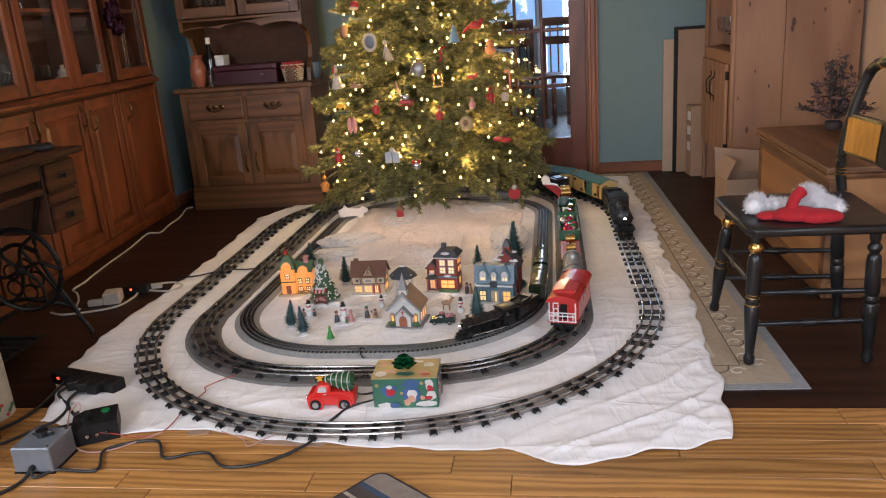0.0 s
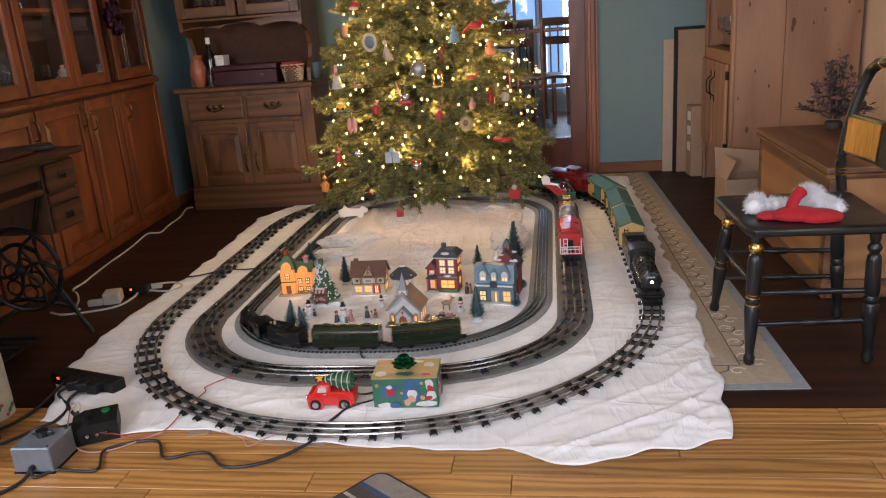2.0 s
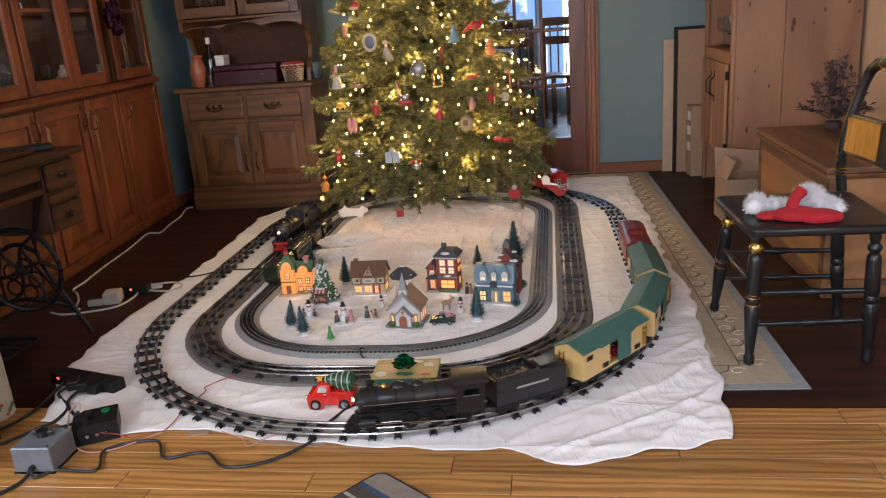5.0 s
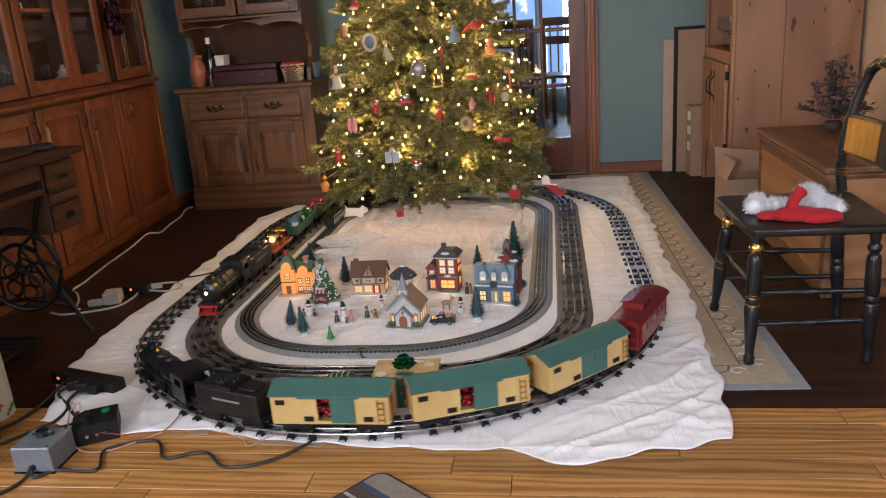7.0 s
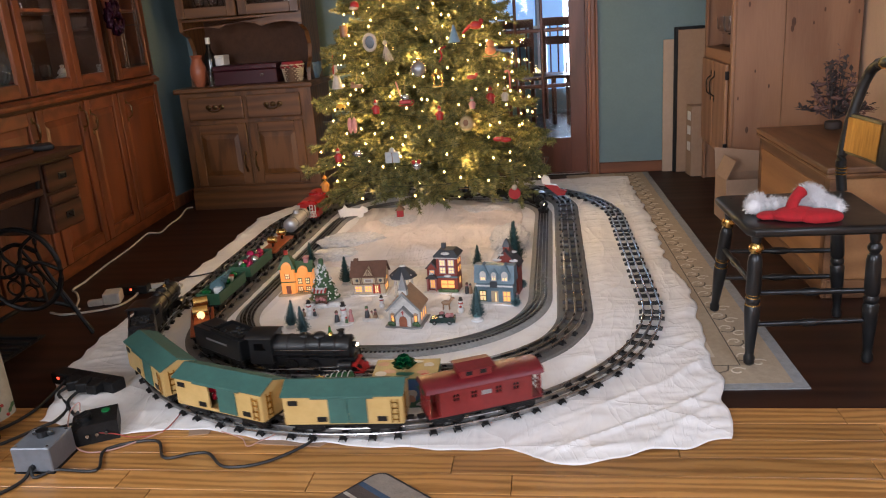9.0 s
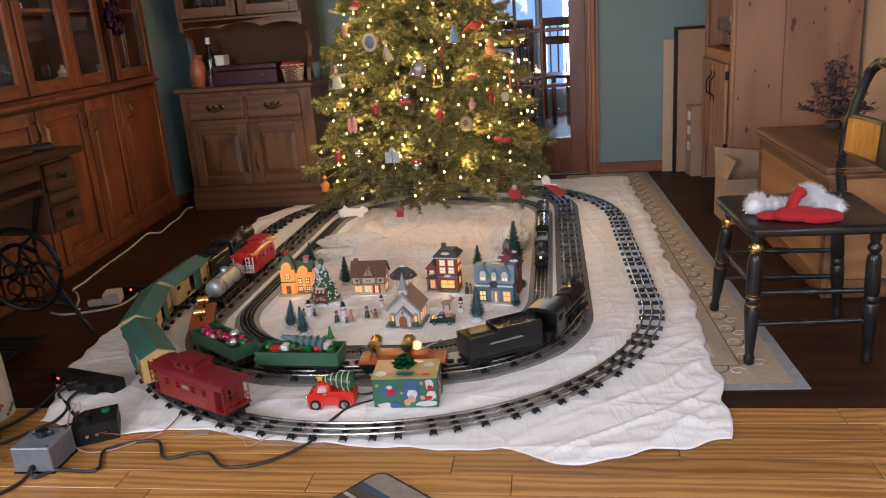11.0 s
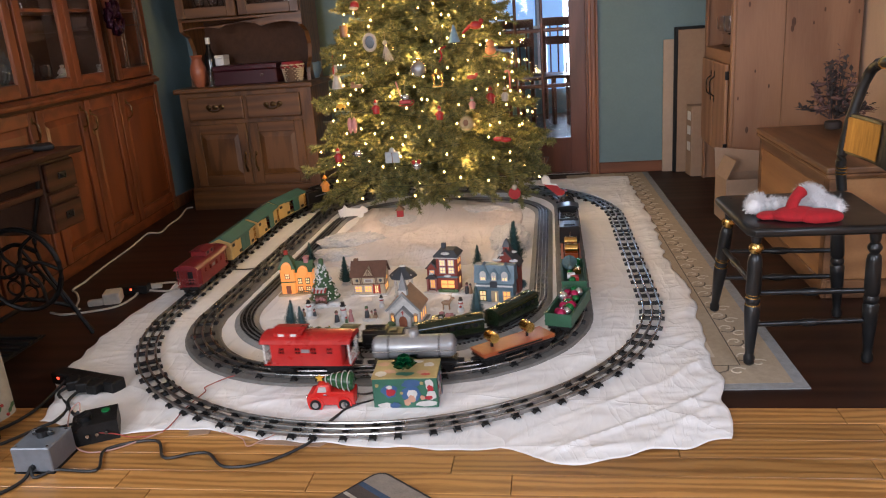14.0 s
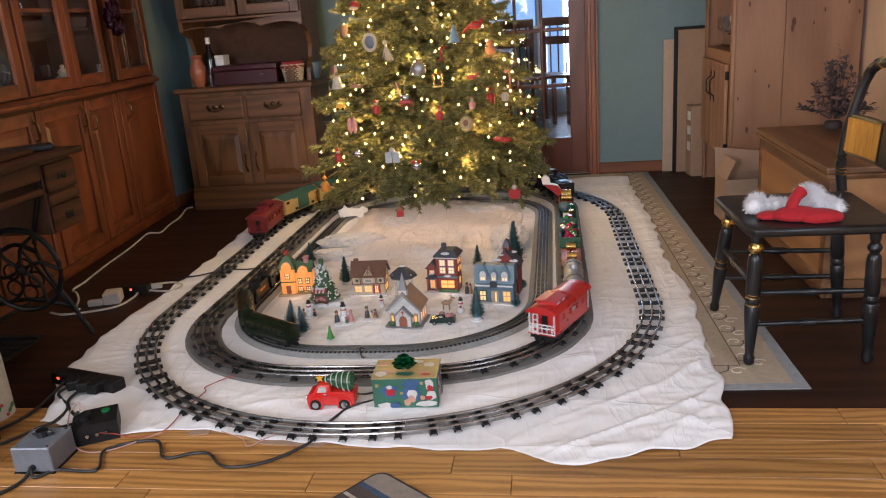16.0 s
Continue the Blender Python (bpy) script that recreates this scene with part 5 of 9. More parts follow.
for k in range(9):
    z = 0.006 + 0.0115 * k
    r = 0.052 + 0.016 * k / 8
    ring = [((r + 0.0022 * (-1) ** (j + k)) * math.cos(6.28318 * j / 28), (r + 0.0022 * (-1) ** (j + k)) * 0.85 * math.sin(6.28318 * j / 28), z) for j in range(28)]
    tube(wv, ring, 0.0056, 5, True)
part("weave", wv, WICK, bk, "", True)
part("base", lathe(B(), [(0.05, 0), (0.052, 0.004), (0.064, 0.098), (0.058, 0.098), (0.048, 0.006)], 20), mat("dark_basket_bands", (0.10, 0.06, 0.04), None, 0.7), bk)
lin = B()
ring = [(0.074 + 0.004 * math.sin(j * 2.1)) for j in range(30)]
lo, hi = [], []
for j in range(30):
    a = 6.28318 * j / 30
    lo.append(lin.verts.new((ring[j] * math.cos(a), ring[j] * 0.86 * math.sin(a), 0.088 - 0.006 * (j % 3))))
    hi.append(lin.verts.new((0.064 * math.cos(a), 0.056 * math.sin(a), 0.118)))
for j in range(30):
    lin.faces.new((lo[j], lo[(j + 1) % 30], hi[(j + 1) % 30], hi[j]))
lin.faces.new(hi)
part("lining", lin, mat("red_plaid_cloth", (0.28, 0.02, 0.03), (0.16, 0.01, 0.015), 0.85, 0, 90, 0.3), bk, "dark red cloth lining", True)
bc = part("blue_dish", lathe(B(), [(0.02, 0), (0.03, 0.004), (0.05, 0.05), (0.052, 0.10), (0.049, 0.10), (0.046, 0.05), (0.02, 0.01)], 18, Matrix.Translation((-0.835, 1.36, 0.765))), mat("blue_glaze", (0.10, 0.16, 0.24), None, 0.3), None, "", True)
tagged(bc, "blue-grey striped ceramic dish on the buffet", "dish")

# pine cupboard against the east wall, its doors facing the room
cp = thing("pine_cupboard", pose(1.58, 0.74, 0), "tall knotty pine cupboard with two small doors", "cupboard")
KNOT = mat("pine_knot", (0.12, 0.05, 0.022), (0.07, 0.028, 0.012), 0.55, 0, 60, 0.2)
for i, (x0, x1) in enumerate(((0.0, 0.235), (0.237, 0.60))):
    part("side_board", box(B(), x0, 0, 0.0 if i else 0.0, x1, 0.022, 2.1, 0.002), PINE, cp, "knotty pine side board")
for x, z, s in ((0.06, 1.03, 0.009), (0.10, 0.70, 0.006), (0.02, 0.565, 0.006), (0.275, 0.93, 0.016), (0.27, 0.90, 0.012), (0.42, 0.98, 0.007), (0.37, 0.92, 0.006), (0.53, 1.01, 0.008), (0.58, 0.96, 0.007), (0.44, 1.10, 0.012), (0.07, 0.40, 0.012), (0.17, 0.62, 0.007)):
    part("knot", ball(B(), (x, 0.0, z), s, (0.7, 0.06, 1.5), 10, 6), KNOT, cp, "dark pine knot")
part("side_board", box(B(), 0.0, 0.71, 0, 0.60, 0.73, 2.1, 0.002), PINE, cp)
part("back_board", box(B(), 0.585, 0.022, 0.1, 0.60, 0.71, 2.1), PINE, cp)
for y0, y1 in ((0.0, 0.045), (0.69, 0.73)):
    part("front_post", box(B(), -0.018, y0, 0, -0.0005, y1, 2.1, 0.003), PINE, cp, "pine front post")
for z0, z1 in ((0.735, 0.80), (0.235, 0.265)):
    part("front_rail", box(B(), -0.016, 0.045, z0, 0.0, 0.69, z1, 0.003), PINE_Y, cp)
part("shelf", box(B(), 0.0, 0.022, 0.785, 0.585, 0.71, 0.80), PINE_Y, cp)
part("shelf", box(B(), 0.0, 0.022, 1.2, 0.585, 0.71, 1.22), PINE_Y, cp)
part("cupboard_floor", box(B(), 0.0, 0.022, 0.235, 0.585, 0.71, 0.26), PINE_Y, cp)
for y0, y1, hy in ((0.052, 0.365, 0.325), (0.372, 0.685, 0.412)):
    d = part("door", box(B(), -0.036, y0, 0.258, -0.018, y1, 0.738, 0.004), PINE, cp, "flat pine door")
    h = B()
    tube(h, smooth_line([(-0.036, hy, 0.545), (-0.058, hy, 0.565), (-0.062, hy, 0.60), (-0.058, hy, 0.635), (-0.036, hy, 0.655)], 5), 0.004, 7)
    for z in (0.532, 0.668):
        ball(h, (-0.037, hy, z), 0.009, (0.4, 0.8, 2.0))
    part("handle", h, IRON, d, "black iron pull", True)
for z in (0.68, 0.30):
    part("hinge", box(B(), -0.038, 0.044, z - 0.022, -0.018, 0.052, z + 0.022), IRON, cp, "black hinge")
for k in range(10):
    g = goblet((0, 0, 0), 1.2, None, name="glass_tumbler")
    g.matrix_world = Matrix.Translation((1.66 + 0.06 * (k % 3), 0.90 + 0.06 * k, 0.80))
    tagged(g, "clear glass goblet on the pine shelf", "glassware", "glassware in the pine cupboard")
# loose flat things against the north wall
CARD = mat("brown_cardboard", (0.36, 0.24, 0.16), (0.31, 0.205, 0.135), 0.85, 0, 40, 0.15)
CARD_L = mat("pale_board", (0.46, 0.35, 0.26), (0.41, 0.31, 0.23), 0.8, 0, 40, 0.1)
bd = thing("table_leaf", pose(1.352, 1.683, 0, 0, 0, 0), "pale narrow board leaning on the wall", "board")
part("board", box(B(), 0, 0, 0, 0.075, 0.016, 0.842, 0.002), CARD_L, bd)
bd = thing("card_table", pose(1.415, 1.655, 0, 0, 0, 0), "folded card table with dark edge leaning on the wall", "folding table")
part("edge", box(B(), 0, 0, 0, 0.022, 0.03, 0.915, 0.003), BLACK_MATT, bd, "black edge")
part("edge", box(B(), 0.0225, 0, 0.897, 0.30, 0.03, 0.915, 0.003), BLACK_MATT, bd, "black edge")
part("top_panel", box(B(), 0.0225, 0.001, 0.0, 0.30, 0.029, 0.8965, 0.002), CARD, bd, "brown table panel")
bx = thing("cardboard_carton", pose(1.50, 1.49, 0, 0, 0, 6), "flat brown carton with white labels", "box")
part("carton", box(B(), 0, 0, 0, 0.28, 0.12, 0.44, 0.003), CARD, bx)
for z in (0.16, 0.26, 0.35):
    part("label", box(B(), -0.0012, 0.02, z, -0.0002, 0.09, z + 0.055), WHITE, bx, "white paper label")
# open cardboard box in front of the cupboard
ob_ = thing("cardboard_box", pose(1.475, 0.36, 0, 0, 0, 4), "open brown cardboard box with raised flap", "box")
for dims in ((0, 0, 0, 0.24, 0.006, 0.22), (0, 0.19, 0, 0.24, 0.196, 0.22), (0, 0.006, 0, 0.006, 0.19, 0.22), (0.234, 0.006, 0, 0.24, 0.19, 0.22), (0.006, 0.006, 0, 0.234, 0.19, 0.006)):
    part("side", box(B(), *dims, 0.001), CARD, ob_)
fp = prism(B(), [(0.0, 0.0), (0.24, 0.0), (0.22, 0.10), (0.0, 0.13)], "y", 0, 0.005)
f_ = part("flap", fp, CARD, ob_, "raised cardboard flap")
f_.location, f_.rotation_euler = (0, 0.19, 0.22), (radians(-15), 0, 0)
fp = part("flap", box(B(), 0, 0, 0, 0.005, 0.19, 0.10), CARD, ob_, "raised cardboard flap")
fp.location, fp.rotation_euler = (0, 0, 0.22), (0, radians(24), 0)

# blanket chest
cst = thing("blanket_chest", pose(1.59, -0.69, 0), "worn old pine blanket chest with an overhanging lid", "chest")
CL, CW_, CH = 0.94, 0.59, 0.445
part("body", box(B(), 0.015, 0.015, 0.02, CW_, CL - 0.015, CH, 0.004), OLD_PINE, cst)
part("lid", box(B(), -0.012, -0.012, 0.462, CW_, CL + 0.012, 0.486, 0.006, 2), OLD_PINE, cst, "worn pine lid")
part("lid_moulding", prism(B(), [(-0.004, 0.446), (-0.012, 0.455), (-0.012, 0.4615), (0.02, 0.4615), (0.02, 0.446)], "y", -0.01, CL + 0.01), OLD_PINE, cst)
part("lid_moulding", prism(B(), [(-0.004, 0.446), (-0.012, 0.455), (-0.012, 0.4615), (0.02, 0.4615), (0.02, 0.446)], "x", 0.02, CW_), OLD_PINE, cst)
for y0, y1 in ((0.004, 0.05), (CL - 0.05, CL - 0.004)):
    part("corner_post", box(B(), 0.002, y0, 0, 0.016, y1, CH, 0.003), OLD_PINE, cst)
part("corner_post", box(B(), 0.002, 0.0, 0, 0.05, 0.0155, CH, 0.003), OLD_PINE, cst)
part("base_rail", box(B(), 0.0, -0.002, 0, 0.014, CL + 0.002, 0.07, 0.004), OLD_PINE, cst)
part("base_rail", box(B(), 0.015, -0.003, 0, CW_, 0.0145, 0.07, 0.004), OLD_PINE, cst)
part("top_rail", box(B(), 0.003, 0.05, 0.40, 0.0155, CL - 0.05, 0.444, 0.003), OLD_PINE, cst)
CHEST_FACE = wood("chest_panel_pine", (0.40, 0.20, 0.075), (0.26, 0.12, 0.045), "y", 0.55, 5, 0.03)
part("front_panel", box(B(), 0.0035, 0.051, 0.071, 0.0145, CL - 0.051, 0.399, 0.002), CHEST_FACE, cst, "honey-coloured pine panel")
part("end_panel", box(B(), 0.051, 0.004, 0.071, CW_, 0.0145, 0.44, 0.002), CHEST_FACE, cst, "honey-coloured pine panel")

# dried flower arrangement on the chest
DRY = mat("dusty_dried_leaves", (0.085, 0.066, 0.062), (0.045, 0.034, 0.033), 0.85, 0, 60, 0.3)
MAUVE = mat("dried_mauve_petals", (0.22, 0.12, 0.10), (0.14, 0.075, 0.065), 0.85, 0, 60, 0.3)
BARK_D = mat("dark_pot", (0.05, 0.035, 0.03), None, 0.7)
fa = thing("dried_flower_arrangement", pose(1.865, 0.12, 0.486), "dusty dried flower arrangement with grey leaves", "flowers")
fa.scale = (0.85, 0.75, 1.0)
part("pot", lathe(B(), [(0.035, 0), (0.042, 0.006), (0.042, 0.03), (0.036, 0.035)], 16), BARK_D, fa, "low dark pot", True)
r8 = random.Random(21)
for k in range(46):
    a = r8.uniform(0, 6.28)
    up_ = r8.uniform(0.15, 1.0) if k else 1.0
    tip = Vector((math.cos(a) * 0.2 * (1.15 - up_), math.sin(a) * 0.17 * (1.15 - up_), 0.05 + 0.26 * up_ ** 1.3 + (0.03 if k == 0 else 0)))
    sp = B()
    base = Vector((math.cos(a) * 0.02, math.sin(a) * 0.02, 0.045))
    tube(sp, [base, (base + tip) / 2 + Vector((0, 0, 0.02)), tip], 0.0016, 4)
    for j in range(16):
        p = base.lerp(tip, 0.3 + 0.7 * j / 15) + Vector((0, 0, 0.01))
        d = Vector((r8.uniform(-1, 1), r8.uniform(-1, 1), r8.uniform(-0.2, 0.8))).normalized() * r8.uniform(0.02, 0.036)
        s = d.cross(Vector((0, 0, 1))).normalized() * 0.012
        v = [sp.verts.new(q) for q in (p, p + d * 0.5 + s, p + d, p + d * 0.5 - s)]
        sp.faces.new(v)
    part("sprig", sp, DRY if k % 4 else MAUVE, fa)
for k in range(6):
    a = k * 1.05 + 0.4
    fb = B()
    c = Vector((math.cos(a) * 0.085, math.sin(a) * 0.075, 0.085 + 0.05 * (k % 3)))
    for j in range(14):
        b_ = j * 2.4
        ball(fb, c + Vector((math.cos(b_), math.sin(b_), 0.4)) * (0.006 + 0.0016 * j), 0.013, (1, 1, 0.5), 7, 5)
    part("bloom", fb, MAUVE, fa, "", True)

# black dining chair with gilt bands
chair = thing("dining_chair", pose(0, 0, 0), "black painted wooden chair with gilt bands", "chair")
st = B()
outline = [(1.175, -1.29), (1.195, -1.315), (1.56, -1.315), (1.58, -1.29), (1.585, -0.92), (1.565, -0.895), (1.185, -0.895), (1.163, -0.92)]
prism(st, outline, "z", 0.426, 0.452)
bmesh.ops.bevel(st, geom=[e for e in st.edges if abs(e.verts[0].co.z - e.verts[1].co.z) < 1e-5], offset=0.009, segments=3, affect="EDGES", profile=0.5)
part("seat", st, BLACK, chair, "glossy black seat", True)


def turned_leg(top, foot, bands):
    top, foot = Vector(top), Vector(foot)
    d = top - foot
    m = Matrix.Translation(foot) @ d.to_track_quat("Z", "Y").to_matrix().to_4x4()
    L = d.length
    prof = [(0.010, 0), (0.016, 0.006), (0.0165, 0.025), (0.0125, 0.034), (0.0145, 0.06), (0.022, 0.16), (0.0225, 0.19), (0.018, 0.198), (0.0215, 0.206), (0.0215, 0.214), (0.018, 0.222), (0.022, 0.232), (0.0205, 0.33), (0.018, 0.345), (0.012, 0.352), (0.0195, 0.366), (0.0195, 0.374), (0.012, 0.385), (0.0155, 0.40), (0.0165, L)]
    leg = part("leg", lathe(B(), prof, 18, m), BLACK, chair, "turned black leg", True)
    for z, r in bands:
        part("gilt_band", lathe(B(), [(r, z), (r + 0.0012, z + 0.001), (r + 0.0012, z + 0.003), (r, z + 0.004)], 18, m), BRASS, leg, "gilt band")
    if bands:
        g = B()
        lathe(g, [(0.013, 0.354), (0.0205, 0.365), (0.0205, 0.375), (0.013, 0.386)], 18, m)
        part("gilt_ring", g, BRASS, leg, "gilt ring", True)


gb = [(0.193, 0.0205), (0.2165, 0.0203), (0.226, 0.0195)]
turned_leg((1.215, -1.25, 0.43), (1.21, -1.245, 0.008), gb)
turned_leg((1.212, -0.93, 0.43), (1.196, -0.80, 0.008), gb)
turned_leg((1.535, -1.25, 0.43), (1.555, -1.22, 0), [])
turned_leg((1.55, -0.90, 0.43), (1.59, -0.86, 0), [])
for a, b in (((1.212, -1.225, 0.23), (1.545, -1.235, 0.235)), ((1.21, -1.228, 0.13), (1.55, -1.23, 0.14)), ((1.203, -0.84, 0.24), (1.575, -0.88, 0.245)), ((1.20, -0.83, 0.14), (1.585, -0.87, 0.15)), ((1.21, -1.225, 0.265), (1.203, -0.85, 0.265))):
    sb = B()
    a, b = Vector(a), Vector(b)
    d = b - a
    m = Matrix.Translation(a) @ d.to_track_quat("Z", "Y").to_matrix().to_4x4()
    L = d.length
    lathe(sb, [(0.007, 0), (0.009, L * 0.3), (0.008, L * 0.42), (0.0125, L * 0.46), (0.0125, L * 0.54), (0.008, L * 0.58), (0.009, L * 0.7), (0.007, L)], 12, m)
    part("stretcher", sb, BLACK, chair, "black stretcher", True)
for y0, dy in ((-0.885, -1), (-1.295, 1)):
    pb = B()
    pts = smooth_line([(1.565, y0, 0.45), (1.556, y0, 0.55), (1.570, y0 + dy * 0.004, 0.66), (1.592, y0 + dy * 0.012, 0.76), (1.610, y0 + dy * 0.028, 0.825), (1.622, y0 + dy * 0.06, 0.852)], 6)
    tube(pb, pts, 0.0165, 12)
    po = part("back_post", pb, BLACK, chair, "bent black back post", True)
    for z in (0.505, 0.515, 0.525):
        part("gilt_band", lathe(B(), [(0.0165, -0.001), (0.018, 0), (0.018, 0.002), (0.0165, 0.003)], 16, Matrix.Translation((1.559, y0, z))), BRASS, po, "gilt band")
tr = B()
tube(tr, smooth_line([(1.621, -0.94, 0.852), (1.628, -1.0, 0.860), (1.63, -1.09, 0.862), (1.628, -1.18, 0.860), (1.621, -1.24, 0.852)], 6), 0.0165, 12)
top_ = part("top_rail", tr, BLACK, chair, "black top rail", True)
for y in (-0.975, -1.205):
    ring = B()
    cyl(ring, (1.6255, y - 0.004, 0.857), (1.6255, y + 0.004, 0.857), 0.019, n=16)
    part("gilt_band", ring, BRASS, top_, "gilt band", True)
sl = B()
rows_ = []
for k in range(9):
    y = -0.885 - 0.41 * k / 8
    bend = 0.02 * math.sin(math.pi * k / 8)
    rows_.append([sl.verts.new((1.556 + bend + dx, y, z)) for dx, z in ((0, 0.575), (0.012, 0.575), (0.022, 0.70), (0.010, 0.70))])
for p, q in zip(rows_, rows_[1:]):
    for k in range(4):
        sl.faces.new((p[k], p[(k + 1) % 4], q[(k + 1) % 4], q[k]))
sl.faces.new(rows_[0])
sl.faces.new(rows_[-1][::-1])
slat = part("back_slat", sl, BLACK, chair, "wide black back slat")
GOLD = mat("gold_leaf_panel", (0.40, 0.25, 0.07), (0.14, 0.08, 0.02), 0.38, 0.9, 14, 0.3, stretch=(1, 3, 0.5))
gp_ = B()
rr_ = []
for k in range(7):
    y = -0.903 - 0.20 * k / 6
    bend = 0.02 * math.sin(math.pi * (k * 3.6) / 48)
    rr_.append([gp_.verts.new((1.553 + bend + dx, y, z)) for dx, z in ((0.0005, 0.585), (0.009, 0.69), (0.012, 0.69), (0.003, 0.585))])
for p, q in zip(rr_, rr_[1:]):
    for k in range(4):
        gp_.faces.new((p[k], p[(k + 1) % 4], q[(k + 1) % 4], q[k]))
part("gilt_panel", gp_, GOLD, slat, "brushed gold panel")

# red felt hat with white fur trim on the chair
VELVET = mat("red_felt", (0.44, 0.008, 0.014), (0.30, 0.005, 0.009), 0.85, 0, 200, 0.3, sheen=0.05)
FUR = mat("white_fur", (0.82, 0.80, 0.80), (0.72, 0.70, 0.70), 0.95, 0, 150, 0.4, sheen=0.4)
hat = thing("santa_hat", pose(1.325, -1.145, 0.453), "red felt hat with fluffy white trim on the chair", "hat")
hat.scale = (0.80, 0.80, 0.84)
hb = B()
for p, r, sc_ in (((0.075, -0.13, 0.014), 0.072, (1.05, 0.66, 0.42)), ((0.0, -0.10, 0.016), 0.07, (1.2, 0.72, 0.40)), ((-0.075, -0.085, 0.012), 0.05, (1.1, 0.6, 0.30))):
    ball(hb, p, r, sc_, 20, 14)
tube(hb, smooth_line([(-0.015, -0.10, 0.03), (-0.005, -0.085, 0.055), (0.008, -0.07, 0.075), (0.03, -0.055, 0.088)], 6), 0.021, 12)
for v_ in hb.verts:
    v_.co += noise.noise_vector(v_.co * 18) * 0.006
    v_.co.z = max(v_.co.z, 0.001)
part("crown", hb, VELVET, hat, "red felt crown", True)
fv, ff = [], []
r9 = np.random.RandomState(3)
for (p0, p1, rad, cnt) in (((-0.125, -0.02, 0.03), (-0.10, 0.03, 0.034), 0.036, 3400), ((-0.10, 0.02, 0.028), (0.02, -0.02, 0.026), 0.030, 3600), ((0.055, -0.01, 0.06), (0.085, -0.03, 0.055), 0.043, 5200), ((0.10, -0.05, 0.04), (0.145, -0.075, 0.03), 0.034, 3400)):
    p0, p1 = np.array(p0), np.array(p1)
    for k in range(cnt):
        c = p0 + (p1 - p0) * r9.rand()
        d = r9.randn(3)
        d /= np.linalg.norm(d)
        s = np.cross(d, r9.randn(3))
        s *= 0.0011 / np.linalg.norm(s)
        a = c + d * rad * 0.55
        b = c + d * rad * (0.95 + 0.35 * r9.rand()) + r9.randn(3) * 0.004
        b[2] = max(b[2], 0.001)
        a[2] = max(a[2], 0.001)
        n = len(fv)
        fv += [tuple(a - s), tuple(a + s), tuple(b)]
        ff.append((n, n + 1, n + 2))
fm = bpy.data.meshes.new("fur_trim")
fm.from_pydata(fv, [], ff)
fm.materials.append(FUR)
fo = new("fur_trim", fm)
fo.parent = hat
tagged(fo, "fluffy white fur trim")
core = B()
for (p0, p1, rad) in (((-0.125, -0.02, 0.03), (-0.10, 0.03, 0.034), 0.026), ((-0.10, 0.02, 0.028), (0.02, -0.02, 0.026), 0.021), ((0.055, -0.01, 0.06), (0.085, -0.03, 0.055), 0.030), ((0.10, -0.05, 0.04), (0.145, -0.075, 0.03), 0.024)):
    for k in range(5):
        ball(core, Vector(p0).lerp(Vector(p1), k / 4), rad, u=10, v=8)
part("trim_core", core, FUR, hat, "", True)

# rug under the sheet's east side
RUG_B = mat("rug_blue_grey_border", (0.31, 0.32, 0.33), (0.22, 0.23, 0.235), 0.95, 0, 300, 0.5)
RUG_T = mat("rug_tan_pile", (0.43, 0.35, 0.25), (0.33, 0.27, 0.19), 0.95, 0, 300, 0.5)
RUG_C = mat("rug_cream_field", (0.54, 0.47, 0.37), (0.44, 0.38, 0.29), 0.95, 0, 260, 0.5)
RUG_D = mat("rug_dark_line", (0.13, 0.10, 0.075), (0.09, 0.07, 0.05), 0.95, 0, 260, 0.3)
RUG_L = mat("rug_pale_scroll", (0.58, 0.50, 0.39), (0.50, 0.43, 0.33), 0.95, 0, 260, 0.3)
rug = thing("area_rug", pose(1.345, -1.395, 0, 0, 0, 1.65), "beige patterned rug with a blue-grey border", "rug")
rug.scale = (1, 1, 0.6)


def rug_band(inset, width, z, m, name):
    """An L-shaped band along the front and the east edge; local x runs west as negative."""
    bm = B()
    a, b = inset, inset + width
    prism(bm, [(-a, a), (-a, 3.08), (-b, 3.08), (-b, b), (-0.53, b), (-0.53, a)], "z", 0.001, z)
    return part(name, bm, m, rug)


part("field", prism(B(), [(-0.225, 0.225), (-0.225, 3.08), (-0.53, 3.08), (-0.53, 0.225)], "z", 0.001, 0.0055), RUG_C, rug, "cream field")
rug_band(0.0, 0.036, 0.0060, RUG_B, "outer_border")
rug_band(0.036, 0.117, 0.0066, RUG_T, "scroll_border")
rug_band(0.153, 0.004, 0.0072, RUG_D, "dark_line")
rug_band(0.157, 0.058, 0.0068, RUG_T, "inner_stripe")
rug_band(0.215, 0.010, 0.0064, RUG_L, "pale_line")
sc1, sc2 = B(), B()


def curl(bm, cx, cy, s, a0, flip, r):
    pts = []
    for k in range(14):
        a = a0 + flip * k * 0.42
        q = s * (1 - k / 17)
        pts.append((cx + q * math.cos(a), cy + q * math.sin(a), 0.0062))
    tube(bm, pts, r, 5)


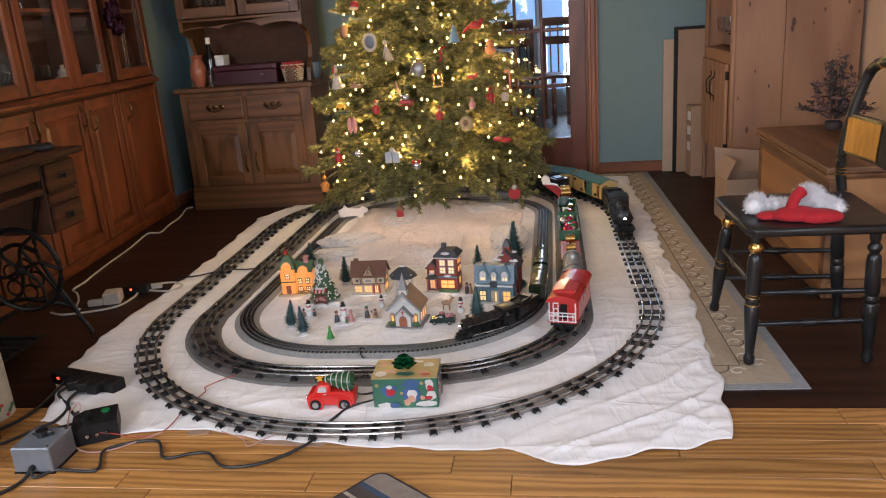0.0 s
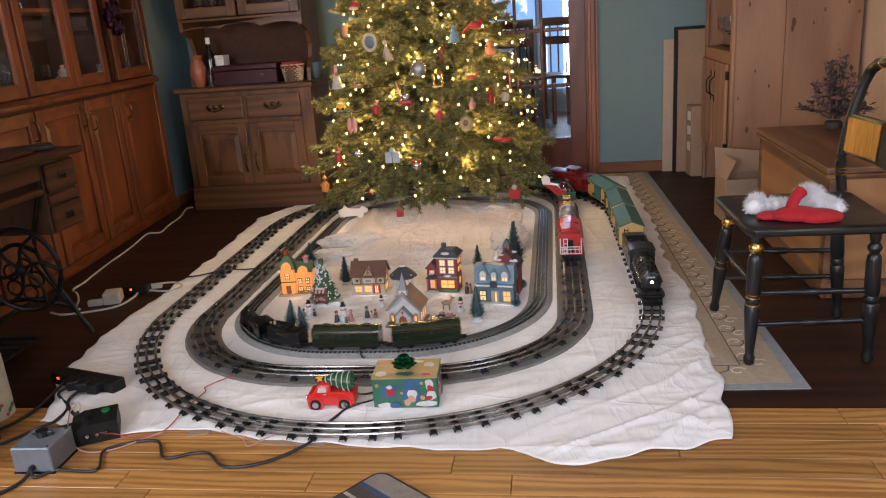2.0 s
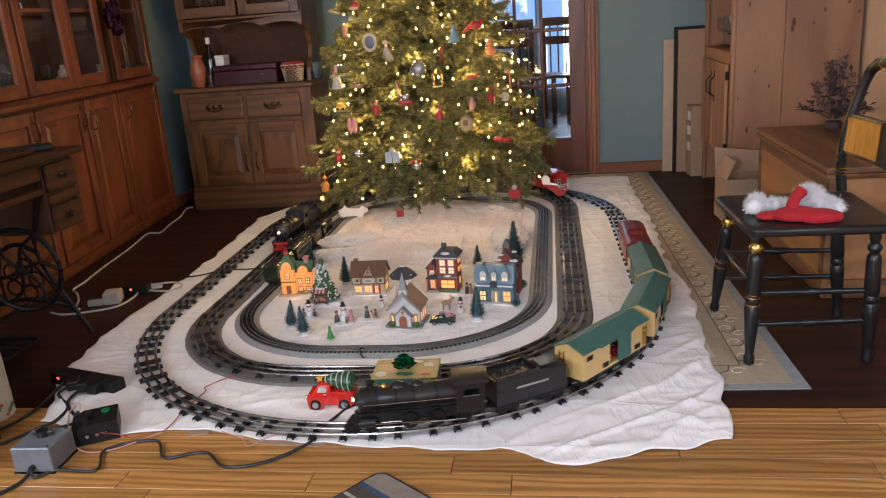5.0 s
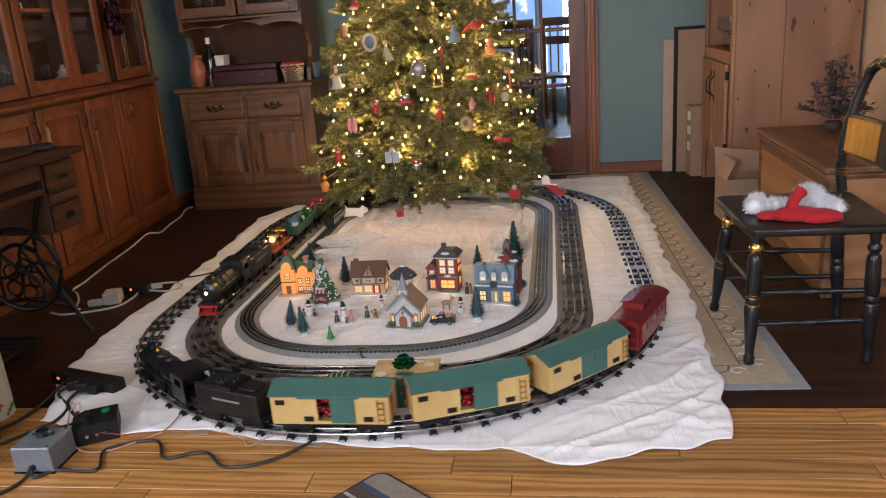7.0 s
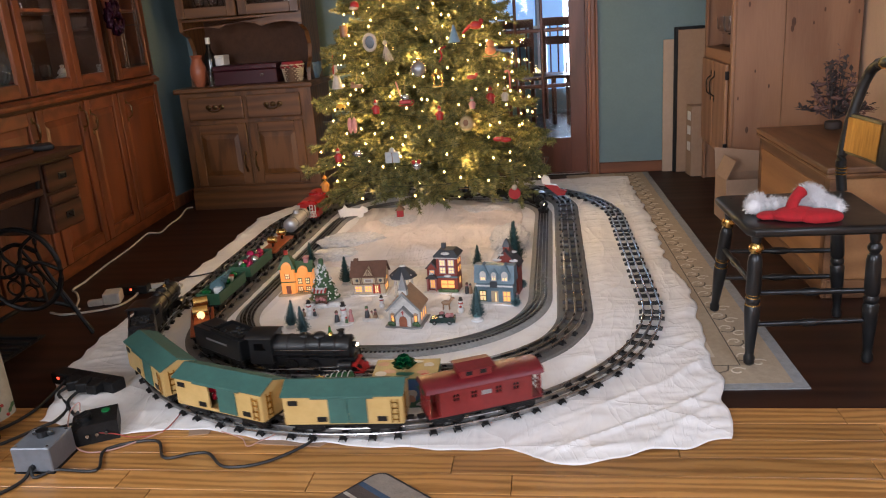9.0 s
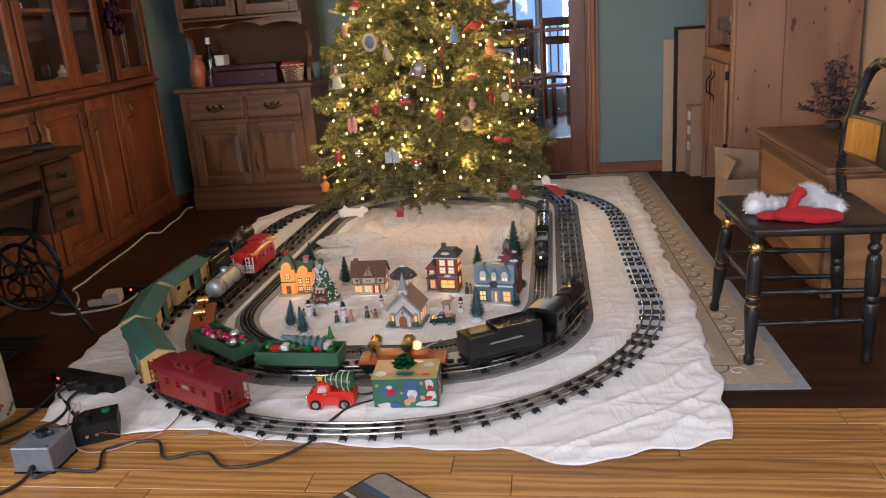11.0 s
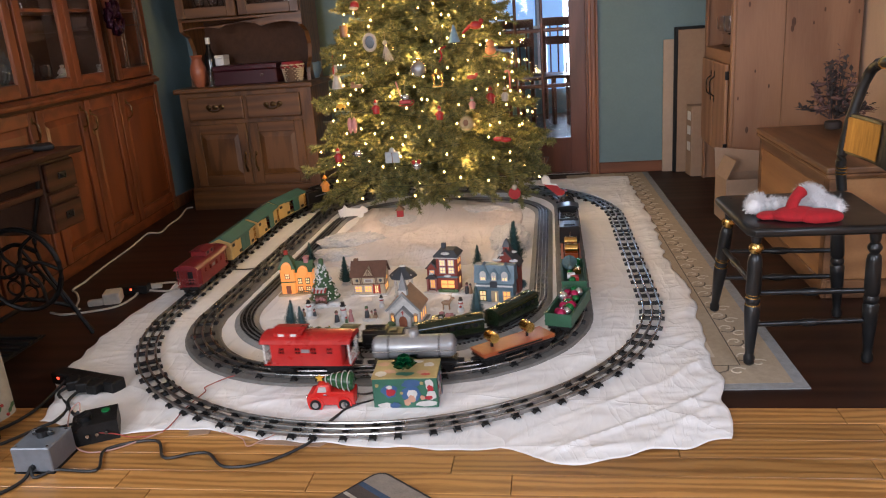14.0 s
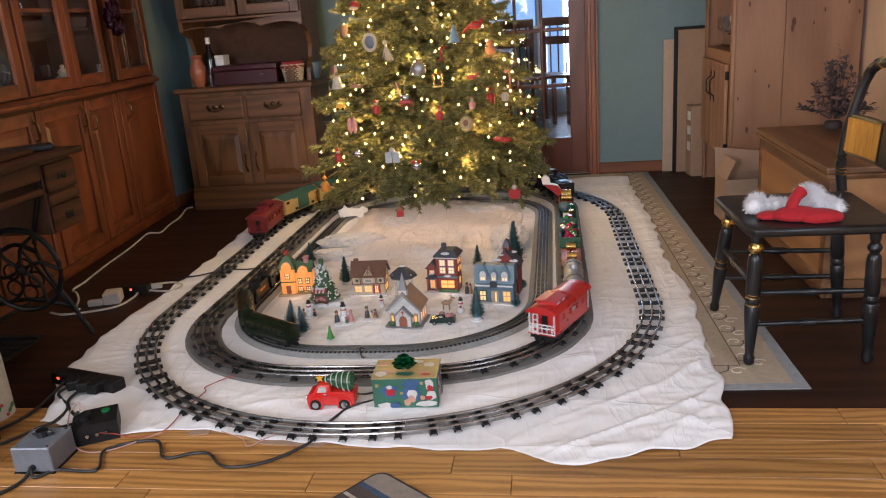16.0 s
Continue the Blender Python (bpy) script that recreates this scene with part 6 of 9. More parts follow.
for k in range(26):
    y = 0.17 + 0.112 * k
    curl(sc1, -0.095, y, 0.028, 0.5, 1, 0.0035)
    curl(sc1, -0.125, y + 0.05, 0.024, 3.4, -1, 0.003)
    tube(sc2, smooth_line([(-0.150, y + 0.02, 0.0065), (-0.125, y + 0.012, 0.0065), (-0.105, y + 0.03, 0.0065), (-0.10, y + 0.055, 0.0065)], 4), 0.003, 5)
    if k % 2 == 0:
        curl(sc1, -0.27, y, 0.03, 1.0, -1, 0.0035)
        tube(sc2, smooth_line([(-0.24, y - 0.05, 0.0050), (-0.27, y - 0.02, 0.0050), (-0.26, y + 0.03, 0.0050), (-0.30, y + 0.06, 0.0050)], 4), 0.003, 5)
for k in range(3):
    x = -0.17 - 0.11 * k
    curl(sc1, x, 0.115, 0.028, 0.5, 1, 0.0035)
    tube(sc2, smooth_line([(x - 0.02, 0.15, 0.0065), (x - 0.03, 0.12, 0.0065), (x - 0.06, 0.105, 0.0065)], 4), 0.003, 5)
for o_, m_ in ((sc1, RUG_L), (sc2, RUG_D)):
    q = part("scroll_pattern", o_, m_, rug, "woven scroll pattern")
    q["kind"] = "stuff"

# treadle sewing table at the west side
SHADE_BROWN.node_tree.nodes["Principled BSDF"].inputs["Specular IOR Level"].default_value = 0.2
sw = thing("treadle_sewing_table", pose(0, 0, 0), "old oak treadle sewing table with black iron stand", "sewing table")
AGED = wood("aged_oak", (0.075, 0.026, 0.011), (0.022, 0.008, 0.004), "y", 0.62, 9, 0.0)
AGED.node_tree.nodes["Principled BSDF"].inputs["Specular IOR Level"].default_value = 0.12
part("table_top", box(B(), -1.62, -1.72, 0.676, -1.18, -0.68, 0.70, 0.006, 2), AGED, sw, "worn oak table top")
part("lid", box(B(), -1.56, -1.70, 0.702, -1.26, -0.86, 0.722, 0.006, 2), AGED, sw, "folded hinged lid")
part("apron", box(B(), -1.215, -1.70, 0.615, -1.20, -0.94, 0.675, 0.002), AGED, sw)
part("shelf_rail", box(B(), -1.235, -1.70, 0.56, -1.20, -0.94, 0.585, 0.004), AGED, sw, "open shelf rail")
dc_ = part("drawer_case", box(B(), -1.58, -0.905, 0.40, -1.222, -0.715, 0.675, 0.003), SHADE_BROWN, sw, "drawer case")
for z0, z1 in ((0.555, 0.662), (0.512, 0.548), (0.408, 0.505)):
    dr = part("drawer", box(B(), -1.2215, -0.90, z0, -1.205, -0.72, z1, 0.006, 2), AGED, dc_, "carved oak drawer front")
    if z1 - z0 > 0.05:
        k = B()
        zc = (z0 + z1) / 2
        box(k, -1.205, -0.835, zc - 0.012, -1.200, -0.785, zc + 0.014, 0.002)
        tube(k, [(-1.198, -0.825, zc + 0.004), (-1.190, -0.81, zc - 0.008), (-1.198, -0.795, zc + 0.004)], 0.003, 6)
        part("drawer_pull", k, IRON, dr, "dark iron drop pull")
for y in (-0.92, -1.52):
    fr_ = B()
    tube(fr_, smooth_line([(-1.14, y, 0.004), (-1.20, y, 0.12), (-1.30, y, 0.34), (-1.24, y, 0.56), (-1.22, y, 0.675)], 7), 0.008, 7)
    tube(fr_, smooth_line([(-1.62, y, 0.004), (-1.56, y, 0.12), (-1.46, y, 0.34), (-1.54, y, 0.56), (-1.56, y, 0.675)], 7), 0.011, 7)
    for z in (0.12, 0.34):
        tube(fr_, smooth_line([(-1.20 - 0.1 * (z > 0.2), y, z), (-1.38, y, z + 0.03), (-1.56 + 0.1 * (z > 0.2), y, z)], 5), 0.009, 6)
    for k in range(5):
        a = k * 1.2566
        c = [(-1.38 + 0.055 * math.cos(a) + 0.03 * math.cos(b_), y, 0.23 + 0.055 * math.sin(a) + 0.03 * math.sin(b_)) for b_ in [i * 0.5236 for i in range(12)]]
        tube(fr_, c, 0.005, 5, True)
    part("iron_leg", fr_, IRON, sw, "ornate cast iron leg frame", True)
wl = B()
wc = Vector((-1.30, -1.02, 0.30))
tube(wl, [(wc.x + 0.155 * math.cos(a), wc.y, wc.z + 0.155 * math.sin(a)) for a in [i * 0.19635 for i in range(32)]], 0.010, 7, True)
fw = part("flywheel", wl, IRON, sw, "black iron flywheel", True)
for k in range(6):
    a = k * 1.0472
    part("spoke", tube(B(), smooth_line([(wc.x, wc.y, wc.z), (wc.x + 0.08 * math.cos(a + 0.35), wc.y, wc.z + 0.08 * math.sin(a + 0.35)), (wc.x + 0.15 * math.cos(a), wc.y, wc.z + 0.15 * math.sin(a))], 5), 0.007, 6), IRON, fw, "", True)
part("hub", ball(B(), wc, 0.022), IRON, fw, "", True)
tdl = part("treadle", box(B(), -1.56, -1.40, 0.05, -1.24, -1.05, 0.058, 0.002), IRON, sw, "iron treadle plate")
for k in range(7):
    part("slat", box(B(), -1.56, -1.40 + 0.05 * k, 0.0582, -1.24, -1.375 + 0.05 * k, 0.068, 0.002), IRON, tdl)
part("cross_bar", cyl(B(), (-1.38, -0.92, 0.13), (-1.38, -1.52, 0.13), 0.009), IRON, sw)
part("pitman_rod", cyl(B(), (-1.15, -0.90, 0.006), (-1.33, -0.96, 0.36), 0.006), IRON, sw)
tl = thing("machine_lid_cloth", pose(-1.33, -0.80, 0.7005, 0, 0, 40), "dark folded cloth lying on the sewing table", "cloth")
part("fold", box(B(), -0.09, -0.05, 0, 0.09, 0.05, 0.022, 0.009, 2), BLACK_MATT, tl)
# draped holly tablecloth on a low stand
HOLLY = mat("cream_holly_cloth", (0.40, 0.36, 0.26), (0.33, 0.29, 0.21), 0.9, 0, 120, 0.2)
stn = thing("low_stand", pose(-1.14, -1.78, 0), "low dark wooden stand under a holly cloth", "stand")
part("top", box(B(), -0.19, -0.10, 0.58, 0.19, 0.10, 0.60, 0.003), AGED, stn)
for x in (-0.16, 0.16):
    for y in (-0.08, 0.08):
        part("leg", box(B(), x - 0.015, y - 0.015, 0, x + 0.015, y + 0.015, 0.58, 0.002), AGED, stn)
tc_ = thing("holly_tablecloth", pose(-1.14, -1.78, 0), "cream tablecloth with printed holly, hanging down", "tablecloth")
cl = B()
ringl = []
for j in range(64):
    a = j / 64
    k = a * 4
    q = [(-0.2 + 0.4 * (k % 1), -0.11), (0.2, -0.11 + 0.22 * (k % 1)), (0.2 - 0.4 * (k % 1), 0.11), (-0.2, 0.11 - 0.22 * (k % 1))][int(k)]
    f_ = 0.006 * math.sin(j * 1.1)
    ringl.append([(q[0], q[1], 0.604), (q[0] * (1.06 + f_), q[1] * (1.08 + f_), 0.585), (q[0] * (1.09 + 2 * f_), q[1] * (1.13 + 4 * f_), 0.3), (q[0] * (1.10 + 3 * f_), q[1] * (1.16 + 6 * f_), 0.075)])
vv = [[cl.verts.new(p) for p in c] for c in ringl]
for j in range(64):
    for k in range(3):
        cl.faces.new((vv[j][k], vv[(j + 1) % 64][k], vv[(j + 1) % 64][k + 1], vv[j][k + 1]))
cl.faces.new([c[0] for c in vv])
c_ = part("cloth", cl, HOLLY, tc_, "", True)
lf, br = B(), B()
r10 = random.Random(9)
for k in range(60):
    z = r10.uniform(0.09, 0.55)
    side_ = r10.random() < 0.5
    x, y = (0.224, r10.uniform(-0.10, 0.12)) if side_ else (r10.uniform(-0.2, 0.215), -0.131)
    n = Vector((1, 0, 0)) if side_ else Vector((0, -1, 0))
    u = Vector((0, 1, 0)) if side_ else Vector((1, 0, 0))
    a = r10.uniform(0, 6.28)
    d = u * math.cos(a) + Vector((0, 0, math.sin(a)))
    s = n.cross(d)
    c = Vector((x, y, z)) + n * 0.003
    lf.faces.new([lf.verts.new(c + d * p * 0.02 + s * q * 0.02) for p, q in ((-1, 0), (-0.5, 0.35), (0, 0.25), (0.5, 0.4), (1, 0), (0.5, -0.4), (0, -0.25), (-0.5, -0.35))])
    ball(br, c - d * 0.022, 0.005, u=6, v=4)
part("holly_leaf_print", lf, mat("holly_green_print", (0.06, 0.12, 0.04), None, 0.9), tc_, "printed holly leaves")
part("berry_print", br, mat("berry_red_print", (0.32, 0.03, 0.02), None, 0.9), tc_, "printed red berries")


# ---- the tree ----
def needle_mat():
    m, nt, b = node_mat("spruce_needles")
    L, N = nt.links.new, nt.nodes.new
    g, ramp = N("ShaderNodeNewGeometry"), N("ShaderNodeValToRGB")
    ramp.color_ramp.elements[0].color, ramp.color_ramp.elements[1].color = (0.045, 0.058, 0.022, 1), (0.27, 0.25, 0.075, 1)
    L(g.outputs["Random Per Island"], ramp.inputs[0])
    L(ramp.outputs[0], b.inputs["Base Color"])
    b.inputs["Roughness"].default_value = 0.5
    b.inputs["Subsurface Weight"].default_value = 0.0
    return m


NEEDLE = needle_mat()
BARK = mat("brown_branch_wire", (0.07, 0.045, 0.022), None, 0.8, 0, 80, 0.2)
TX, TY = -0.02, 0.73


def branch_mesh(seed):
    """A flat spray: a stem along x, side twigs, needles all round."""
    r = np.random.RandomState(seed)
    lines = []
    n = 26
    stem = [np.array([0.5 * k / n, 0.012 * math.sin(k * 0.3 + seed), 0.02 * math.sin(k * 0.2) - 0.05 * (k / n) ** 2 + 0.03 * (k / n)]) for k in range(n + 1)]
    lines.append(stem)
    for k in range(4, n - 1):
        if k % 5 == 0:
            continue
        s = 1 if k % 2 else -1
        f = k / n
        ln = (0.19 * (1 - f) + 0.045) * r.uniform(0.75, 1.2) * min(1.0, 0.35 + f * 2)
        a = s * radians(r.uniform(32, 58))
        d = np.array([math.cos(a), math.sin(a), r.uniform(-0.22, 0.3)])
        tw = [stem[k] + d * ln * q / 6 + np.array([0.10 * ln * (q / 6) ** 2, 0, -0.12 * ln * (q / 6) ** 2]) for q in range(7)]
        lines.append(tw)
        if ln > 0.10:
            for q in (3,):
                b = a + (1 if (q + k) % 2 else -1) * radians(42)
                d2 = np.array([math.cos(b), math.sin(b), r.uniform(-0.2, 0.35)])
                l2 = ln * r.uniform(0.3, 0.48)
                lines.append([tw[q] + d2 * l2 * z / 3 for z in range(4)])
    vs, fs = [], []
    for ln_ in lines:
        p = np.array(ln_)
        seg = np.diff(p, axis=0)
        d = np.r_[0, np.cumsum(np.linalg.norm(seg, axis=1))]
        for k in range(max(6, int(d[-1] * 1700))):
            s = r.rand() * d[-1]
            c = np.array([np.interp(s, d, p[:, i]) for i in range(3)])
            i = min(len(seg) - 1, max(0, int(np.searchsorted(d, s)) - 1))
            t = seg[i] / np.linalg.norm(seg[i])
            u = np.cross(t, r.randn(3))
            u /= np.linalg.norm(u)
            nd = (t * r.uniform(0.45, 0.95) + u) * r.uniform(0.012, 0.019)
            w = np.cross(nd, u + 0.3 * r.randn(3))
            w *= 0.0021 / (np.linalg.norm(w) + 1e-9)
            m = len(vs)
            vs += [tuple(c - w), tuple(c + w), tuple(c + nd)]
            fs.append((m, m + 1, m + 2))
    k0 = len(fs)
    for ln_ in lines[:1]:
        m = len(vs)
        for q in ln_:
            for a in (0, 2.1, 4.2):
                vs.append((q[0], q[1] + 0.003 * math.cos(a), q[2] + 0.003 * math.sin(a)))
        for j in range(len(ln_) - 1):
            for a in range(3):
                fs.append((m + 3 * j + a, m + 3 * j + (a + 1) % 3, m + 3 * j + 3 + (a + 1) % 3, m + 3 * j + 3 + a))
    me = bpy.data.meshes.new("branch")
    me.from_pydata(vs, [], fs)
    me.materials.append(NEEDLE)
    me.materials.append(BARK)
    mi = np.zeros(len(fs), dtype=np.int32)
    mi[k0:] = 1
    me.polygons.foreach_set("material_index", mi)
    return me


def crown_radius(z):
    return 0.745 - (z - 0.2) * 0.30 if z < 1.2 else 0.465 * max(0.0, 1 - (z - 1.2) / 1.15)


tree = thing("christmas_tree", pose(TX, TY, 0), "artificial green spruce tree with warm fairy lights", "christmas tree")
tk = B()
cyl(tk, (0, 0, 0.012), (0, 0, 0.30), 0.021, n=16)
cyl(tk, (0, 0, 0.09), (0, 0, 0.16), 0.026, n=16)
part("stand_pole", tk, BLACK_MATT, tree, "black stand pole", True)
for k in range(4):
    a = k * 1.5708 + 0.6
    lg = B()
    tube(lg, [(0.02 * math.cos(a), 0.02 * math.sin(a), 0.08), (0.14 * math.cos(a), 0.14 * math.sin(a), 0.04), (0.24 * math.cos(a), 0.24 * math.sin(a), 0.012)], 0.009, 6)
    part("stand_leg", lg, BLACK_MATT, tree, "black stand leg")
part("trunk", cyl(B(), (0, 0, 0.30), (0, 0, 2.3), 0.022, 0.008, 10), BARK, tree, "thin brown trunk")
sprays = [branch_mesh(40 + k) for k in range(6)]
rt = random.Random(77)
layers = [(0.34 + 0.067 * k, 17) for k in range(14)] + [(1.27 + 0.10 * k, 6) for k in range(10)]
nb = 0
for li, (z, cnt) in enumerate(layers):
    for k in range(cnt):
        a = 6.28318 * (k + 0.5 * (li % 2) + rt.uniform(-0.3, 0.3)) / cnt
        L_ = max(0.12, crown_radius(z) * rt.uniform(0.80, 1.06))
        droop = (11 - 19 * min(1.0, (z - 0.25) / 0.9)) + rt.uniform(-8, 8)
        ob = new("branch", sprays[rt.randrange(6)])
        s = L_ / 0.5
        ob.parent = tree
        ob.location = (0, 0, z + rt.uniform(-0.03, 0.03))
        ob.rotation_euler = Euler((rt.uniform(-0.5, 0.5), radians(droop), a))
        ob.scale = (s, min(1.25, s * rt.uniform(0.85, 1.05)), min(1.2, s))
        nb += 1

# fairy lights, each bulb a small warm lamp
BULB = lit("warm_fairy_bulb", (1.0, 0.60, 0.20), 10.0)
fairy = thing("fairy_lights", pose(TX, TY, 0), "string of small warm white fairy lights on the tree", "string lights")
bmm = B()
ball(bmm, (0, 0, 0), 0.0050, (1, 1, 1.3), 8, 6)
bmesh_me = bpy.data.meshes.new("bulb")
bmm.to_mesh(bmesh_me)
bmm.free()
bmesh_me.materials.append(BULB)
cord_pts = []
NBULB = 360
for k in range(NBULB):
    f = k / NBULB
    z = 0.235 + 1.15 * f ** 0.95 + 0.25 * max(0.0, f - 0.8) * 2
    a = 2.399963 * k + rt.uniform(-0.25, 0.25)
    r = crown_radius(z) * rt.uniform(0.70, 0.96)
    p = Vector((r * math.cos(a), r * math.sin(a), z + rt.uniform(-0.035, 0.035)))
    ob = new("bulb", bmesh_me)
    ob.location, ob.parent = p, fairy
wire = B()
pts = []
for k in range(420):
    z = 0.25 + 1.2 * k / 420
    a = 0.31 * k
    r = crown_radius(z) * (0.84 + 0.08 * math.sin(k * 1.7))
    pts.append((r * math.cos(a), r * math.sin(a), z + 0.02 * math.sin(k * 0.9)))
tube(wire, pts, 0.0011, 4)
part("cord", wire, mat("dark_green_cord", (0.012, 0.03, 0.014), None, 0.5), fairy, "dark green cord")
for k in range(30):
    a, z = 3.0 + 3.5 * ((k * 0.618) % 1.0), 0.36 + 0.92 * k / 29
    r = crown_radius(z) * (0.73 + 0.08 * (k % 3))
    glow("fairy_glow", (TX + r * math.cos(a), TY + r * math.sin(a), z), 2.8, (1.0, 0.60, 0.20), 0.03)

for k in range(5):
    a = 3.5 + 0.62 * k
    glow("fairy_glow", (TX + 0.50 * math.cos(a), TY + 0.50 * math.sin(a), 0.235), 1.0, (1.0, 0.60, 0.30), 0.03)

# ---- ornaments ----
ORN = {}


def omat(key, c, rough=0.4, metal=0.0):
    if key not in ORN:
        ORN[key] = mat("ornament_" + key, c, None, rough, metal, 60, 0.08)
    return ORN[key]


def ornament(name, at, label, pieces, string=0.035, scol=(0.5, 0.4, 0.2)):
    o = thing(name, pose(*at), label, "ornament", "ornaments on the tree")
    st_ = B()
    cyl(st_, (0, 0, pieces[0][3] if len(pieces[0]) > 3 else 0.02), (0, 0.012, string + 0.03), 0.0008, n=5)
    part("hanging_loop", st_, omat("cord", scol), o, "thin hanging loop")
    for pname, bm, m, *_ in pieces:
        part(pname, bm, m, o, "", True)
    o.scale = (0.88, 0.88, 0.88)
    return o


def bell_shape(r, h):
    return lathe(B(), [(r, -h / 2), (r * 0.9, -h * 0.4), (r * 0.55, 0), (r * 0.3, h * 0.3), (r * 0.12, h * 0.5)], 14)


def figure(c_body, c_head, h=0.05):
    b = lathe(B(), [(h * 0.26, -h * 0.5), (h * 0.28, -h * 0.2), (h * 0.2, h * 0.1), (h * 0.1, h * 0.18)], 12)
    hd_ = ball(B(), (0, 0, h * 0.30), h * 0.15)
    hat_ = lathe(B(), [(h * 0.17, h * 0.38), (h * 0.16, h * 0.42), (h * 0.02, h * 0.60)], 12)
    arm = B()
    for s in (-1, 1):
        cyl(arm, (s * h * 0.16, 0, h * 0.08), (s * h * 0.32, -h * 0.08, -h * 0.12), h * 0.06, n=8)
    return [("body", b, c_body), ("head", hd_, c_head), ("cap", hat_, c_body), ("arm", arm, c_body)]


PALE, REDO, GOLDO = omat("pale", (0.46, 0.42, 0.36)), omat("red", (0.36, 0.02, 0.02), 0.35), omat("gold", (0.6, 0.38, 0.1), 0.25, 0.8)
BLUEO, PINKO, GREENO = omat("blue", (0.18, 0.30, 0.42), 0.35), omat("pink", (0.55, 0.25, 0.24), 0.4), omat("green", (0.06, 0.22, 0.10), 0.4)
BRWN, SILO = omat("brown", (0.22, 0.11, 0.05)), omat("silver", (0.55, 0.56, 0.58), 0.2, 0.85)
globe_m = mat("iridescent_globe", (0.35, 0.42, 0.50), (0.55, 0.38, 0.16), 0.08, 0.7, 10, 0.0)
ornament("glass_globe", (0.028, 0.19, 0.853), "shiny blue and gold glass globe ornament", [("ball", ball(B(), (0, 0, 0), 0.044, (1, 1, 1), 24, 16), globe_m, 0.045), ("cap", cyl(B(), (0, 0, 0.042), (0, 0, 0.054), 0.010), GOLDO)])
ornament("angel_ornament", (-0.415, 0.352, 0.82), "white porcelain angel ornament with a long gown", [("gown", lathe(B(), [(0.034, -0.055), (0.026, -0.02), (0.012, 0.03), (0.006, 0.06)], 14), PALE, 0.07), ("head", ball(B(), (0, 0, 0.068), 0.010), PALE)], 0.09)
ornament("clothespin_ornament", (-0.455, 0.45, 0.89), "red striped stick ornament", [("stick", cyl(B(), (0, 0, -0.06), (0, 0, 0.045), 0.006), REDO, 0.04), ("tip", ball(B(), (0, 0, -0.064), 0.008), PALE)])
fr_ = B()
tube(fr_, [(0.033 * math.cos(i * 0.2618), 0, 0.042 * math.sin(i * 0.2618)) for i in range(24)], 0.009, 7, True)
ornament("picture_frame_ornament", (-0.208, 0.255, 0.987), "pale oval picture frame ornament", [("frame", fr_, PALE, 0.045), ("picture", ball(B(), (0, 0.004, 0), 0.03, (1, 0.08, 1.25)), omat("dark picture", (0.05, 0.06, 0.07), 0.3))])
fe = B()
rf = random.Random(1)
for k in range(60):
    a = rf.uniform(0, 6.28)
    cyl(fe, (0, 0, 0.03), (0.032 * math.cos(a) * rf.random() + 0.012, 0.03 * math.sin(a) * rf.random(), -0.055 + rf.uniform(-0.012, 0.02)), 0.003, 0.001, 5)
ornament("feather_ornament", (-0.128, 0.222, 0.95), "pale feathery tassel ornament", [("feathers", fe, PALE, 0.03), ("head", ball(B(), (0, 0, 0.036), 0.013), PALE)], 0.05)
cg = B()
for x in (-0.022, 0.022):
    for y in (-0.022, 0.022):
        cyl(cg, (x, y, -0.035), (x, y, 0.025), 0.003)
box(cg, -0.027, -0.027, -0.04, 0.027, 0.027, -0.034)
lathe(cg, [(0.034, 0.025), (0.02, 0.04), (0.003, 0.055)], 4)
ornament("lantern_ornament", (0.115, 0.197, 0.80), "little golden lantern house ornament", [("lantern", cg, GOLDO, 0.05)])
sl_ = B()
box(sl_, -0.032, -0.012, -0.02, 0.032, 0.012, 0.0, 0.003)
tube(sl_, smooth_line([(-0.04, 0, -0.028), (0.02, 0, -0.03), (0.045, 0, -0.015), (0.04, 0, 0.0)], 5), 0.003, 6)
ornament("sleigh_ornament", (-0.041, 0.163, 0.715), "red and silver sleigh ornament with packages", [("sleigh", sl_, REDO, 0.02), ("load", ball(B(), (0, 0, 0.014), 0.022, (1.2, 0.7, 0.8)), SILO), ("ribbon", tube(B(), smooth_line([(-0.02, 0, 0.01), (-0.035, 0, 0.06), (-0.045, 0, 0.10)], 5), 0.004, 6), PINKO)], 0.1)
ornament("nutcracker_ornament", (-0.191, 0.18, 0.687), "small red and white nutcracker ornament", figure(REDO, PALE, 0.07))
tx_ = box(B(), -0.026, -0.012, -0.012, 0.026, 0.012, 0.006, 0.004)
box(tx_, -0.014, -0.011, 0.006, 0.014, 0.011, 0.018, 0.003)
ornament("taxi_ornament", (-0.392, 0.285, 0.69), "small yellow toy car ornament", [("car", tx_, omat("yellow", (0.6, 0.36, 0.03), 0.3), 0.02), ("wheels", cyl(cyl(B(), (-0.015, -0.014, -0.012), (-0.015, 0.014, -0.012), 0.006), (0.015, -0.014, -0.012), (0.015, 0.014, -0.012), 0.006), BLACK_MATT)])
ornament("slippers_ornament", (-0.327, 0.226, 0.61), "pair of pink ballet slippers ornament", [("slipper", ball(B(), (q * 0.013, 0, -0.01), 0.03, (0.5, 0.45, 1.5)), PINKO, 0.03) for q in (-1, 1)])
bko = box(B(), -0.040, -0.008, -0.032, 0.040, 0.008, 0.028, 0.003)
lathe(bko, [(0.02, 0.028), (0.012, 0.045), (0.004, 0.052)], 12)
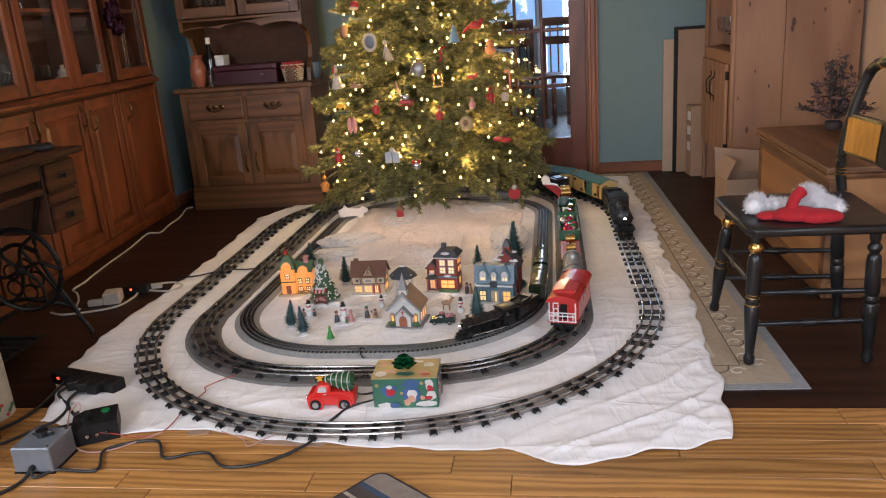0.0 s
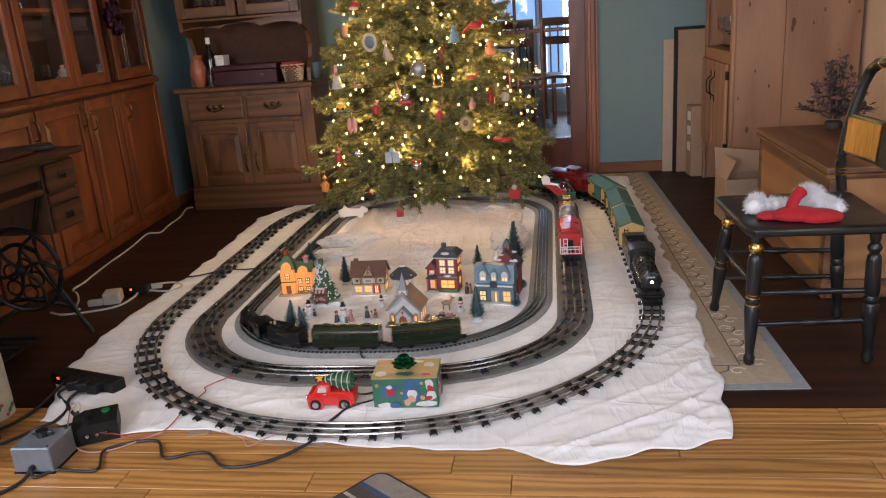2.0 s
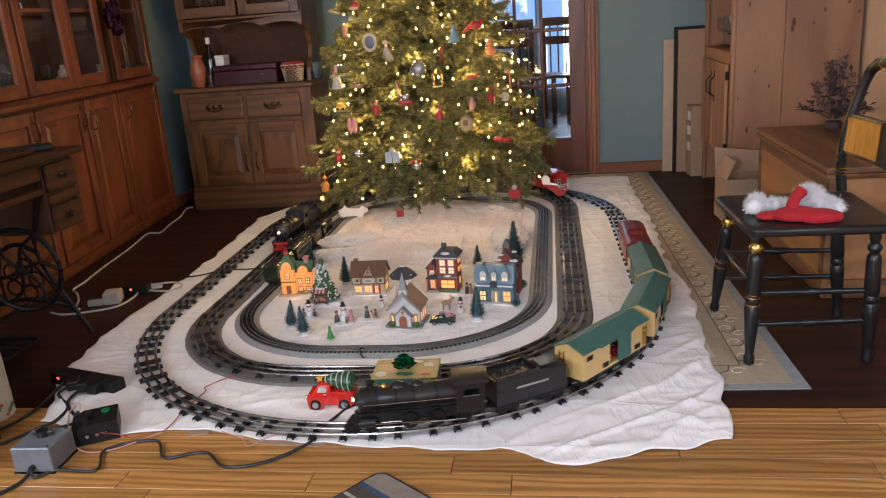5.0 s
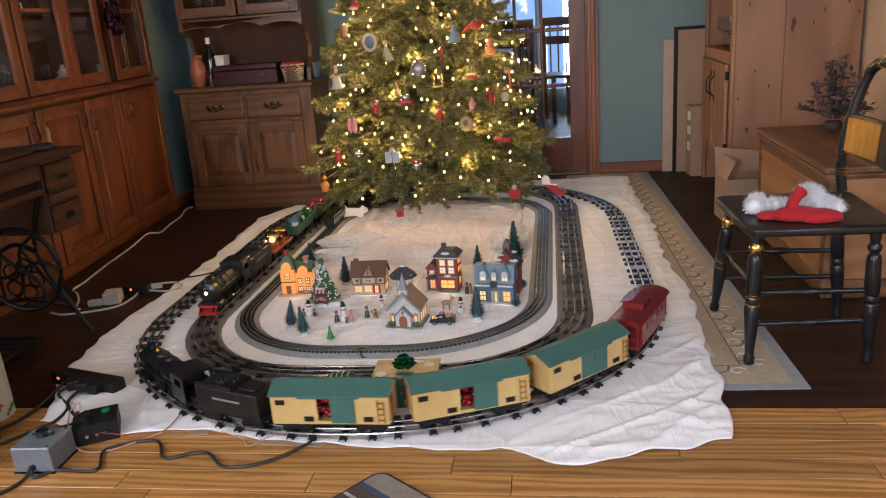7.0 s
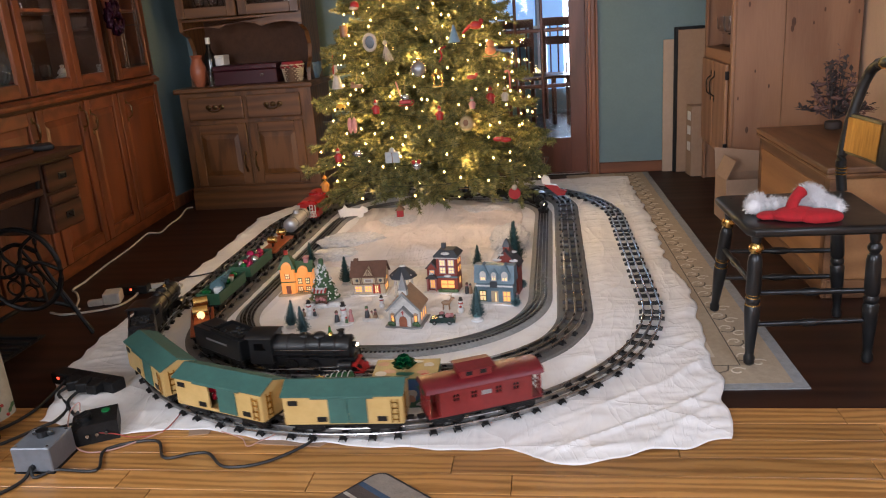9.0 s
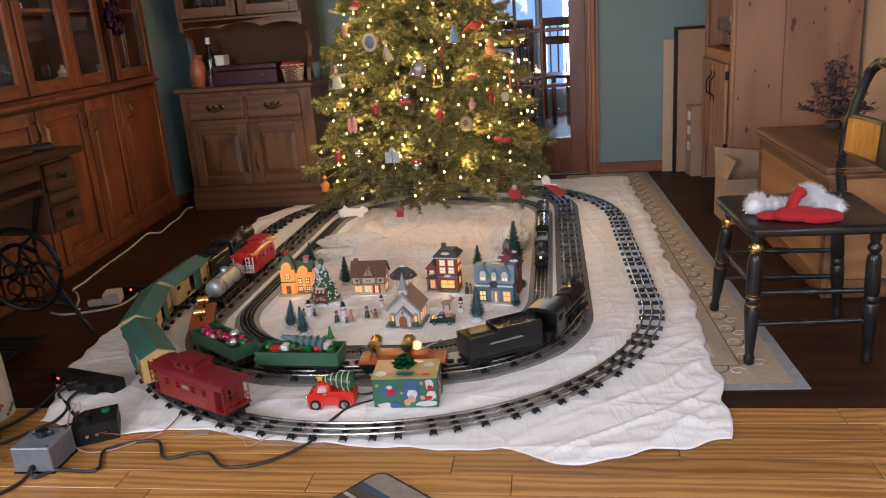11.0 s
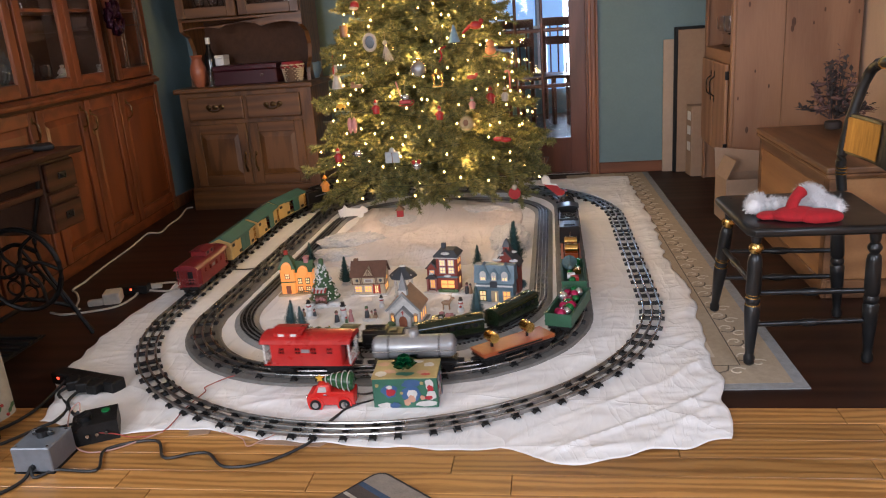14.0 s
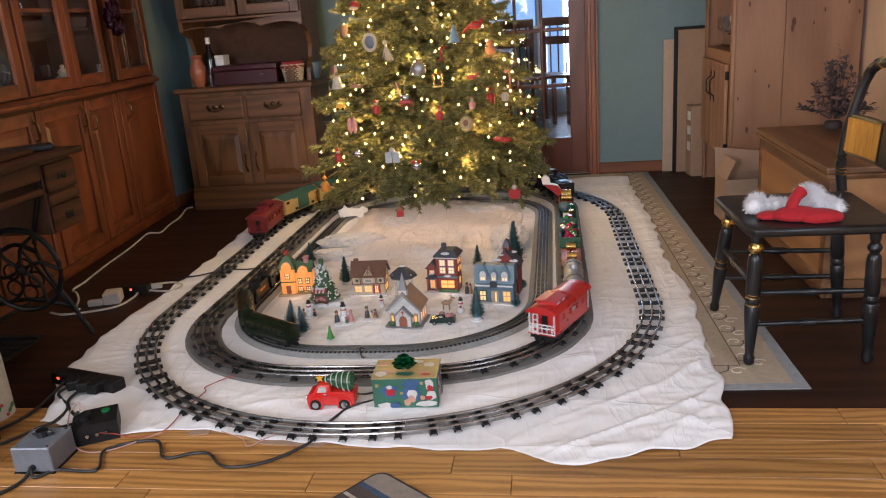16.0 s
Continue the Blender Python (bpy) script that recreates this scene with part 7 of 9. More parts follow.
ornament("book_ornament", (-0.118, 0.115, 0.455), "pale blue grey open book ornament", [("book", bko, omat("pale blue", (0.42, 0.45, 0.46), 0.35), 0.05), ("spine", box(B(), -0.002, -0.0095, -0.032, 0.002, -0.008, 0.028), BRWN)])
ornament("snowflake_ball", (0.0, 0.098, 0.42), "silver snowy bunch ornament", [("ball", ball(B(), (0, 0, -0.01), 0.026), SILO, 0.02), ("berry", ball(ball(B(), (0.014, -0.012, 0.014), 0.012), (-0.014, -0.012, 0.012), 0.012), REDO)])
ornament("santa_ornament", (-0.42, 0.243, 0.453), "red and white figure ornament", figure(REDO, PALE, 0.075))
ornament("gold_figure_ornament", (-0.522, 0.30, 0.30), "golden orange figure ornament", figure(omat("amber", (0.6, 0.22, 0.03), 0.3), GOLDO, 0.085))
bd_ = ball(B(), (0, 0, 0), 0.028, (1.3, 0.7, 0.8))
ball(bd_, (0.03, 0, 0.02), 0.014)
cyl(bd_, (-0.03, 0, 0), (-0.075, 0, -0.04), 0.012, 0.005)
ornament("cardinal_ornament", (0.295, 0.343, 1.03), "bright red cardinal bird ornament", [("bird", bd_, REDO, 0.02)])
ornament("blue_bell_ornament", (0.196, 0.272, 1.0), "pale blue bell-shaped ornament", [("bell", bell_shape(0.034, 0.09), BLUEO, 0.05), ("clapper", ball(B(), (0, 0, -0.05), 0.008), SILO)])
gb_ = ball(B(), (0, 0, 0.016), 0.022)
ball(gb_, (0, 0, -0.02), 0.026, (1.2, 0.7, 0.9))
ornament("gingerbread_ornament", (0.358, 0.362, 0.925), "orange gingerbread figure ornament on a sled", [("figure", gb_, omat("ginger", (0.5, 0.19, 0.07), 0.5), 0.03), ("runner", tube(B(), [(-0.04, -0.01, -0.05), (0.03, -0.01, -0.05), (0.045, -0.01, -0.035)], 0.003), BRWN)])
ornament("red_coat_ornament", (0.351, 0.296, 0.70), "small figure ornament in a red coat", figure(REDO, BRWN, 0.085))
cn = tube(B(), smooth_line([(0, 0, -0.055), (0, 0, 0.03), (-0.012, 0, 0.05), (-0.026, 0, 0.042)], 5), 0.0055, 8)
ornament("candy_cane", (0.442, 0.41, 0.76), "red and white candy cane ornament", [("cane", cn, omat("peppermint", (0.6, 0.2, 0.16), 0.3), 0.04)])
ornament("painted_ball_ornament", (0.239, 0.193, 0.585), "cream ball ornament with painted dark palm leaves", [("ball", ball(B(), (0, 0, 0), 0.040, (1, 1, 1), 20, 14), omat("cream", (0.45, 0.36, 0.20), 0.25), 0.04), ("painting", ball(B(), (0.0, -0.012, 0.004), 0.031, (0.8, 1, 0.9)), BRWN)])
ornament("elf_ornament", (0.117, 0.162, 0.645), "little red elf ornament", figure(REDO, PINKO, 0.07))
ornament("dancer_ornament", (0.268, 0.229, 0.677), "small pink dancer ornament", figure(PINKO, PALE, 0.06))
ornament("poinsettia_ornament", (0.40, 0.276, 0.485), "red fabric flower ornament", [("petals", ball(ball(ball(B(), (0.02, 0, 0), 0.02, (1.6, 0.4, 0.7)), (-0.02, 0, 0.006), 0.02, (1.6, 0.4, 0.7)), (0, -0.004, 0.01), 0.012), REDO, 0.02)])
ornament("red_cap_ornament", (-0.285, 0.338, 1.16), "red and white round ornament", [("ball", ball(B(), (0, 0, 0), 0.026), REDO, 0.03), ("brim", ball(B(), (-0.004, -0.006, -0.012), 0.024, (1.1, 1, 0.5)), PALE)])
ornament("wooden_ornament", (-0.357, 0.36, 1.05), "brown wooden drum ornament", [("drum", cyl(B(), (0, 0, -0.035), (0, 0, 0.025), 0.022, n=14), BRWN, 0.03)])
ornament("toy_train_ornament", (-0.288, 0.243, 0.79), "small brown toy train ornament", [("train", box(box(B(), -0.034, -0.01, -0.012, 0.03, 0.01, 0.006, 0.002), -0.034, -0.009, 0.006, -0.014, 0.009, 0.02, 0.002), BRWN, 0.02)])
ornament("ribbon_ornament", (0.133, 0.225, 0.92), "curled red ribbon ornament", [("ribbon", tube(B(), smooth_line([(0.03, 0, 0.03), (0.0, -0.006, 0.015), (0.006, 0, -0.02), (-0.01, -0.004, -0.05)], 6), 0.005, 6), REDO, 0.02)])
ornament("red_animal_ornament", (0.27, 0.262, 0.795), "small red animal ornament", [("body", ball(ball(B(), (0, 0, 0), 0.016, (1.8, 0.8, 0.8)), (0.026, 0, 0.012), 0.010), omat("coral", (0.5, 0.08, 0.06), 0.4), 0.02)])
ornament("bottle_ornament", (-0.302, 0.173, 0.47), "clear glass lantern ornament", [("glass", ball(B(), (0, 0, 0), 0.022, (1.4, 1, 0.8)), SILO, 0.02)])
ornament("angel_ornament", (0.418, 0.355, 0.695), "small cream angel ornament", figure(PALE, GOLDO, 0.07))
ornament("santa_disc_ornament", (0.45, 0.245, 0.235), "round red disc ornament with a white top", [("disc", cyl(B(), (0, -0.006, -0.012), (0, 0.006, -0.012), 0.034, n=22), REDO, 0.03), ("face", ball(B(), (0, -0.004, 0.022), 0.016), PALE)])
ornament("red_bell_ornament", (-0.093, 0.06, 0.20), "brown and red birdhouse ornament", [("house", box(B(), -0.018, -0.012, -0.03, 0.018, 0.012, 0.01, 0.002), REDO, 0.02), ("roof", prism(B(), [(-0.026, 0.008), (0, 0.036), (0.026, 0.008)], "y", -0.016, 0.016), BRWN)])
sg = thing("sleigh_decoration", pose(0.63, 0.70, 0.155, 0, 0, 0), "red and white wooden sleigh decoration hanging low", "ornament", "ornaments on the tree")
part("sleigh", prism(B(), [(-0.045, 0.01), (0.03, -0.055), (0.068, -0.055), (0.082, -0.03), (0.05, -0.025), (0.03, 0.0), (0.0, 0.005)], "y", -0.014, 0.014), REDO, sg)
part("white_trim", prism(B(), [(-0.05, 0.014), (-0.055, 0.045), (-0.035, 0.06), (-0.012, 0.045), (-0.006, 0.012), (0.03, 0.004), (0.046, -0.02), (0.028, -0.006), (-0.002, 0.0), (-0.045, 0.006)], "y", -0.012, 0.016), WHITE, sg, "white trim")
part("hanging_loop", cyl(B(), (-0.03, 0, 0.055), (-0.035, 0.0, 0.16), 0.0008, n=5), omat("cord", (0.5, 0.4, 0.2)), sg)
rd = thing("reindeer_cutout", pose(-0.50, 0.70, 0.012, 0, 0, 10), "white felt snow animal cutout at the tree's foot", "decoration")
part("cutout", prism(B(), [(-0.075, 0.0), (-0.055, 0.0), (-0.05, 0.012), (0.02, 0.012), (0.03, 0.0), (0.055, 0.0), (0.06, 0.025), (0.085, 0.03), (0.085, 0.05), (0.055, 0.07), (0.04, 0.055), (-0.03, 0.062), (-0.045, 0.08), (-0.06, 0.06), (-0.085, 0.05), (-0.08, 0.03)], "y", -0.005, 0.005), WHITE, rd)


# ---- cream cloth bunched round the tree's foot ----
bm = B()
gg = []
NX, NY = 90, 105
for j in range(NY + 1):
    row = []
    for i in range(NX + 1):
        u, v = i / NX, j / NY
        x, y = -0.47 + 0.93 * u, -0.20 + 1.13 * v
        x += 0.03 * noise.noise((y * 4, 1.1, 0.2)) * (1 - abs(2 * u - 1) * 0.2)
        y += 0.05 * noise.noise((x * 3.5, 6.1, 0.7)) * (1 - v)
        e = min(1.0, 9 * min(u, 1 - u, v, 1 - v))
        rr0 = math.hypot(x - TX, y - TY)
        h = 0.012 + 0.055 * math.exp(-(rr0 / 0.2) ** 2) + 0.016 * max(0.0, 1 - abs(noise.noise((x * 3.4, y * 2.2, 3.3))) * 3.4) + 0.008 * (1 + noise.noise((x * 11, y * 7, 1.2))) + 0.004 * noise.noise((x * 30, y * 26, 5.0))
        rough_ = 0.5 + 0.5 * noise.noise((x * 2.2 + 4, y * 2.2, 9.0))
        h += 0.014 * max(0, rough_ - 0.45) * (1 + noise.noise((x * 26, y * 24, 2.2)))
        row.append(bm.verts.new((x, y, 0.008 + h * e)))
    gg.append(row)
for j in range(NY):
    for i in range(NX):
        bm.faces.new((gg[j][i], gg[j][i + 1], gg[j + 1][i + 1], gg[j + 1][i]))
skirt = part("tree_skirt", bm, TULLE, None, "", True)
skirt.modifiers.new("thickness", "SOLIDIFY").thickness = 0.001
tagged(skirt, "cream cloth bunched loosely round the tree stand", "tree skirt")


def crumple(at, sx, sy, h, seed):
    """A low heap of crumpled white netting."""
    r = random.Random(seed)
    c = B()
    bmesh.ops.create_icosphere(c, subdivisions=5, radius=1.0)
    for v in c.verts:
        p = v.co.copy()
        n = 1 + 0.22 * noise.noise(p * 2.5 + Vector((seed, 0, 0))) + 0.20 * abs(noise.noise(p * 6 + Vector((0, seed, 0)))) + 0.10 * noise.noise(p * 16)
        v.co = Vector((p.x * sx * n, p.y * sy * n, max(-0.02, p.z * h * n)))
    o = part("snow_netting", c, NET, None, "", True)
    o.location = at
    return tagged(o, "crumpled heap of white snow netting", "netting", "snow netting heaps")


NET = mat("white_netting", (0.72, 0.70, 0.68), (0.5, 0.48, 0.46), 0.8, 0, 400, 0.9, sheen=0.4)
crumple((-0.37, 0.16, 0.030), 0.16, 0.10, 0.035, 1)
crumple((-0.20, 0.50, 0.035), 0.10, 0.09, 0.03, 2)
crumple((0.42, 0.12, 0.030), 0.085, 0.22, 0.04, 3)
crumple((0.22, 0.66, 0.035), 0.16, 0.07, 0.035, 4)
crumple((-0.40, -0.06, 0.026), 0.11, 0.07, 0.028, 5)


# ---- the lit village ----
def join_mesh(name, pieces, at, label, category, group="", rz=0.0):
    """One plain figure made of several coloured pieces in one mesh."""
    vs, fs, mi, mats = [], [], [], []
    for bm_, m in pieces:
        if m not in mats:
            mats.append(m)
        k = len(vs)
        bm_.verts.index_update()
        vs += [tuple(v.co) for v in bm_.verts]
        for f in bm_.faces:
            fs.append(tuple(k + v.index for v in f.verts))
            mi.append(mats.index(m))
        bm_.free()
    me = bpy.data.meshes.new(name)
    me.from_pydata(vs, [], fs)
    for m in mats:
        me.materials.append(m)
    me.polygons.foreach_set("material_index", mi)
    me.polygons.foreach_set("use_smooth", [True] * len(fs))
    me.set_sharp_from_angle(angle=radians(40))
    ob = new(name, me)
    ob.matrix_world = pose(*at, 0, 0, rz)
    return tagged(ob, label, category, group)


def cmat(name, c, rough=0.45):
    return mat("ceramic_" + name, c, tuple(x * 0.7 for x in c), rough, 0, 90, 0.25)


C_WHITE, C_GREY, C_BRICK = cmat("white", (0.62, 0.60, 0.57)), cmat("grey", (0.25, 0.25, 0.25)), cmat("brick_red", (0.26, 0.05, 0.035))
C_BLUE, C_CREAM, C_BROWN = cmat("slate_blue", (0.13, 0.20, 0.25)), cmat("cream", (0.52, 0.42, 0.28)), cmat("brown", (0.14, 0.065, 0.04))
C_DARK, C_TAN, C_GREEN = cmat("dark_slate", (0.055, 0.06, 0.07)), cmat("tan", (0.36, 0.23, 0.14)), cmat("moss_green", (0.06, 0.12, 0.05))
C_SNOW, C_RED, C_BLACK = cmat("snow", (0.78, 0.78, 0.78)), cmat("red", (0.40, 0.04, 0.03)), cmat("black", (0.02, 0.02, 0.02))
C_PINK, C_DOOR = cmat("pink", (0.5, 0.22, 0.22)), cmat("door_brown", (0.30, 0.10, 0.05))
GLOWALL = mat("glowing_orange_porcelain", (0.60, 0.25, 0.07), (0.5, 0.18, 0.04), 0.4, 0, 60, 0.2, emit=(1.0, 0.33, 0.06), strength=0.7)
WIN = lit("village_window_glow", (1.0, 0.42, 0.10), 1.25)
WIN_W = lit("village_window_pale", (1.0, 0.66, 0.30), 1.0)


def window(parent, x, y, z, w, h, m=None, frame_m=None, mull=True, arch=False):
    wn_ = part("window", box(B(), x - w / 2, y - 0.0012, z, x + w / 2, y, z + h), m or WIN, parent, "glowing yellow window")
    f = B()
    t = 0.0024
    for x0, x1, z0, z1 in ((x - w / 2 - t, x - w / 2 + 0.0004, z - t, z + h + t), (x + w / 2 - 0.0004, x + w / 2 + t, z - t, z + h + t), (x - w / 2, x + w / 2, z - t, z), (x - w / 2, x + w / 2, z + h, z + h + t)):
        box(f, x0, y - 0.0028, z0, x1, y, z1)
    if mull:
        box(f, x - 0.0011, y - 0.0022, z, x + 0.0011, y - 0.0013, z + h)
        box(f, x - w / 2, y - 0.0022, z + h * 0.5 - 0.0011, x + w / 2, y - 0.0013, z + h * 0.5 + 0.0011)
    if arch:
        lathe(f, [(w * 0.62, 0), (w * 0.62, 0.0025), (w * 0.4, 0.0025)], 14, Matrix.Translation((x, y, z + h)) @ Euler((radians(90), 0, 0)).to_matrix().to_4x4())
    part("window_frame", f, frame_m or C_BROWN, wn_)


def side_windows(parent, x, ys, z, w, h, m=None):
    for y in ys:
        part("window", box(B(), x, y - w / 2, z, x + 0.0012, y + w / 2, z + h), m or WIN, parent, "glowing yellow window")


def gable(parent, x0, x1, y0, y1, z0, z1, ridge, along, m, over=0.005, name="roof", thick=0.004):
    """A pitched roof over a block, with its ridge along x or y."""
    if along == "x":
        c = (y0 + y1) / 2
        pr = [(y0 - over, z1 - 0.002), (c, ridge), (y1 + over, z1 - 0.002), (y1 + over, z1 - 0.002 + thick), (c, ridge + thick * 1.4), (y0 - over, z1 - 0.002 + thick)]
        part("gable_wall", prism(B(), [(y0, z1 - 0.0005), (c, ridge - 0.001), (y1, z1 - 0.0005)], "x", x0 + 0.0005, x1 - 0.0005), parent.children[0].data.materials[0], parent)
        return part(name, prism(B(), pr, "x", x0 - over, x1 + over), m, parent)
    c = (x0 + x1) / 2
    pr = [(x0 - over, z1 - 0.002), (c, ridge), (x1 + over, z1 - 0.002), (x1 + over, z1 - 0.002 + thick), (c, ridge + thick * 1.4), (x0 - over, z1 - 0.002 + thick)]
    part("gable_wall", prism(B(), [(x0, z1 - 0.0005), (c, ridge - 0.001), (x1, z1 - 0.0005)], "y", y0 + 0.0005, y1 - 0.0005), parent.children[0].data.materials[0], parent)
    return part(name, prism(B(), pr, "y", y0 - over, y1 + over), m, parent)


def snow_blobs(parent, spots):
    for x, y, z, s in spots:
        b = B()
        ball(b, (x, y, z), s, (1.4, 1.0, 0.45), 10, 6)
        part("snow_patch", b, C_SNOW, parent, "", True)


VZ = 0.0085
VG = "lit ceramic village"
# orange glowing house with a turret
h1 = thing("village_house", pose(-0.435, -0.545, VZ, 0, 0, 4), "glowing orange porcelain house with a turret", "village house", VG)
part("turret_wall", box(B(), -0.066, 0.0, 0, -0.004, 0.06, 0.098, 0.004), GLOWALL, h1)
part("wing_wall", box(B(), -0.004, 0.012, 0, 0.066, 0.062, 0.082, 0.004), GLOWALL, h1)
part("turret_roof", lathe(B(), [(0.050, 0.096), (0.050, 0.102), (0.036, 0.118), (0.016, 0.140), (0.005, 0.146), (0.003, 0.152)], 4, Matrix.Translation((-0.035, 0.03, 0)) @ Euler((0, 0, radians(45))).to_matrix().to_4x4()), C_GREEN, h1, "mossy turret roof")
gable(h1, -0.004, 0.066, 0.012, 0.062, 0, 0.082, 0.112, "x", C_GREEN)
for x, y, z in ((-0.035, -0.003, 0.10), (0.030, 0.008, 0.082)):
    part("dormer", lathe(B(), [(0.022, 0), (0.022, 0.010), (0.016, 0.012)], 18, Matrix.Translation((x, y + 0.008, z)) @ Euler((radians(90), 0, 0)).to_matrix().to_4x4()), GLOWALL, h1, "rounded dormer")
part("chimney", box(box(B(), 0.032, 0.030, 0.09, 0.052, 0.05, 0.130, 0.002), 0.029, 0.027, 0.126, 0.055, 0.053, 0.133, 0.002), C_PINK, h1)
part("chimney", cyl(B(), (-0.038, 0.03, 0.145), (-0.038, 0.03, 0.160), 0.009), C_RED, h1, "red chimney pot")
part("band", box(B(), -0.069, -0.003, 0.046, -0.002, 0.0, 0.050, 0.001), C_GREEN, h1, "green band")
window(h1, -0.035, -0.0002, 0.062, 0.016, 0.018, WIN_W, C_DOOR)
part("door", box(B(), -0.045, -0.003, 0.004, -0.025, 0.0, 0.034, 0.002), C_DOOR, h1, "arched front door")
for x in (0.013, 0.046):
    window(h1, x, 0.0118, 0.038, 0.014, 0.018, WIN_W, C_GREEN)
    window(h1, x, 0.0118, 0.010, 0.016, 0.014, WIN_W, C_DOOR)
fe_ = B()
for k in range(9):
    cyl(fe_, (0.002 + 0.0085 * k, 0.004, 0), (0.002 + 0.0085 * k, 0.004, 0.012 + 0.003 * (k % 2)), 0.0011, n=5)
tube(fe_, smooth_line([(0.0, 0.004, 0.014), (0.017, 0.004, 0.007), (0.035, 0.004, 0.014), (0.052, 0.004, 0.007), (0.07, 0.004, 0.014)], 4), 0.0011, 5)
part("fence", fe_, C_GREEN, h1, "little green fence")
part("base", prism(B(), [(-0.078, -0.018), (0.075, -0.012), (0.08, 0.065), (-0.075, 0.068)], "z", -0.002, 0.0035), C_CREAM, h1, "cream snow base")
glow("house_glow", (-0.435, -0.60, 0.05), 0.06, (1.0, 0.5, 0.15), 0.02)

# timbered brown shop
h2 = thing("village_house", pose(-0.118, -0.565, VZ), "half-timbered brown ceramic shop with lit windows", "village house", VG)
part("wall", box(B(), -0.066, 0.0, 0, 0.062, 0.075, 0.044, 0.002), C_CREAM, h2, "stone lower wall")
part("upper_wall", box(B(), -0.068, -0.006, 0.044, 0.064, 0.078, 0.074, 0.002), C_CREAM, h2, "plaster upper wall")
gable(h2, -0.068, 0.064, -0.006, 0.078, 0, 0.074, 0.122, "x", C_BROWN, 0.007)
part("front_gable", prism(B(), [(-0.026, 0.070), (0.026, 0.070), (0.0, 0.112)], "y", -0.010, 0.034), C_CREAM, h2, "timbered front gable")
tb = B()
for x in (-0.067, -0.034, -0.027, 0.027, 0.033, 0.063):
    box(tb, x - 0.0016, -0.0085, 0.044, x + 0.0016, -0.0055, 0.074)
for z in (0.045, 0.072):
    box(tb, -0.069, -0.0088, z - 0.0016, 0.065, -0.0058, z + 0.0016)
for s in (-1, 1):
    cyl(tb, (s * 0.027, -0.0108, 0.071), (0, -0.0108, 0.112), 0.0018, n=5)
    cyl(tb, (s * 0.013, -0.0108, 0.072), (s * 0.002, -0.0108, 0.098), 0.0013, n=5)
cyl(tb, (0, -0.0108, 0.072), (0, -0.0108, 0.108), 0.0015, n=5)
part("timber", tb, C_BROWN, h2, "dark brown timbers")
part("sign", box(B(), -0.018, -0.0105, 0.052, 0.018, -0.0088, 0.066, 0.001), C_WHITE, h2, "white shop sign")
for k in range(2):
    part("sign_bar", box(B(), -0.012, -0.0112, 0.0555 + 0.0048 * k, 0.012, -0.0106, 0.0578 + 0.0048 * k), C_BROWN, h2, "writing as plain bar")
for x in (-0.047, 0.047):
    part("round_vent", cyl(B(), (x, -0.0085, 0.059), (x, -0.0062, 0.059), 0.006, n=16), C_DARK, h2, "round dark vent")
for x in (-0.045, -0.006):
    window(h2, x, -0.0002, 0.012, 0.026, 0.022, WIN, C_WHITE)
window(h2, 0.028, -0.0002, 0.008, 0.014, 0.028, WIN_W, C_RED)
for x in (0.016, 0.040):
    part("door_post", box(B(), x - 0.003, -0.003, 0.0, x + 0.003, 0.0, 0.042, 0.001), C_RED, h2, "red door post")
side_windows(h2, 0.0622, (0.018, 0.045), 0.016, 0.014, 0.020)
side_windows(h2, 0.0642, (0.036,), 0.054, 0.012, 0.012)
part("chimney", box(B(), -0.064, 0.03, 0.09, -0.046, 0.048, 0.135, 0.002), C_BROWN, h2)
part("base", prism(B(), [(-0.075, -0.016), (0.07, -0.016), (0.075, 0.08), (-0.072, 0.08)], "z", -0.002, 0.003), C_SNOW, h2)
glow("house_glow", (-0.118, -0.60, 0.03), 0.02, (1.0, 0.6, 0.22), 0.02)

# gazebo
h3 = thing("village_gazebo", pose(0.033, -0.60, VZ), "small gazebo with a dark snow-topped roof", "gazebo", VG)
part("base", lathe(B(), [(0.045, 0), (0.045, 0.008), (0.040, 0.010)], 8), C_WHITE, h3)
for k in range(8):
    a = k * 0.7854 + 0.39
    part("post", cyl(B(), (0.036 * math.cos(a), 0.036 * math.sin(a), 0.01), (0.036 * math.cos(a), 0.036 * math.sin(a), 0.092), 0.0025, n=6), C_WHITE, h3)
part("roof", lathe(B(), [(0.056, 0.088), (0.057, 0.094), (0.040, 0.108), (0.022, 0.122), (0.010, 0.130), (0.002, 0.136)], 8), C_DARK, h3, "dark grey roof")
snow_blobs(h3, [(0, 0, 0.131, 0.011), (0.03, -0.025, 0.10, 0.008), (-0.032, -0.022, 0.10, 0.007)])

# church
h4 = thing("village_church", pose(0.088, -0.905, VZ, 0, 0, -6), "white ceramic church with a steeple and red door", "church", VG)
part("wall", box(B(), -0.052, 0.0, 0, 0.052, 0.115, 0.062, 0.002), C_WHITE, h4, "white church wall")
gable(h4, -0.052, 0.052, 0.0, 0.115, 0, 0.062, 0.124, "y", C_TAN, 0.006)
part("gable_trim", prism(B(), [(-0.062, 0.058), (0, 0.128), (0.062, 0.058), (0.055, 0.056), (0, 0.117), (-0.055, 0.056)], "y", -0.010, 0.002), C_GREY, h4, "grey gable trim")
part("porch_wall", box(B(), -0.026, -0.018, 0, 0.026, 0.0, 0.044, 0.001), C_WHITE, h4, "porch")
part("porch_roof", prism(B(), [(-0.034, 0.040), (0, 0.078), (0.034, 0.040), (0.028, 0.040), (0, 0.070), (-0.028, 0.040)], "y", -0.024, 0.001), C_GREY, h4)
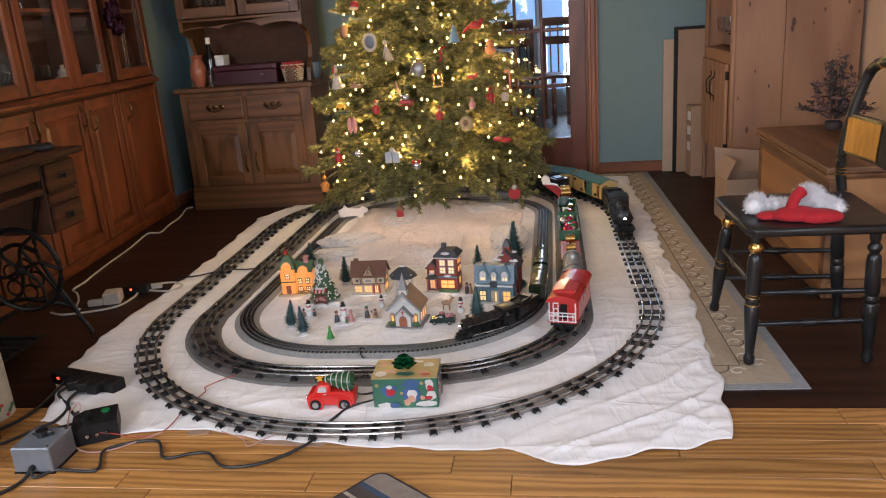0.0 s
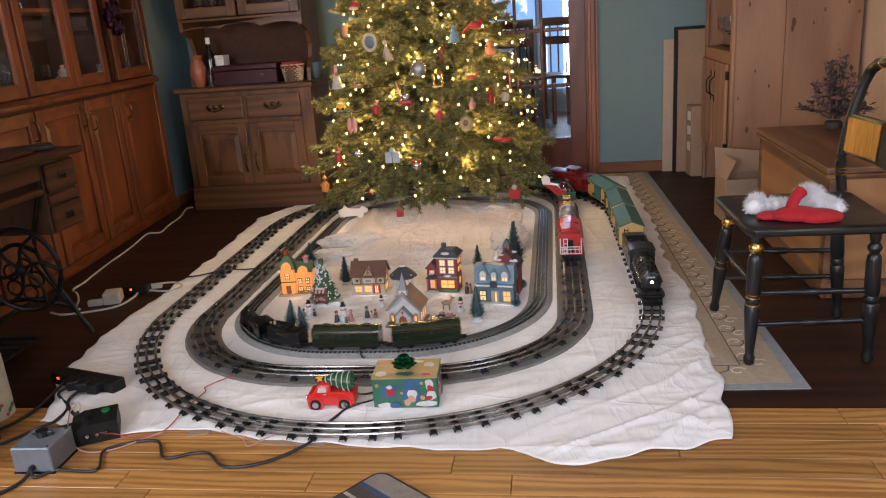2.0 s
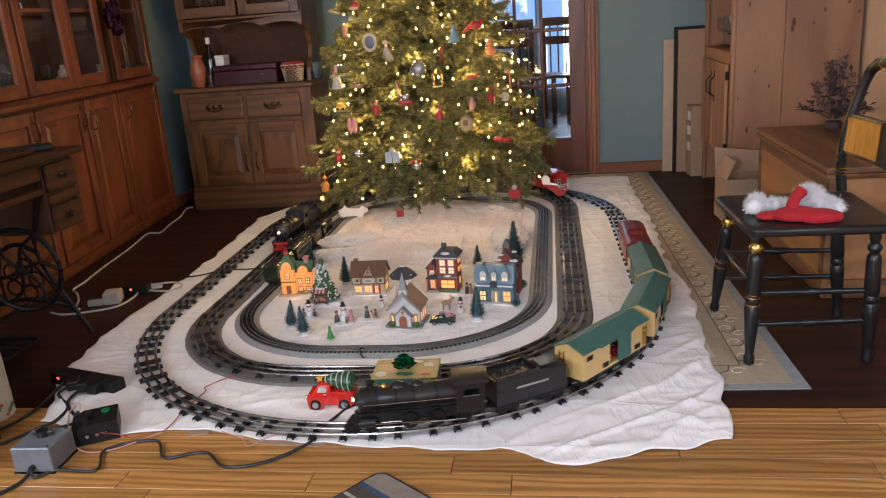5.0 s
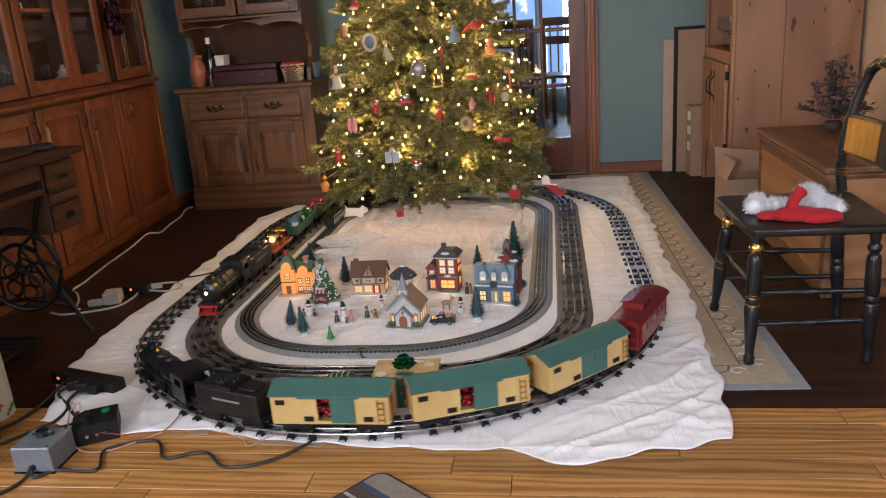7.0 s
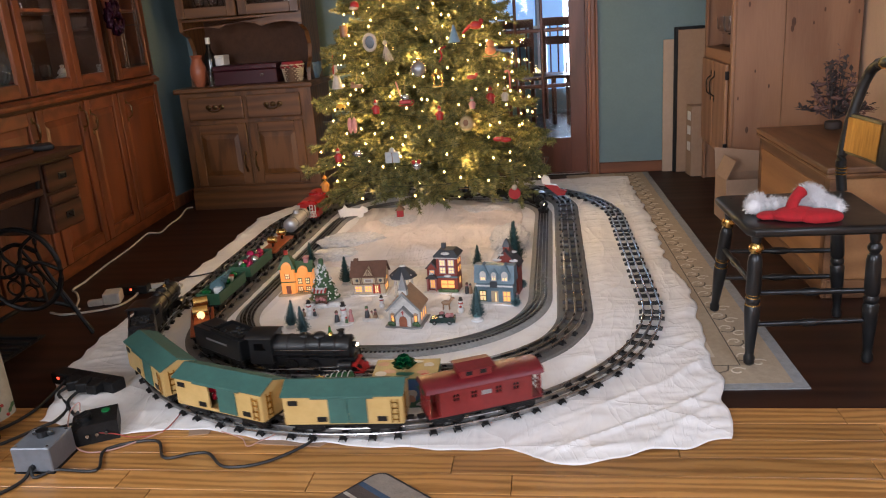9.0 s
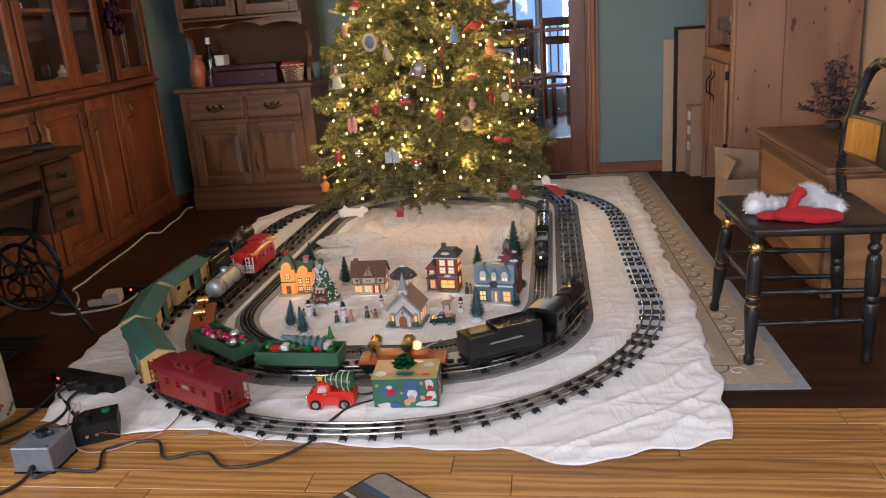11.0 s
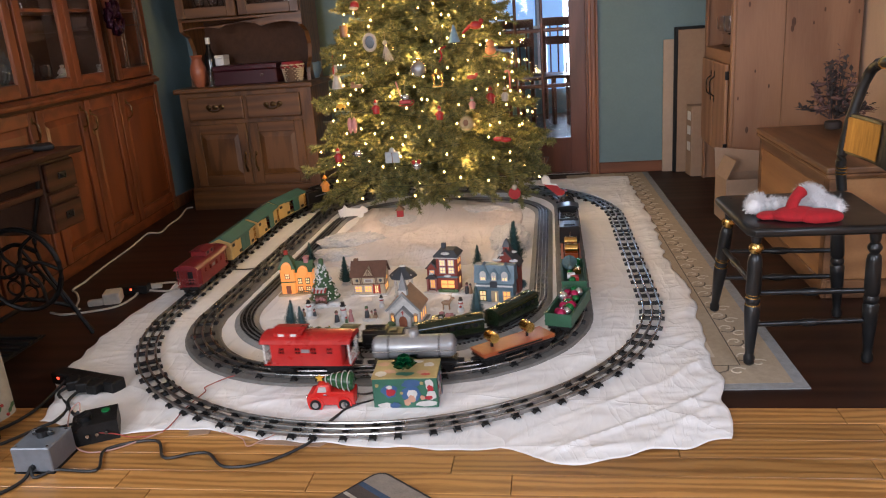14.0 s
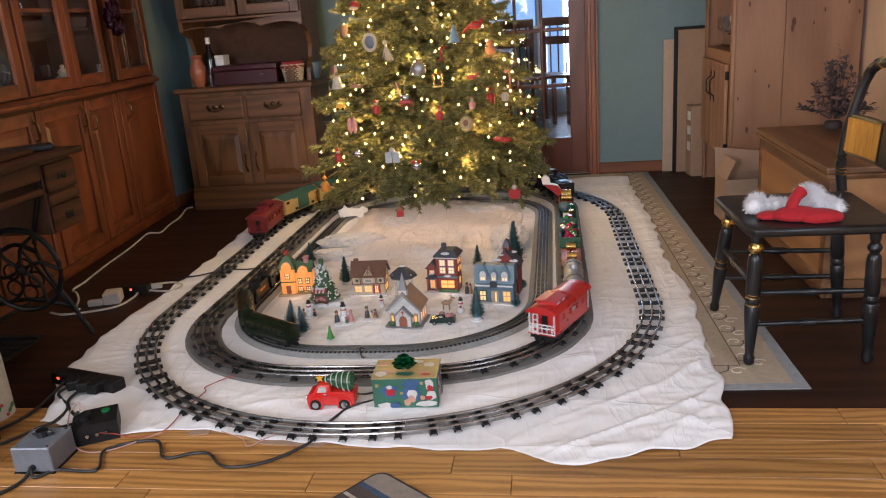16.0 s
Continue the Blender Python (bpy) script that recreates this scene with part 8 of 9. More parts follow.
part("porch_gable", prism(B(), [(-0.026, 0.0435), (0, 0.070), (0.026, 0.0435)], "y", -0.0175, -0.001), C_WHITE, h4)
part("door", prism(B(), [(-0.013, 0.004), (0.013, 0.004), (0.013, 0.030), (0.008, 0.040), (0, 0.044), (-0.008, 0.040), (-0.013, 0.030)], "y", -0.021, -0.0182), C_DOOR, h4, "arched red-brown door")
cr = box(box(B(), -0.0016, -0.0195, 0.047, 0.0016, -0.0182, 0.064), -0.006, -0.0195, 0.055, 0.006, -0.0182, 0.058)
part("cross", cr, C_RED, h4, "red cross")
part("tower", box(B(), -0.014, 0.002, 0.10, 0.014, 0.030, 0.136, 0.002), C_WHITE, h4, "steeple tower")
part("steeple", lathe(B(), [(0.021, 0.134), (0.018, 0.140), (0.008, 0.168), (0.0015, 0.196)], 4, Matrix.Translation((0, 0.016, 0)) @ Euler((0, 0, radians(45))).to_matrix().to_4x4()), C_GREY, h4, "grey steeple")
for x in (-0.039, 0.039):
    window(h4, x, -0.0002, 0.016, 0.009, 0.028, WIN, C_TAN, False, True)
side_windows(h4, 0.0522, (0.03, 0.06, 0.09), 0.016, 0.010, 0.028)
for x in (-0.042, 0.042):
    g_ = B()
    for k in range(5):
        ball(g_, (x + 0.006 * math.cos(k * 1.3), -0.012 + 0.005 * math.sin(k * 1.3), 0.007 + 0.002 * k), 0.008, u=8, v=6)
    part("bush", g_, C_GREEN, h4, "small green bush", True)
part("base", prism(B(), [(-0.062, -0.022), (-0.03, -0.034), (0.03, -0.034), (0.062, -0.022), (0.062, 0.12), (-0.062, 0.12)], "z", -0.002, 0.004), C_GREY, h4)
# brick town house
h5 = thing("village_house", pose(0.186, -0.555, VZ, 0, 0, -8), "tall red brick ceramic town house with lit windows", "village house", VG)
part("wall", box(B(), -0.022, 0, 0, 0.056, 0.066, 0.142, 0.002), C_BRICK, h5, "red brick wall")
part("wing", box(B(), -0.062, 0.012, 0, -0.022, 0.060, 0.094, 0.002), C_BRICK, h5, "red brick wing")
part("roof", lathe(B(), [(0.064, 0.142), (0.064, 0.147), (0.040, 0.166), (0.036, 0.167)], 4, Matrix.Translation((0.017, 0.033, 0)) @ Euler((0, 0, radians(45))).to_matrix().to_4x4()), C_DARK, h5, "dark slate hipped roof")
part("cornice", box(B(), -0.026, -0.004, 0.134, 0.060, 0.070, 0.142, 0.001), C_WHITE, h5, "white cornice")
part("wing_roof", prism(B(), [(-0.068, 0.090), (-0.042, 0.120), (-0.018, 0.090)], "y", 0.004, 0.064), C_DARK, h5)
part("wing_gable", prism(B(), [(-0.060, 0.0895), (-0.042, 0.113), (-0.024, 0.0895)], "y", 0.0030, 0.006), C_BRICK, h5)
part("porch_roof", prism(B(), [(-0.066, 0.054), (-0.042, 0.074), (-0.018, 0.054)], "y", -0.008, 0.014), C_DARK, h5)
part("chimney", box(B(), -0.006, 0.03, 0.155, 0.010, 0.045, 0.186, 0.001), C_DARK, h5)
part("awning", box(B(), -0.020, -0.012, 0.060, 0.058, 0.0, 0.066, 0.002), C_BLUE, h5, "slate blue awning with snow")
for x in (0.002, 0.034):
    for z in (0.078, 0.108):
        window(h5, x, -0.0002, z, 0.018, 0.020, WIN_W, C_WHITE)
window(h5, -0.042, 0.0117, 0.066, 0.014, 0.016, WIN, C_WHITE)
window(h5, 0.018, -0.0002, 0.018, 0.050, 0.030, WIN, C_DOOR)
window(h5, -0.042, 0.0117, 0.012, 0.016, 0.032, WIN, C_WHITE)
side_windows(h5, 0.0562, (0.02, 0.046), 0.080, 0.012, 0.018)
side_windows(h5, 0.0562, (0.02, 0.046), 0.112, 0.012, 0.016)
side_windows(h5, 0.0562, (0.033,), 0.03, 0.016, 0.024)
for x in (-0.058, -0.026):
    part("striped_post", cyl(B(), (x, -0.005, 0), (x, -0.005, 0.055), 0.003, n=8), C_PINK, h5, "red and white porch post")
bsh = B()
for k in range(6):
    ball(bsh, (-0.01 + 0.012 * k, -0.008, 0.008), 0.009, (1, 0.7, 0.9), 8, 6)
part("window_box", bsh, C_GREEN, h5, "dark greenery", True)
snow_blobs(h5, [(0.018, -0.012, 0.158, 0.012), (0.02, -0.006, 0.067, 0.010), (-0.042, 0.0, 0.072, 0.007)])
part("base", prism(B(), [(-0.07, -0.018), (0.062, -0.022), (0.066, 0.07), (-0.07, 0.07)], "z", -0.002, 0.003), C_SNOW, h5)
glow("house_glow", (0.20, -0.60, 0.04), 0.035, (1.0, 0.6, 0.22), 0.02)
# slate-blue house and the red one behind
h6 = thing("village_house", pose(0.405, -0.690, VZ, 0, 0, -10), "slate blue ceramic house with three gables", "village house", VG)
part("wall", box(B(), -0.062, 0, 0, 0.062, 0.058, 0.070, 0.002), C_BLUE, h6, "slate blue wall")
part("roof", prism(B(), [(-0.008, 0.066), (0.012, 0.120), (0.046, 0.120), (0.066, 0.066)], "x", -0.067, 0.067), C_BLUE, h6, "steep slate blue roof")
for x, w_ in ((-0.036, 0.019), (0.0, 0.014), (0.036, 0.019)):
    part("dormer", prism(B(), [(x - w_, 0.068), (x + w_, 0.068), (x + w_, 0.094), (x, 0.128 if w_ > 0.015 else 0.112), (x - w_, 0.094)], "y", -0.004, 0.03), C_BLUE, h6, "gabled dormer")
    window(h6, x, -0.0042, 0.076, w_ * 0.85, 0.018, WIN_W, C_WHITE, True, True)
part("balcony", box(B(), -0.065, -0.012, 0.050, 0.065, 0.0, 0.054, 0.001), C_BLUE, h6, "blue balcony")
bl_ = B()
for k in range(22):
    ball(bl_, (-0.060 + 0.0057 * k, -0.010, 0.058), 0.0036, u=6, v=4)
part("garland", bl_, C_SNOW, h6, "snowy garland")
part("center_window", box(B(), -0.012, -0.0135, 0.054, 0.012, -0.0122, 0.074), C_DARK, h6, "dark framed window")
window(h6, -0.040, -0.0002, 0.008, 0.020, 0.030, WIN_W, C_GREEN)
window(h6, 0.040, -0.0002, 0.008, 0.022, 0.030, WIN, C_CREAM)
part("door", box(B(), -0.012, -0.002, 0.002, 0.012, 0.0, 0.040, 0.001), C_CREAM, h6, "cream front door")
window(h6, 0.004, -0.0022, 0.006, 0.006, 0.030, WIN_W, C_CREAM, False)
part("base", prism(B(), [(-0.07, -0.022), (0.068, -0.022), (0.07, 0.06), (-0.07, 0.06)], "z", -0.002, 0.003), C_SNOW, h6)
h7 = thing("village_house", pose(0.445, -0.600, VZ, 0, 0, -10), "red ceramic house with a mottled snowy roof", "village house", VG)
part("wall", box(B(), -0.045, 0, 0, 0.045, 0.07, 0.105, 0.002), C_BRICK, h7, "red wall")
gable(h7, -0.045, 0.045, 0, 0.07, 0, 0.105, 0.162, "y", C_DARK, 0.006)
part("turret", box(B(), -0.012, 0.02, 0.15, 0.012, 0.044, 0.172, 0.001), C_BRICK, h7)
part("turret_roof", lathe(B(), [(0.020, 0.171), (0.011, 0.188), (0.001, 0.200)], 4, Matrix.Translation((0, 0.032, 0)) @ Euler((0, 0, radians(45))).to_matrix().to_4x4()), C_DARK, h7)
snow_blobs(h7, [(-0.03, 0.0, 0.128, 0.013), (-0.036, 0.03, 0.122, 0.012), (0.03, 0.0, 0.126, 0.012), (0.02, 0.05, 0.145, 0.010), (-0.015, -0.003, 0.148, 0.009)])
# stall inside a decorated tree
h8 = thing("village_tree_stall", pose(-0.293, -0.640, VZ), "decorated green tree with a striped stall in it", "village tree", VG)
tr_ = B()
for k in range(6):
    z = 0.015 + 0.024 * k
    lathe(tr_, [(0.060 - 0.0085 * k, z), (0.052 - 0.0085 * k, z + 0.008), (0.024 - 0.003 * k, z + 0.034)], 18, Matrix.Translation((0, 0.016, 0)))
part("foliage", tr_, C_GREEN, h8, "moulded dark green foliage")
sp_ = B()
rv = random.Random(15)
for k in range(120):
    z = rv.uniform(0.02, 0.155)
    a = rv.uniform(-3.3, 0.2)
    r = 0.060 * (1 - (z - 0.01) / 0.165)
    ball(sp_, (r * math.cos(a), 0.016 + r * math.sin(a), z), 0.0035, u=6, v=4)
part("snow_dots", sp_, C_SNOW, h8, "snow and bauble dots")
h8.children[-1]["kind"] = "stuff"
part("stall", box(B(), -0.022, -0.044, 0.004, 0.022, 0.0, 0.040, 0.002), C_BROWN, h8, "dark stall front")
for k in range(7):
    part("awning_stripe", prism(B(), [(-0.050, 0.052), (-0.030, 0.064), (-0.030, 0.066), (-0.050, 0.055)], "x", -0.024 + 0.0069 * k, -0.0172 + 0.0069 * k), C_RED if k % 2 == 0 else C_WHITE, h8)
part("counter_goods", ball(ball(ball(B(), (-0.012, -0.046, 0.026), 0.007), (0.003, -0.046, 0.028), 0.008), (0.014, -0.046, 0.025), 0.006), C_PINK, h8, "", True)
part("sign_board", box(B(), -0.016, -0.048, 0.066, 0.016, -0.046, 0.074, 0.001), C_WHITE, h8, "white sign board")
part("base", lathe(B(), [(0.072, -0.002), (0.070, 0.003), (0.04, 0.006)], 18), C_SNOW, h8, "snowy base", True)
snow_blobs(h8, [(0.05, -0.04, 0.004, 0.02), (-0.045, -0.045, 0.004, 0.018), (0.0, -0.055, 0.003, 0.02)])


for h_, k_ in ((h1, (1.0, 1.0, 1.16)), (h2, (1.04, 1.0, 1.06)), (h3, (1.0, 1.0, 1.0)), (h4, (1.12, 0.9, 1.02)), (h5, (1.12, 1.0, 1.06)), (h6, (1.18, 1.0, 1.25)), (h7, (1.1, 1.0, 1.12)), (h8, (1.08, 1.0, 1.05))):
    h_.scale = k_


# bottle-brush trees
def brush_tree(label, m, seed):
    rb_ = np.random.RandomState(seed)
    t = thing("bottle_brush_tree", Matrix(), label, "toy tree", "bottle brush trees")
    vs, fs = [], []
    for k in range(2600):
        z = 0.016 + 0.094 * rb_.rand() ** 1.25
        R_ = 0.027 * (1 - (z - 0.012) / 0.102) + 0.002
        a = rb_.rand() * 6.2832
        d = np.array([math.cos(a), math.sin(a), 0.25 + 0.2 * rb_.randn()])
        w = np.array([-math.sin(a), math.cos(a), 0]) * 0.0011
        c = np.array([0, 0, z])
        tip = c + d * R_ * (0.7 + 0.6 * rb_.rand())
        i = len(vs)
        vs += [tuple(c + d * 0.002 - w), tuple(c + d * 0.002 + w), tuple(tip)]
        fs.append((i, i + 1, i + 2))
    me = bpy.data.meshes.new("bristles")
    me.from_pydata(vs, [], fs)
    me.materials.append(m)
    o = new("bristles", me)
    o.parent = t
    core_ = lathe(B(), [(0.014, 0.014), (0.008, 0.05), (0.003, 0.095), (0.001, 0.108)], 12)
    part("core", core_, m, t)
    part("base", lathe(B(), [(0.019, 0), (0.019, 0.004), (0.012, 0.008), (0.004, 0.014)], 14), C_SNOW, t, "snowy round base", True)
    return t


PINE_F = mat("bristle_dark_green", (0.06, 0.14, 0.13), (0.016, 0.05, 0.045), 0.8, 0, 200, 0.2)
TEALF = mat("bristle_frosted_teal", (0.16, 0.26, 0.28), (0.04, 0.10, 0.11), 0.8, 0, 200, 0.2)
b0 = brush_tree("frosted teal bottle-brush tree on a snowy base", TEALF, 1)
b0.matrix_world = pose(-0.345, -0.905, VZ, 0, 5, 0)
b1 = brush_tree("dark green bottle-brush tree on a snowy base", PINE_F, 2)
b1.matrix_world = pose(-0.492, -0.16, VZ + 0.004)


def put_tree(src, x, y, s, tilt=0, z=VZ):
    o = copy_thing(src, pose(x, y, z, 0, tilt, 40 * x * 100 % 360))
    o.scale = (s, s, s)
    return o


put_tree(b0, -0.272, -0.975, 1.0, -4)
put_tree(b1, -0.252, -0.437, 1.15)
put_tree(b1, 0.302, -0.27, 1.0)
tall = put_tree(b1, 0.462, -0.24, 1.85)
tagged(tall, "tall dark green bottle-brush tree beside the track")
put_tree(b0, 0.351, -0.862, 1.2)
for x, y, s in ((0.505, -0.535, 0.0215), (0.487, -0.735, 0.021)):
    rb2 = np.random.RandomState(int(s * 1e5))
    vs, fs = [], []
    for k in range(1500):
        d = rb2.randn(3)
        d /= np.linalg.norm(d)
        w = np.cross(d, rb2.randn(3))
        w *= 0.0006 / np.linalg.norm(w)
        c = np.array([0, 0, s * 0.9])
        i = len(vs)
        tip = c + d * s * (0.85 + 0.3 * rb2.rand())
        tip[2] = max(tip[2], 0)
        vs += [tuple(c - w), tuple(c + w), tuple(tip)]
        fs.append((i, i + 1, i + 2))
    me = bpy.data.meshes.new("bristle_bush")
    me.from_pydata(vs, [], fs)
    me.materials.append(TEALF)
    o = new("bristle_bush", me)
    o.location = (x, y, VZ)
    tagged(o, "round frosted blue-green bristle bush", "toy bush", "bristle bushes")
LEAFG = cmat("bright_green", (0.05, 0.26, 0.05))
gt = B()
for k in range(4):
    lathe(gt, [(0.015 - 0.003 * k, 0.006 + 0.009 * k), (0.004, 0.021 + 0.009 * k)], 10)
join_mesh("toy_tree", [(gt, LEAFG), (cyl(B(), (0, 0, 0), (0, 0, 0.01), 0.004), C_BROWN), (ball(B(), (0, 0, 0.05), 0.003), BRASS)], (-0.161, -1.02, VZ), "tiny bright green plastic tree", "toy tree")


# little snow figures, each one plain shape
def snowman(s=1.0, scarf=C_RED):
    return [(ball(ball(ball(B(), (0, 0, 0.014 * s), 0.015 * s), (0, 0, 0.034 * s), 0.011 * s), (0, 0, 0.050 * s), 0.008 * s), C_SNOW), (cyl(cyl(B(), (0, 0, 0.056 * s), (0, 0, 0.058 * s), 0.010 * s), (0, 0, 0.058 * s), (0, 0, 0.069 * s), 0.0065 * s), C_BLACK), (lathe(B(), [(0.009 * s, 0.041 * s), (0.0105 * s, 0.043 * s), (0.009 * s, 0.046 * s)], 12), scarf)]


def doll(x, y, h, coat, hatm, face=None):
    b = lathe(B(), [(h * 0.22, 0), (h * 0.2, h * 0.3), (h * 0.15, h * 0.62), (h * 0.07, h * 0.7)], 10, Matrix.Translation((x, y, 0)))
    return [(b, coat), (ball(B(), (x, y, h * 0.8), h * 0.13), face or C_PINK), (lathe(B(), [(h * 0.15, h * 0.86), (h * 0.10, h), (h * 0.02, h * 1.05)], 10, Matrix.Translation((x, y, 0))), hatm)]


def disc(r):
    return [(lathe(B(), [(r, -0.001), (r * 0.97, 0.003), (r * 0.7, 0.005)], 18), C_SNOW)]


FG = "village figures"
join_mesh("figurine", disc(0.036) + snowman(1.0) + doll(-0.02, -0.006, 0.035, C_TAN, C_BLACK) + doll(0.022, -0.004, 0.034, C_DARK, C_BROWN), (-0.305, -0.80, VZ), "snowman with two small figures on a snowy base", "figurine", FG)
join_mesh("figurine", disc(0.042) + snowman(1.15, C_PINK) + doll(-0.026, -0.008, 0.048, C_DARK, C_BROWN) + doll(0.028, -0.004, 0.050, C_PINK, C_PINK) + doll(0.014, -0.02, 0.028, C_GREEN, C_RED), (-0.152, -0.858, VZ), "snowman being dressed by small bundled figures", "figurine", FG)
join_mesh("figurine", disc(0.032) + doll(-0.012, 0, 0.050, C_DARK, C_GREEN) + doll(0.008, -0.006, 0.034, C_CREAM, C_BROWN) + doll(0.020, 0.004, 0.036, C_BROWN, C_DARK) + [(box(B(), -0.002, -0.012, 0.004, 0.028, -0.002, 0.014, 0.002), C_TAN)], (-0.058, -0.83, VZ), "small brown figures gathered by a bench", "figurine", FG)
join_mesh("toy_snowman", snowman(0.80), (-0.035, -0.725, VZ), "small snowman with a black top hat", "snowman", FG)
join_mesh("toy_snowman", snowman(0.92, C_RED) + [(ball(B(), (0, -0.012, 0.03), 0.005), C_RED)], (0.283, -0.79, VZ), "snowman with a black hat and red sash", "snowman", FG)
de = ball(B(), (0, 0, 0.028), 0.011, (1.7, 0.8, 0.9))
ball(de, (0.026, 0, 0.045), 0.006, (1.5, 0.9, 0.9))
cyl(de, (0.014, 0, 0.032), (0.024, 0, 0.044), 0.005)
for x in (-0.012, 0.012):
    for y in (-0.005, 0.005):
        cyl(de, (x, y, 0), (x * 0.9, y, 0.026), 0.0022, n=6)
for s in (-1, 1):
    tube(de, smooth_line([(0.022, s * 0.002, 0.050), (0.020, s * 0.010, 0.058), (0.026, s * 0.014, 0.064)], 4), 0.0012, 5)
    tube(de, [(0.020, s * 0.010, 0.058), (0.013, s * 0.012, 0.063)], 0.001, 5)
join_mesh("toy_deer", [(de, C_TAN)], (0.222, -0.75, VZ), "small tan deer figure with antlers", "deer figure", FG)
join_mesh("figurine", doll(-0.006, 0, 0.045, C_DARK, C_BROWN) + doll(0.008, 0, 0.040, C_TAN, C_DARK), (0.290, -0.575, VZ), "strolling pair of small dark figures", "figurine", FG)
join_mesh("figurine", doll(0, 0, 0.05, C_BROWN, C_DARK) + doll(0.014, -0.008, 0.036, C_DARK, C_BROWN), (0.475, -0.66, VZ), "dark little figures beside the blue house", "figurine", FG)
# dark green toy pick-up
pk = thing("toy_pickup_truck", pose(0.227, -0.885, VZ), "dark green toy pick-up truck with a snowy load", "toy truck")
PKG = mat("dark_green_toy_paint", (0.018, 0.035, 0.03), None, 0.25, 0, 40, 0.02)
bd_ = prism(B(), [(-0.046, 0.008), (-0.046, 0.020), (-0.040, 0.024), (-0.018, 0.025), (-0.013, 0.038), (0.004, 0.038), (0.007, 0.026), (0.046, 0.026), (0.046, 0.008)], "y", -0.018, 0.018)
part("body", bd_, PKG, pk)
for s in (-1, 1):
    part("window", box(B(), -0.011, s * 0.0182 - 0.0005, 0.028, 0.001, s * 0.0182 + 0.0005, 0.035), SILVER, pk)
    for x in (-0.030, 0.026):
        w_ = B()
        cyl(w_, (x, s * 0.014, 0.008), (x, s * 0.0195, 0.008), 0.008, n=18)
        tw = part("wheel", w_, BLACK_MATT, pk, "black wheel")
        part("hub", cyl(B(), (x, s * 0.0195, 0.008), (x, s * 0.0205, 0.008), 0.0042, n=14), CHROME, tw, "silver hub")
part("bumper", box(B(), -0.049, -0.017, 0.008, -0.046, 0.017, 0.012), CHROME, pk)
for s in (-1, 1):
    part("headlight", cyl(B(), (-0.048, s * 0.013, 0.018), (-0.0455, s * 0.013, 0.018), 0.003), WHITE, pk)
part("load", ball(ball(ball(ball(B(), (0.018, 0, 0.029), 0.010), (0.032, 0.003, 0.029), 0.009), (-0.004, 0, 0.040), 0.009, (1, 1.3, 0.5)), (0.028, -0.006, 0.034), 0.007), C_PINK, pk, "heaped presents", True)


# ---- things on the front of the sheet and the floor ----
PAPER_G, PAPER_B, PAPER_T = mat("gift_paper_green", (0.05, 0.16, 0.10), (0.04, 0.12, 0.08), 0.35, 0, 30, 0.05), mat("gift_paper_blue", (0.06, 0.12, 0.26), None, 0.35, 0, 30, 0.05), mat("gift_paper_gold", (0.42, 0.32, 0.13), None, 0.35, 0, 30, 0.05)
PAPER_W, PAPER_R, PAPER_P = mat("gift_paper_white", (0.65, 0.62, 0.58), None, 0.35, 0, 30, 0.05), mat("gift_paper_red", (0.42, 0.03, 0.04), None, 0.35, 0, 30, 0.05), mat("gift_paper_peach", (0.55, 0.30, 0.20), None, 0.35, 0, 30, 0.05)
gift = thing("gift_box", pose(0.200, -1.458, 0.008, 0, 0, 2.5), "wrapped present in patterned green and gold paper", "present")
GW, GD, GH = 0.094, 0.061, 0.096
part("box", box(B(), -GW, -GD, 0, GW, GD, GH, 0.002), PAPER_G, gift, "green wrapped box")
part("lid", box(B(), -GW - 0.0015, -GD - 0.0015, GH - 0.003, GW + 0.0015, GD + 0.0015, GH + 0.001, 0.001), PAPER_T, gift, "gold patterned lid")


def blob(cx, cz, w, h, seed, plane, off, m):
    r = random.Random(seed)
    bm_ = B()
    n = 14
    out = []
    for k in range(n):
        a = 6.28318 * k / n
        q = r.uniform(0.75, 1.1)
        x, z = cx + w * q * math.cos(a), cz + h * q * math.sin(a)
        if plane != "z":
            z = min(max(z, 0.004), GH - 0.005)
        x = min(max(x, -GW + 0.002), GW - 0.002) if plane != "x" else min(max(x, -GD + 0.002), GD - 0.002)
        out.append((x, z))
    prism(bm_, out, plane, off, off + (0.0006 if plane != "y" else -0.0006))
    part("printed_motif", bm_, m, gift)


specs = [(-0.07, 0.07, 0.02, 0.02, PAPER_G), (-0.045, 0.055, 0.026, 0.022, PAPER_B), (-0.042, 0.052, 0.014, 0.014, PAPER_R), (-0.045, 0.068, 0.010, 0.006, PAPER_W), (0.02, 0.045, 0.030, 0.03, PAPER_B), (0.02, 0.078, 0.03, 0.012, PAPER_B), (0.02, 0.045, 0.015, 0.017, PAPER_W), (0.018, 0.03, 0.012, 0.014, PAPER_P), (0.005, 0.02, 0.010, 0.012, PAPER_P), (0.072, 0.075, 0.013, 0.02, PAPER_W), (0.074, 0.06, 0.010, 0.014, PAPER_R), (0.075, 0.04, 0.016, 0.016, PAPER_W), (0.068, 0.034, 0.012, 0.007, PAPER_R), (0.06, 0.015, 0.035, 0.010, PAPER_W), (-0.06, 0.012, 0.022, 0.009, PAPER_W), (-0.03, 0.012, 0.016, 0.01, PAPER_B), (0.05, 0.08, 0.006, 0.006, PAPER_T), (-0.08, 0.075, 0.006, 0.006, PAPER_T), (0.05, 0.035, 0.008, 0.008, PAPER_P), (-0.01, 0.05, 0.005, 0.005, PAPER_T)]
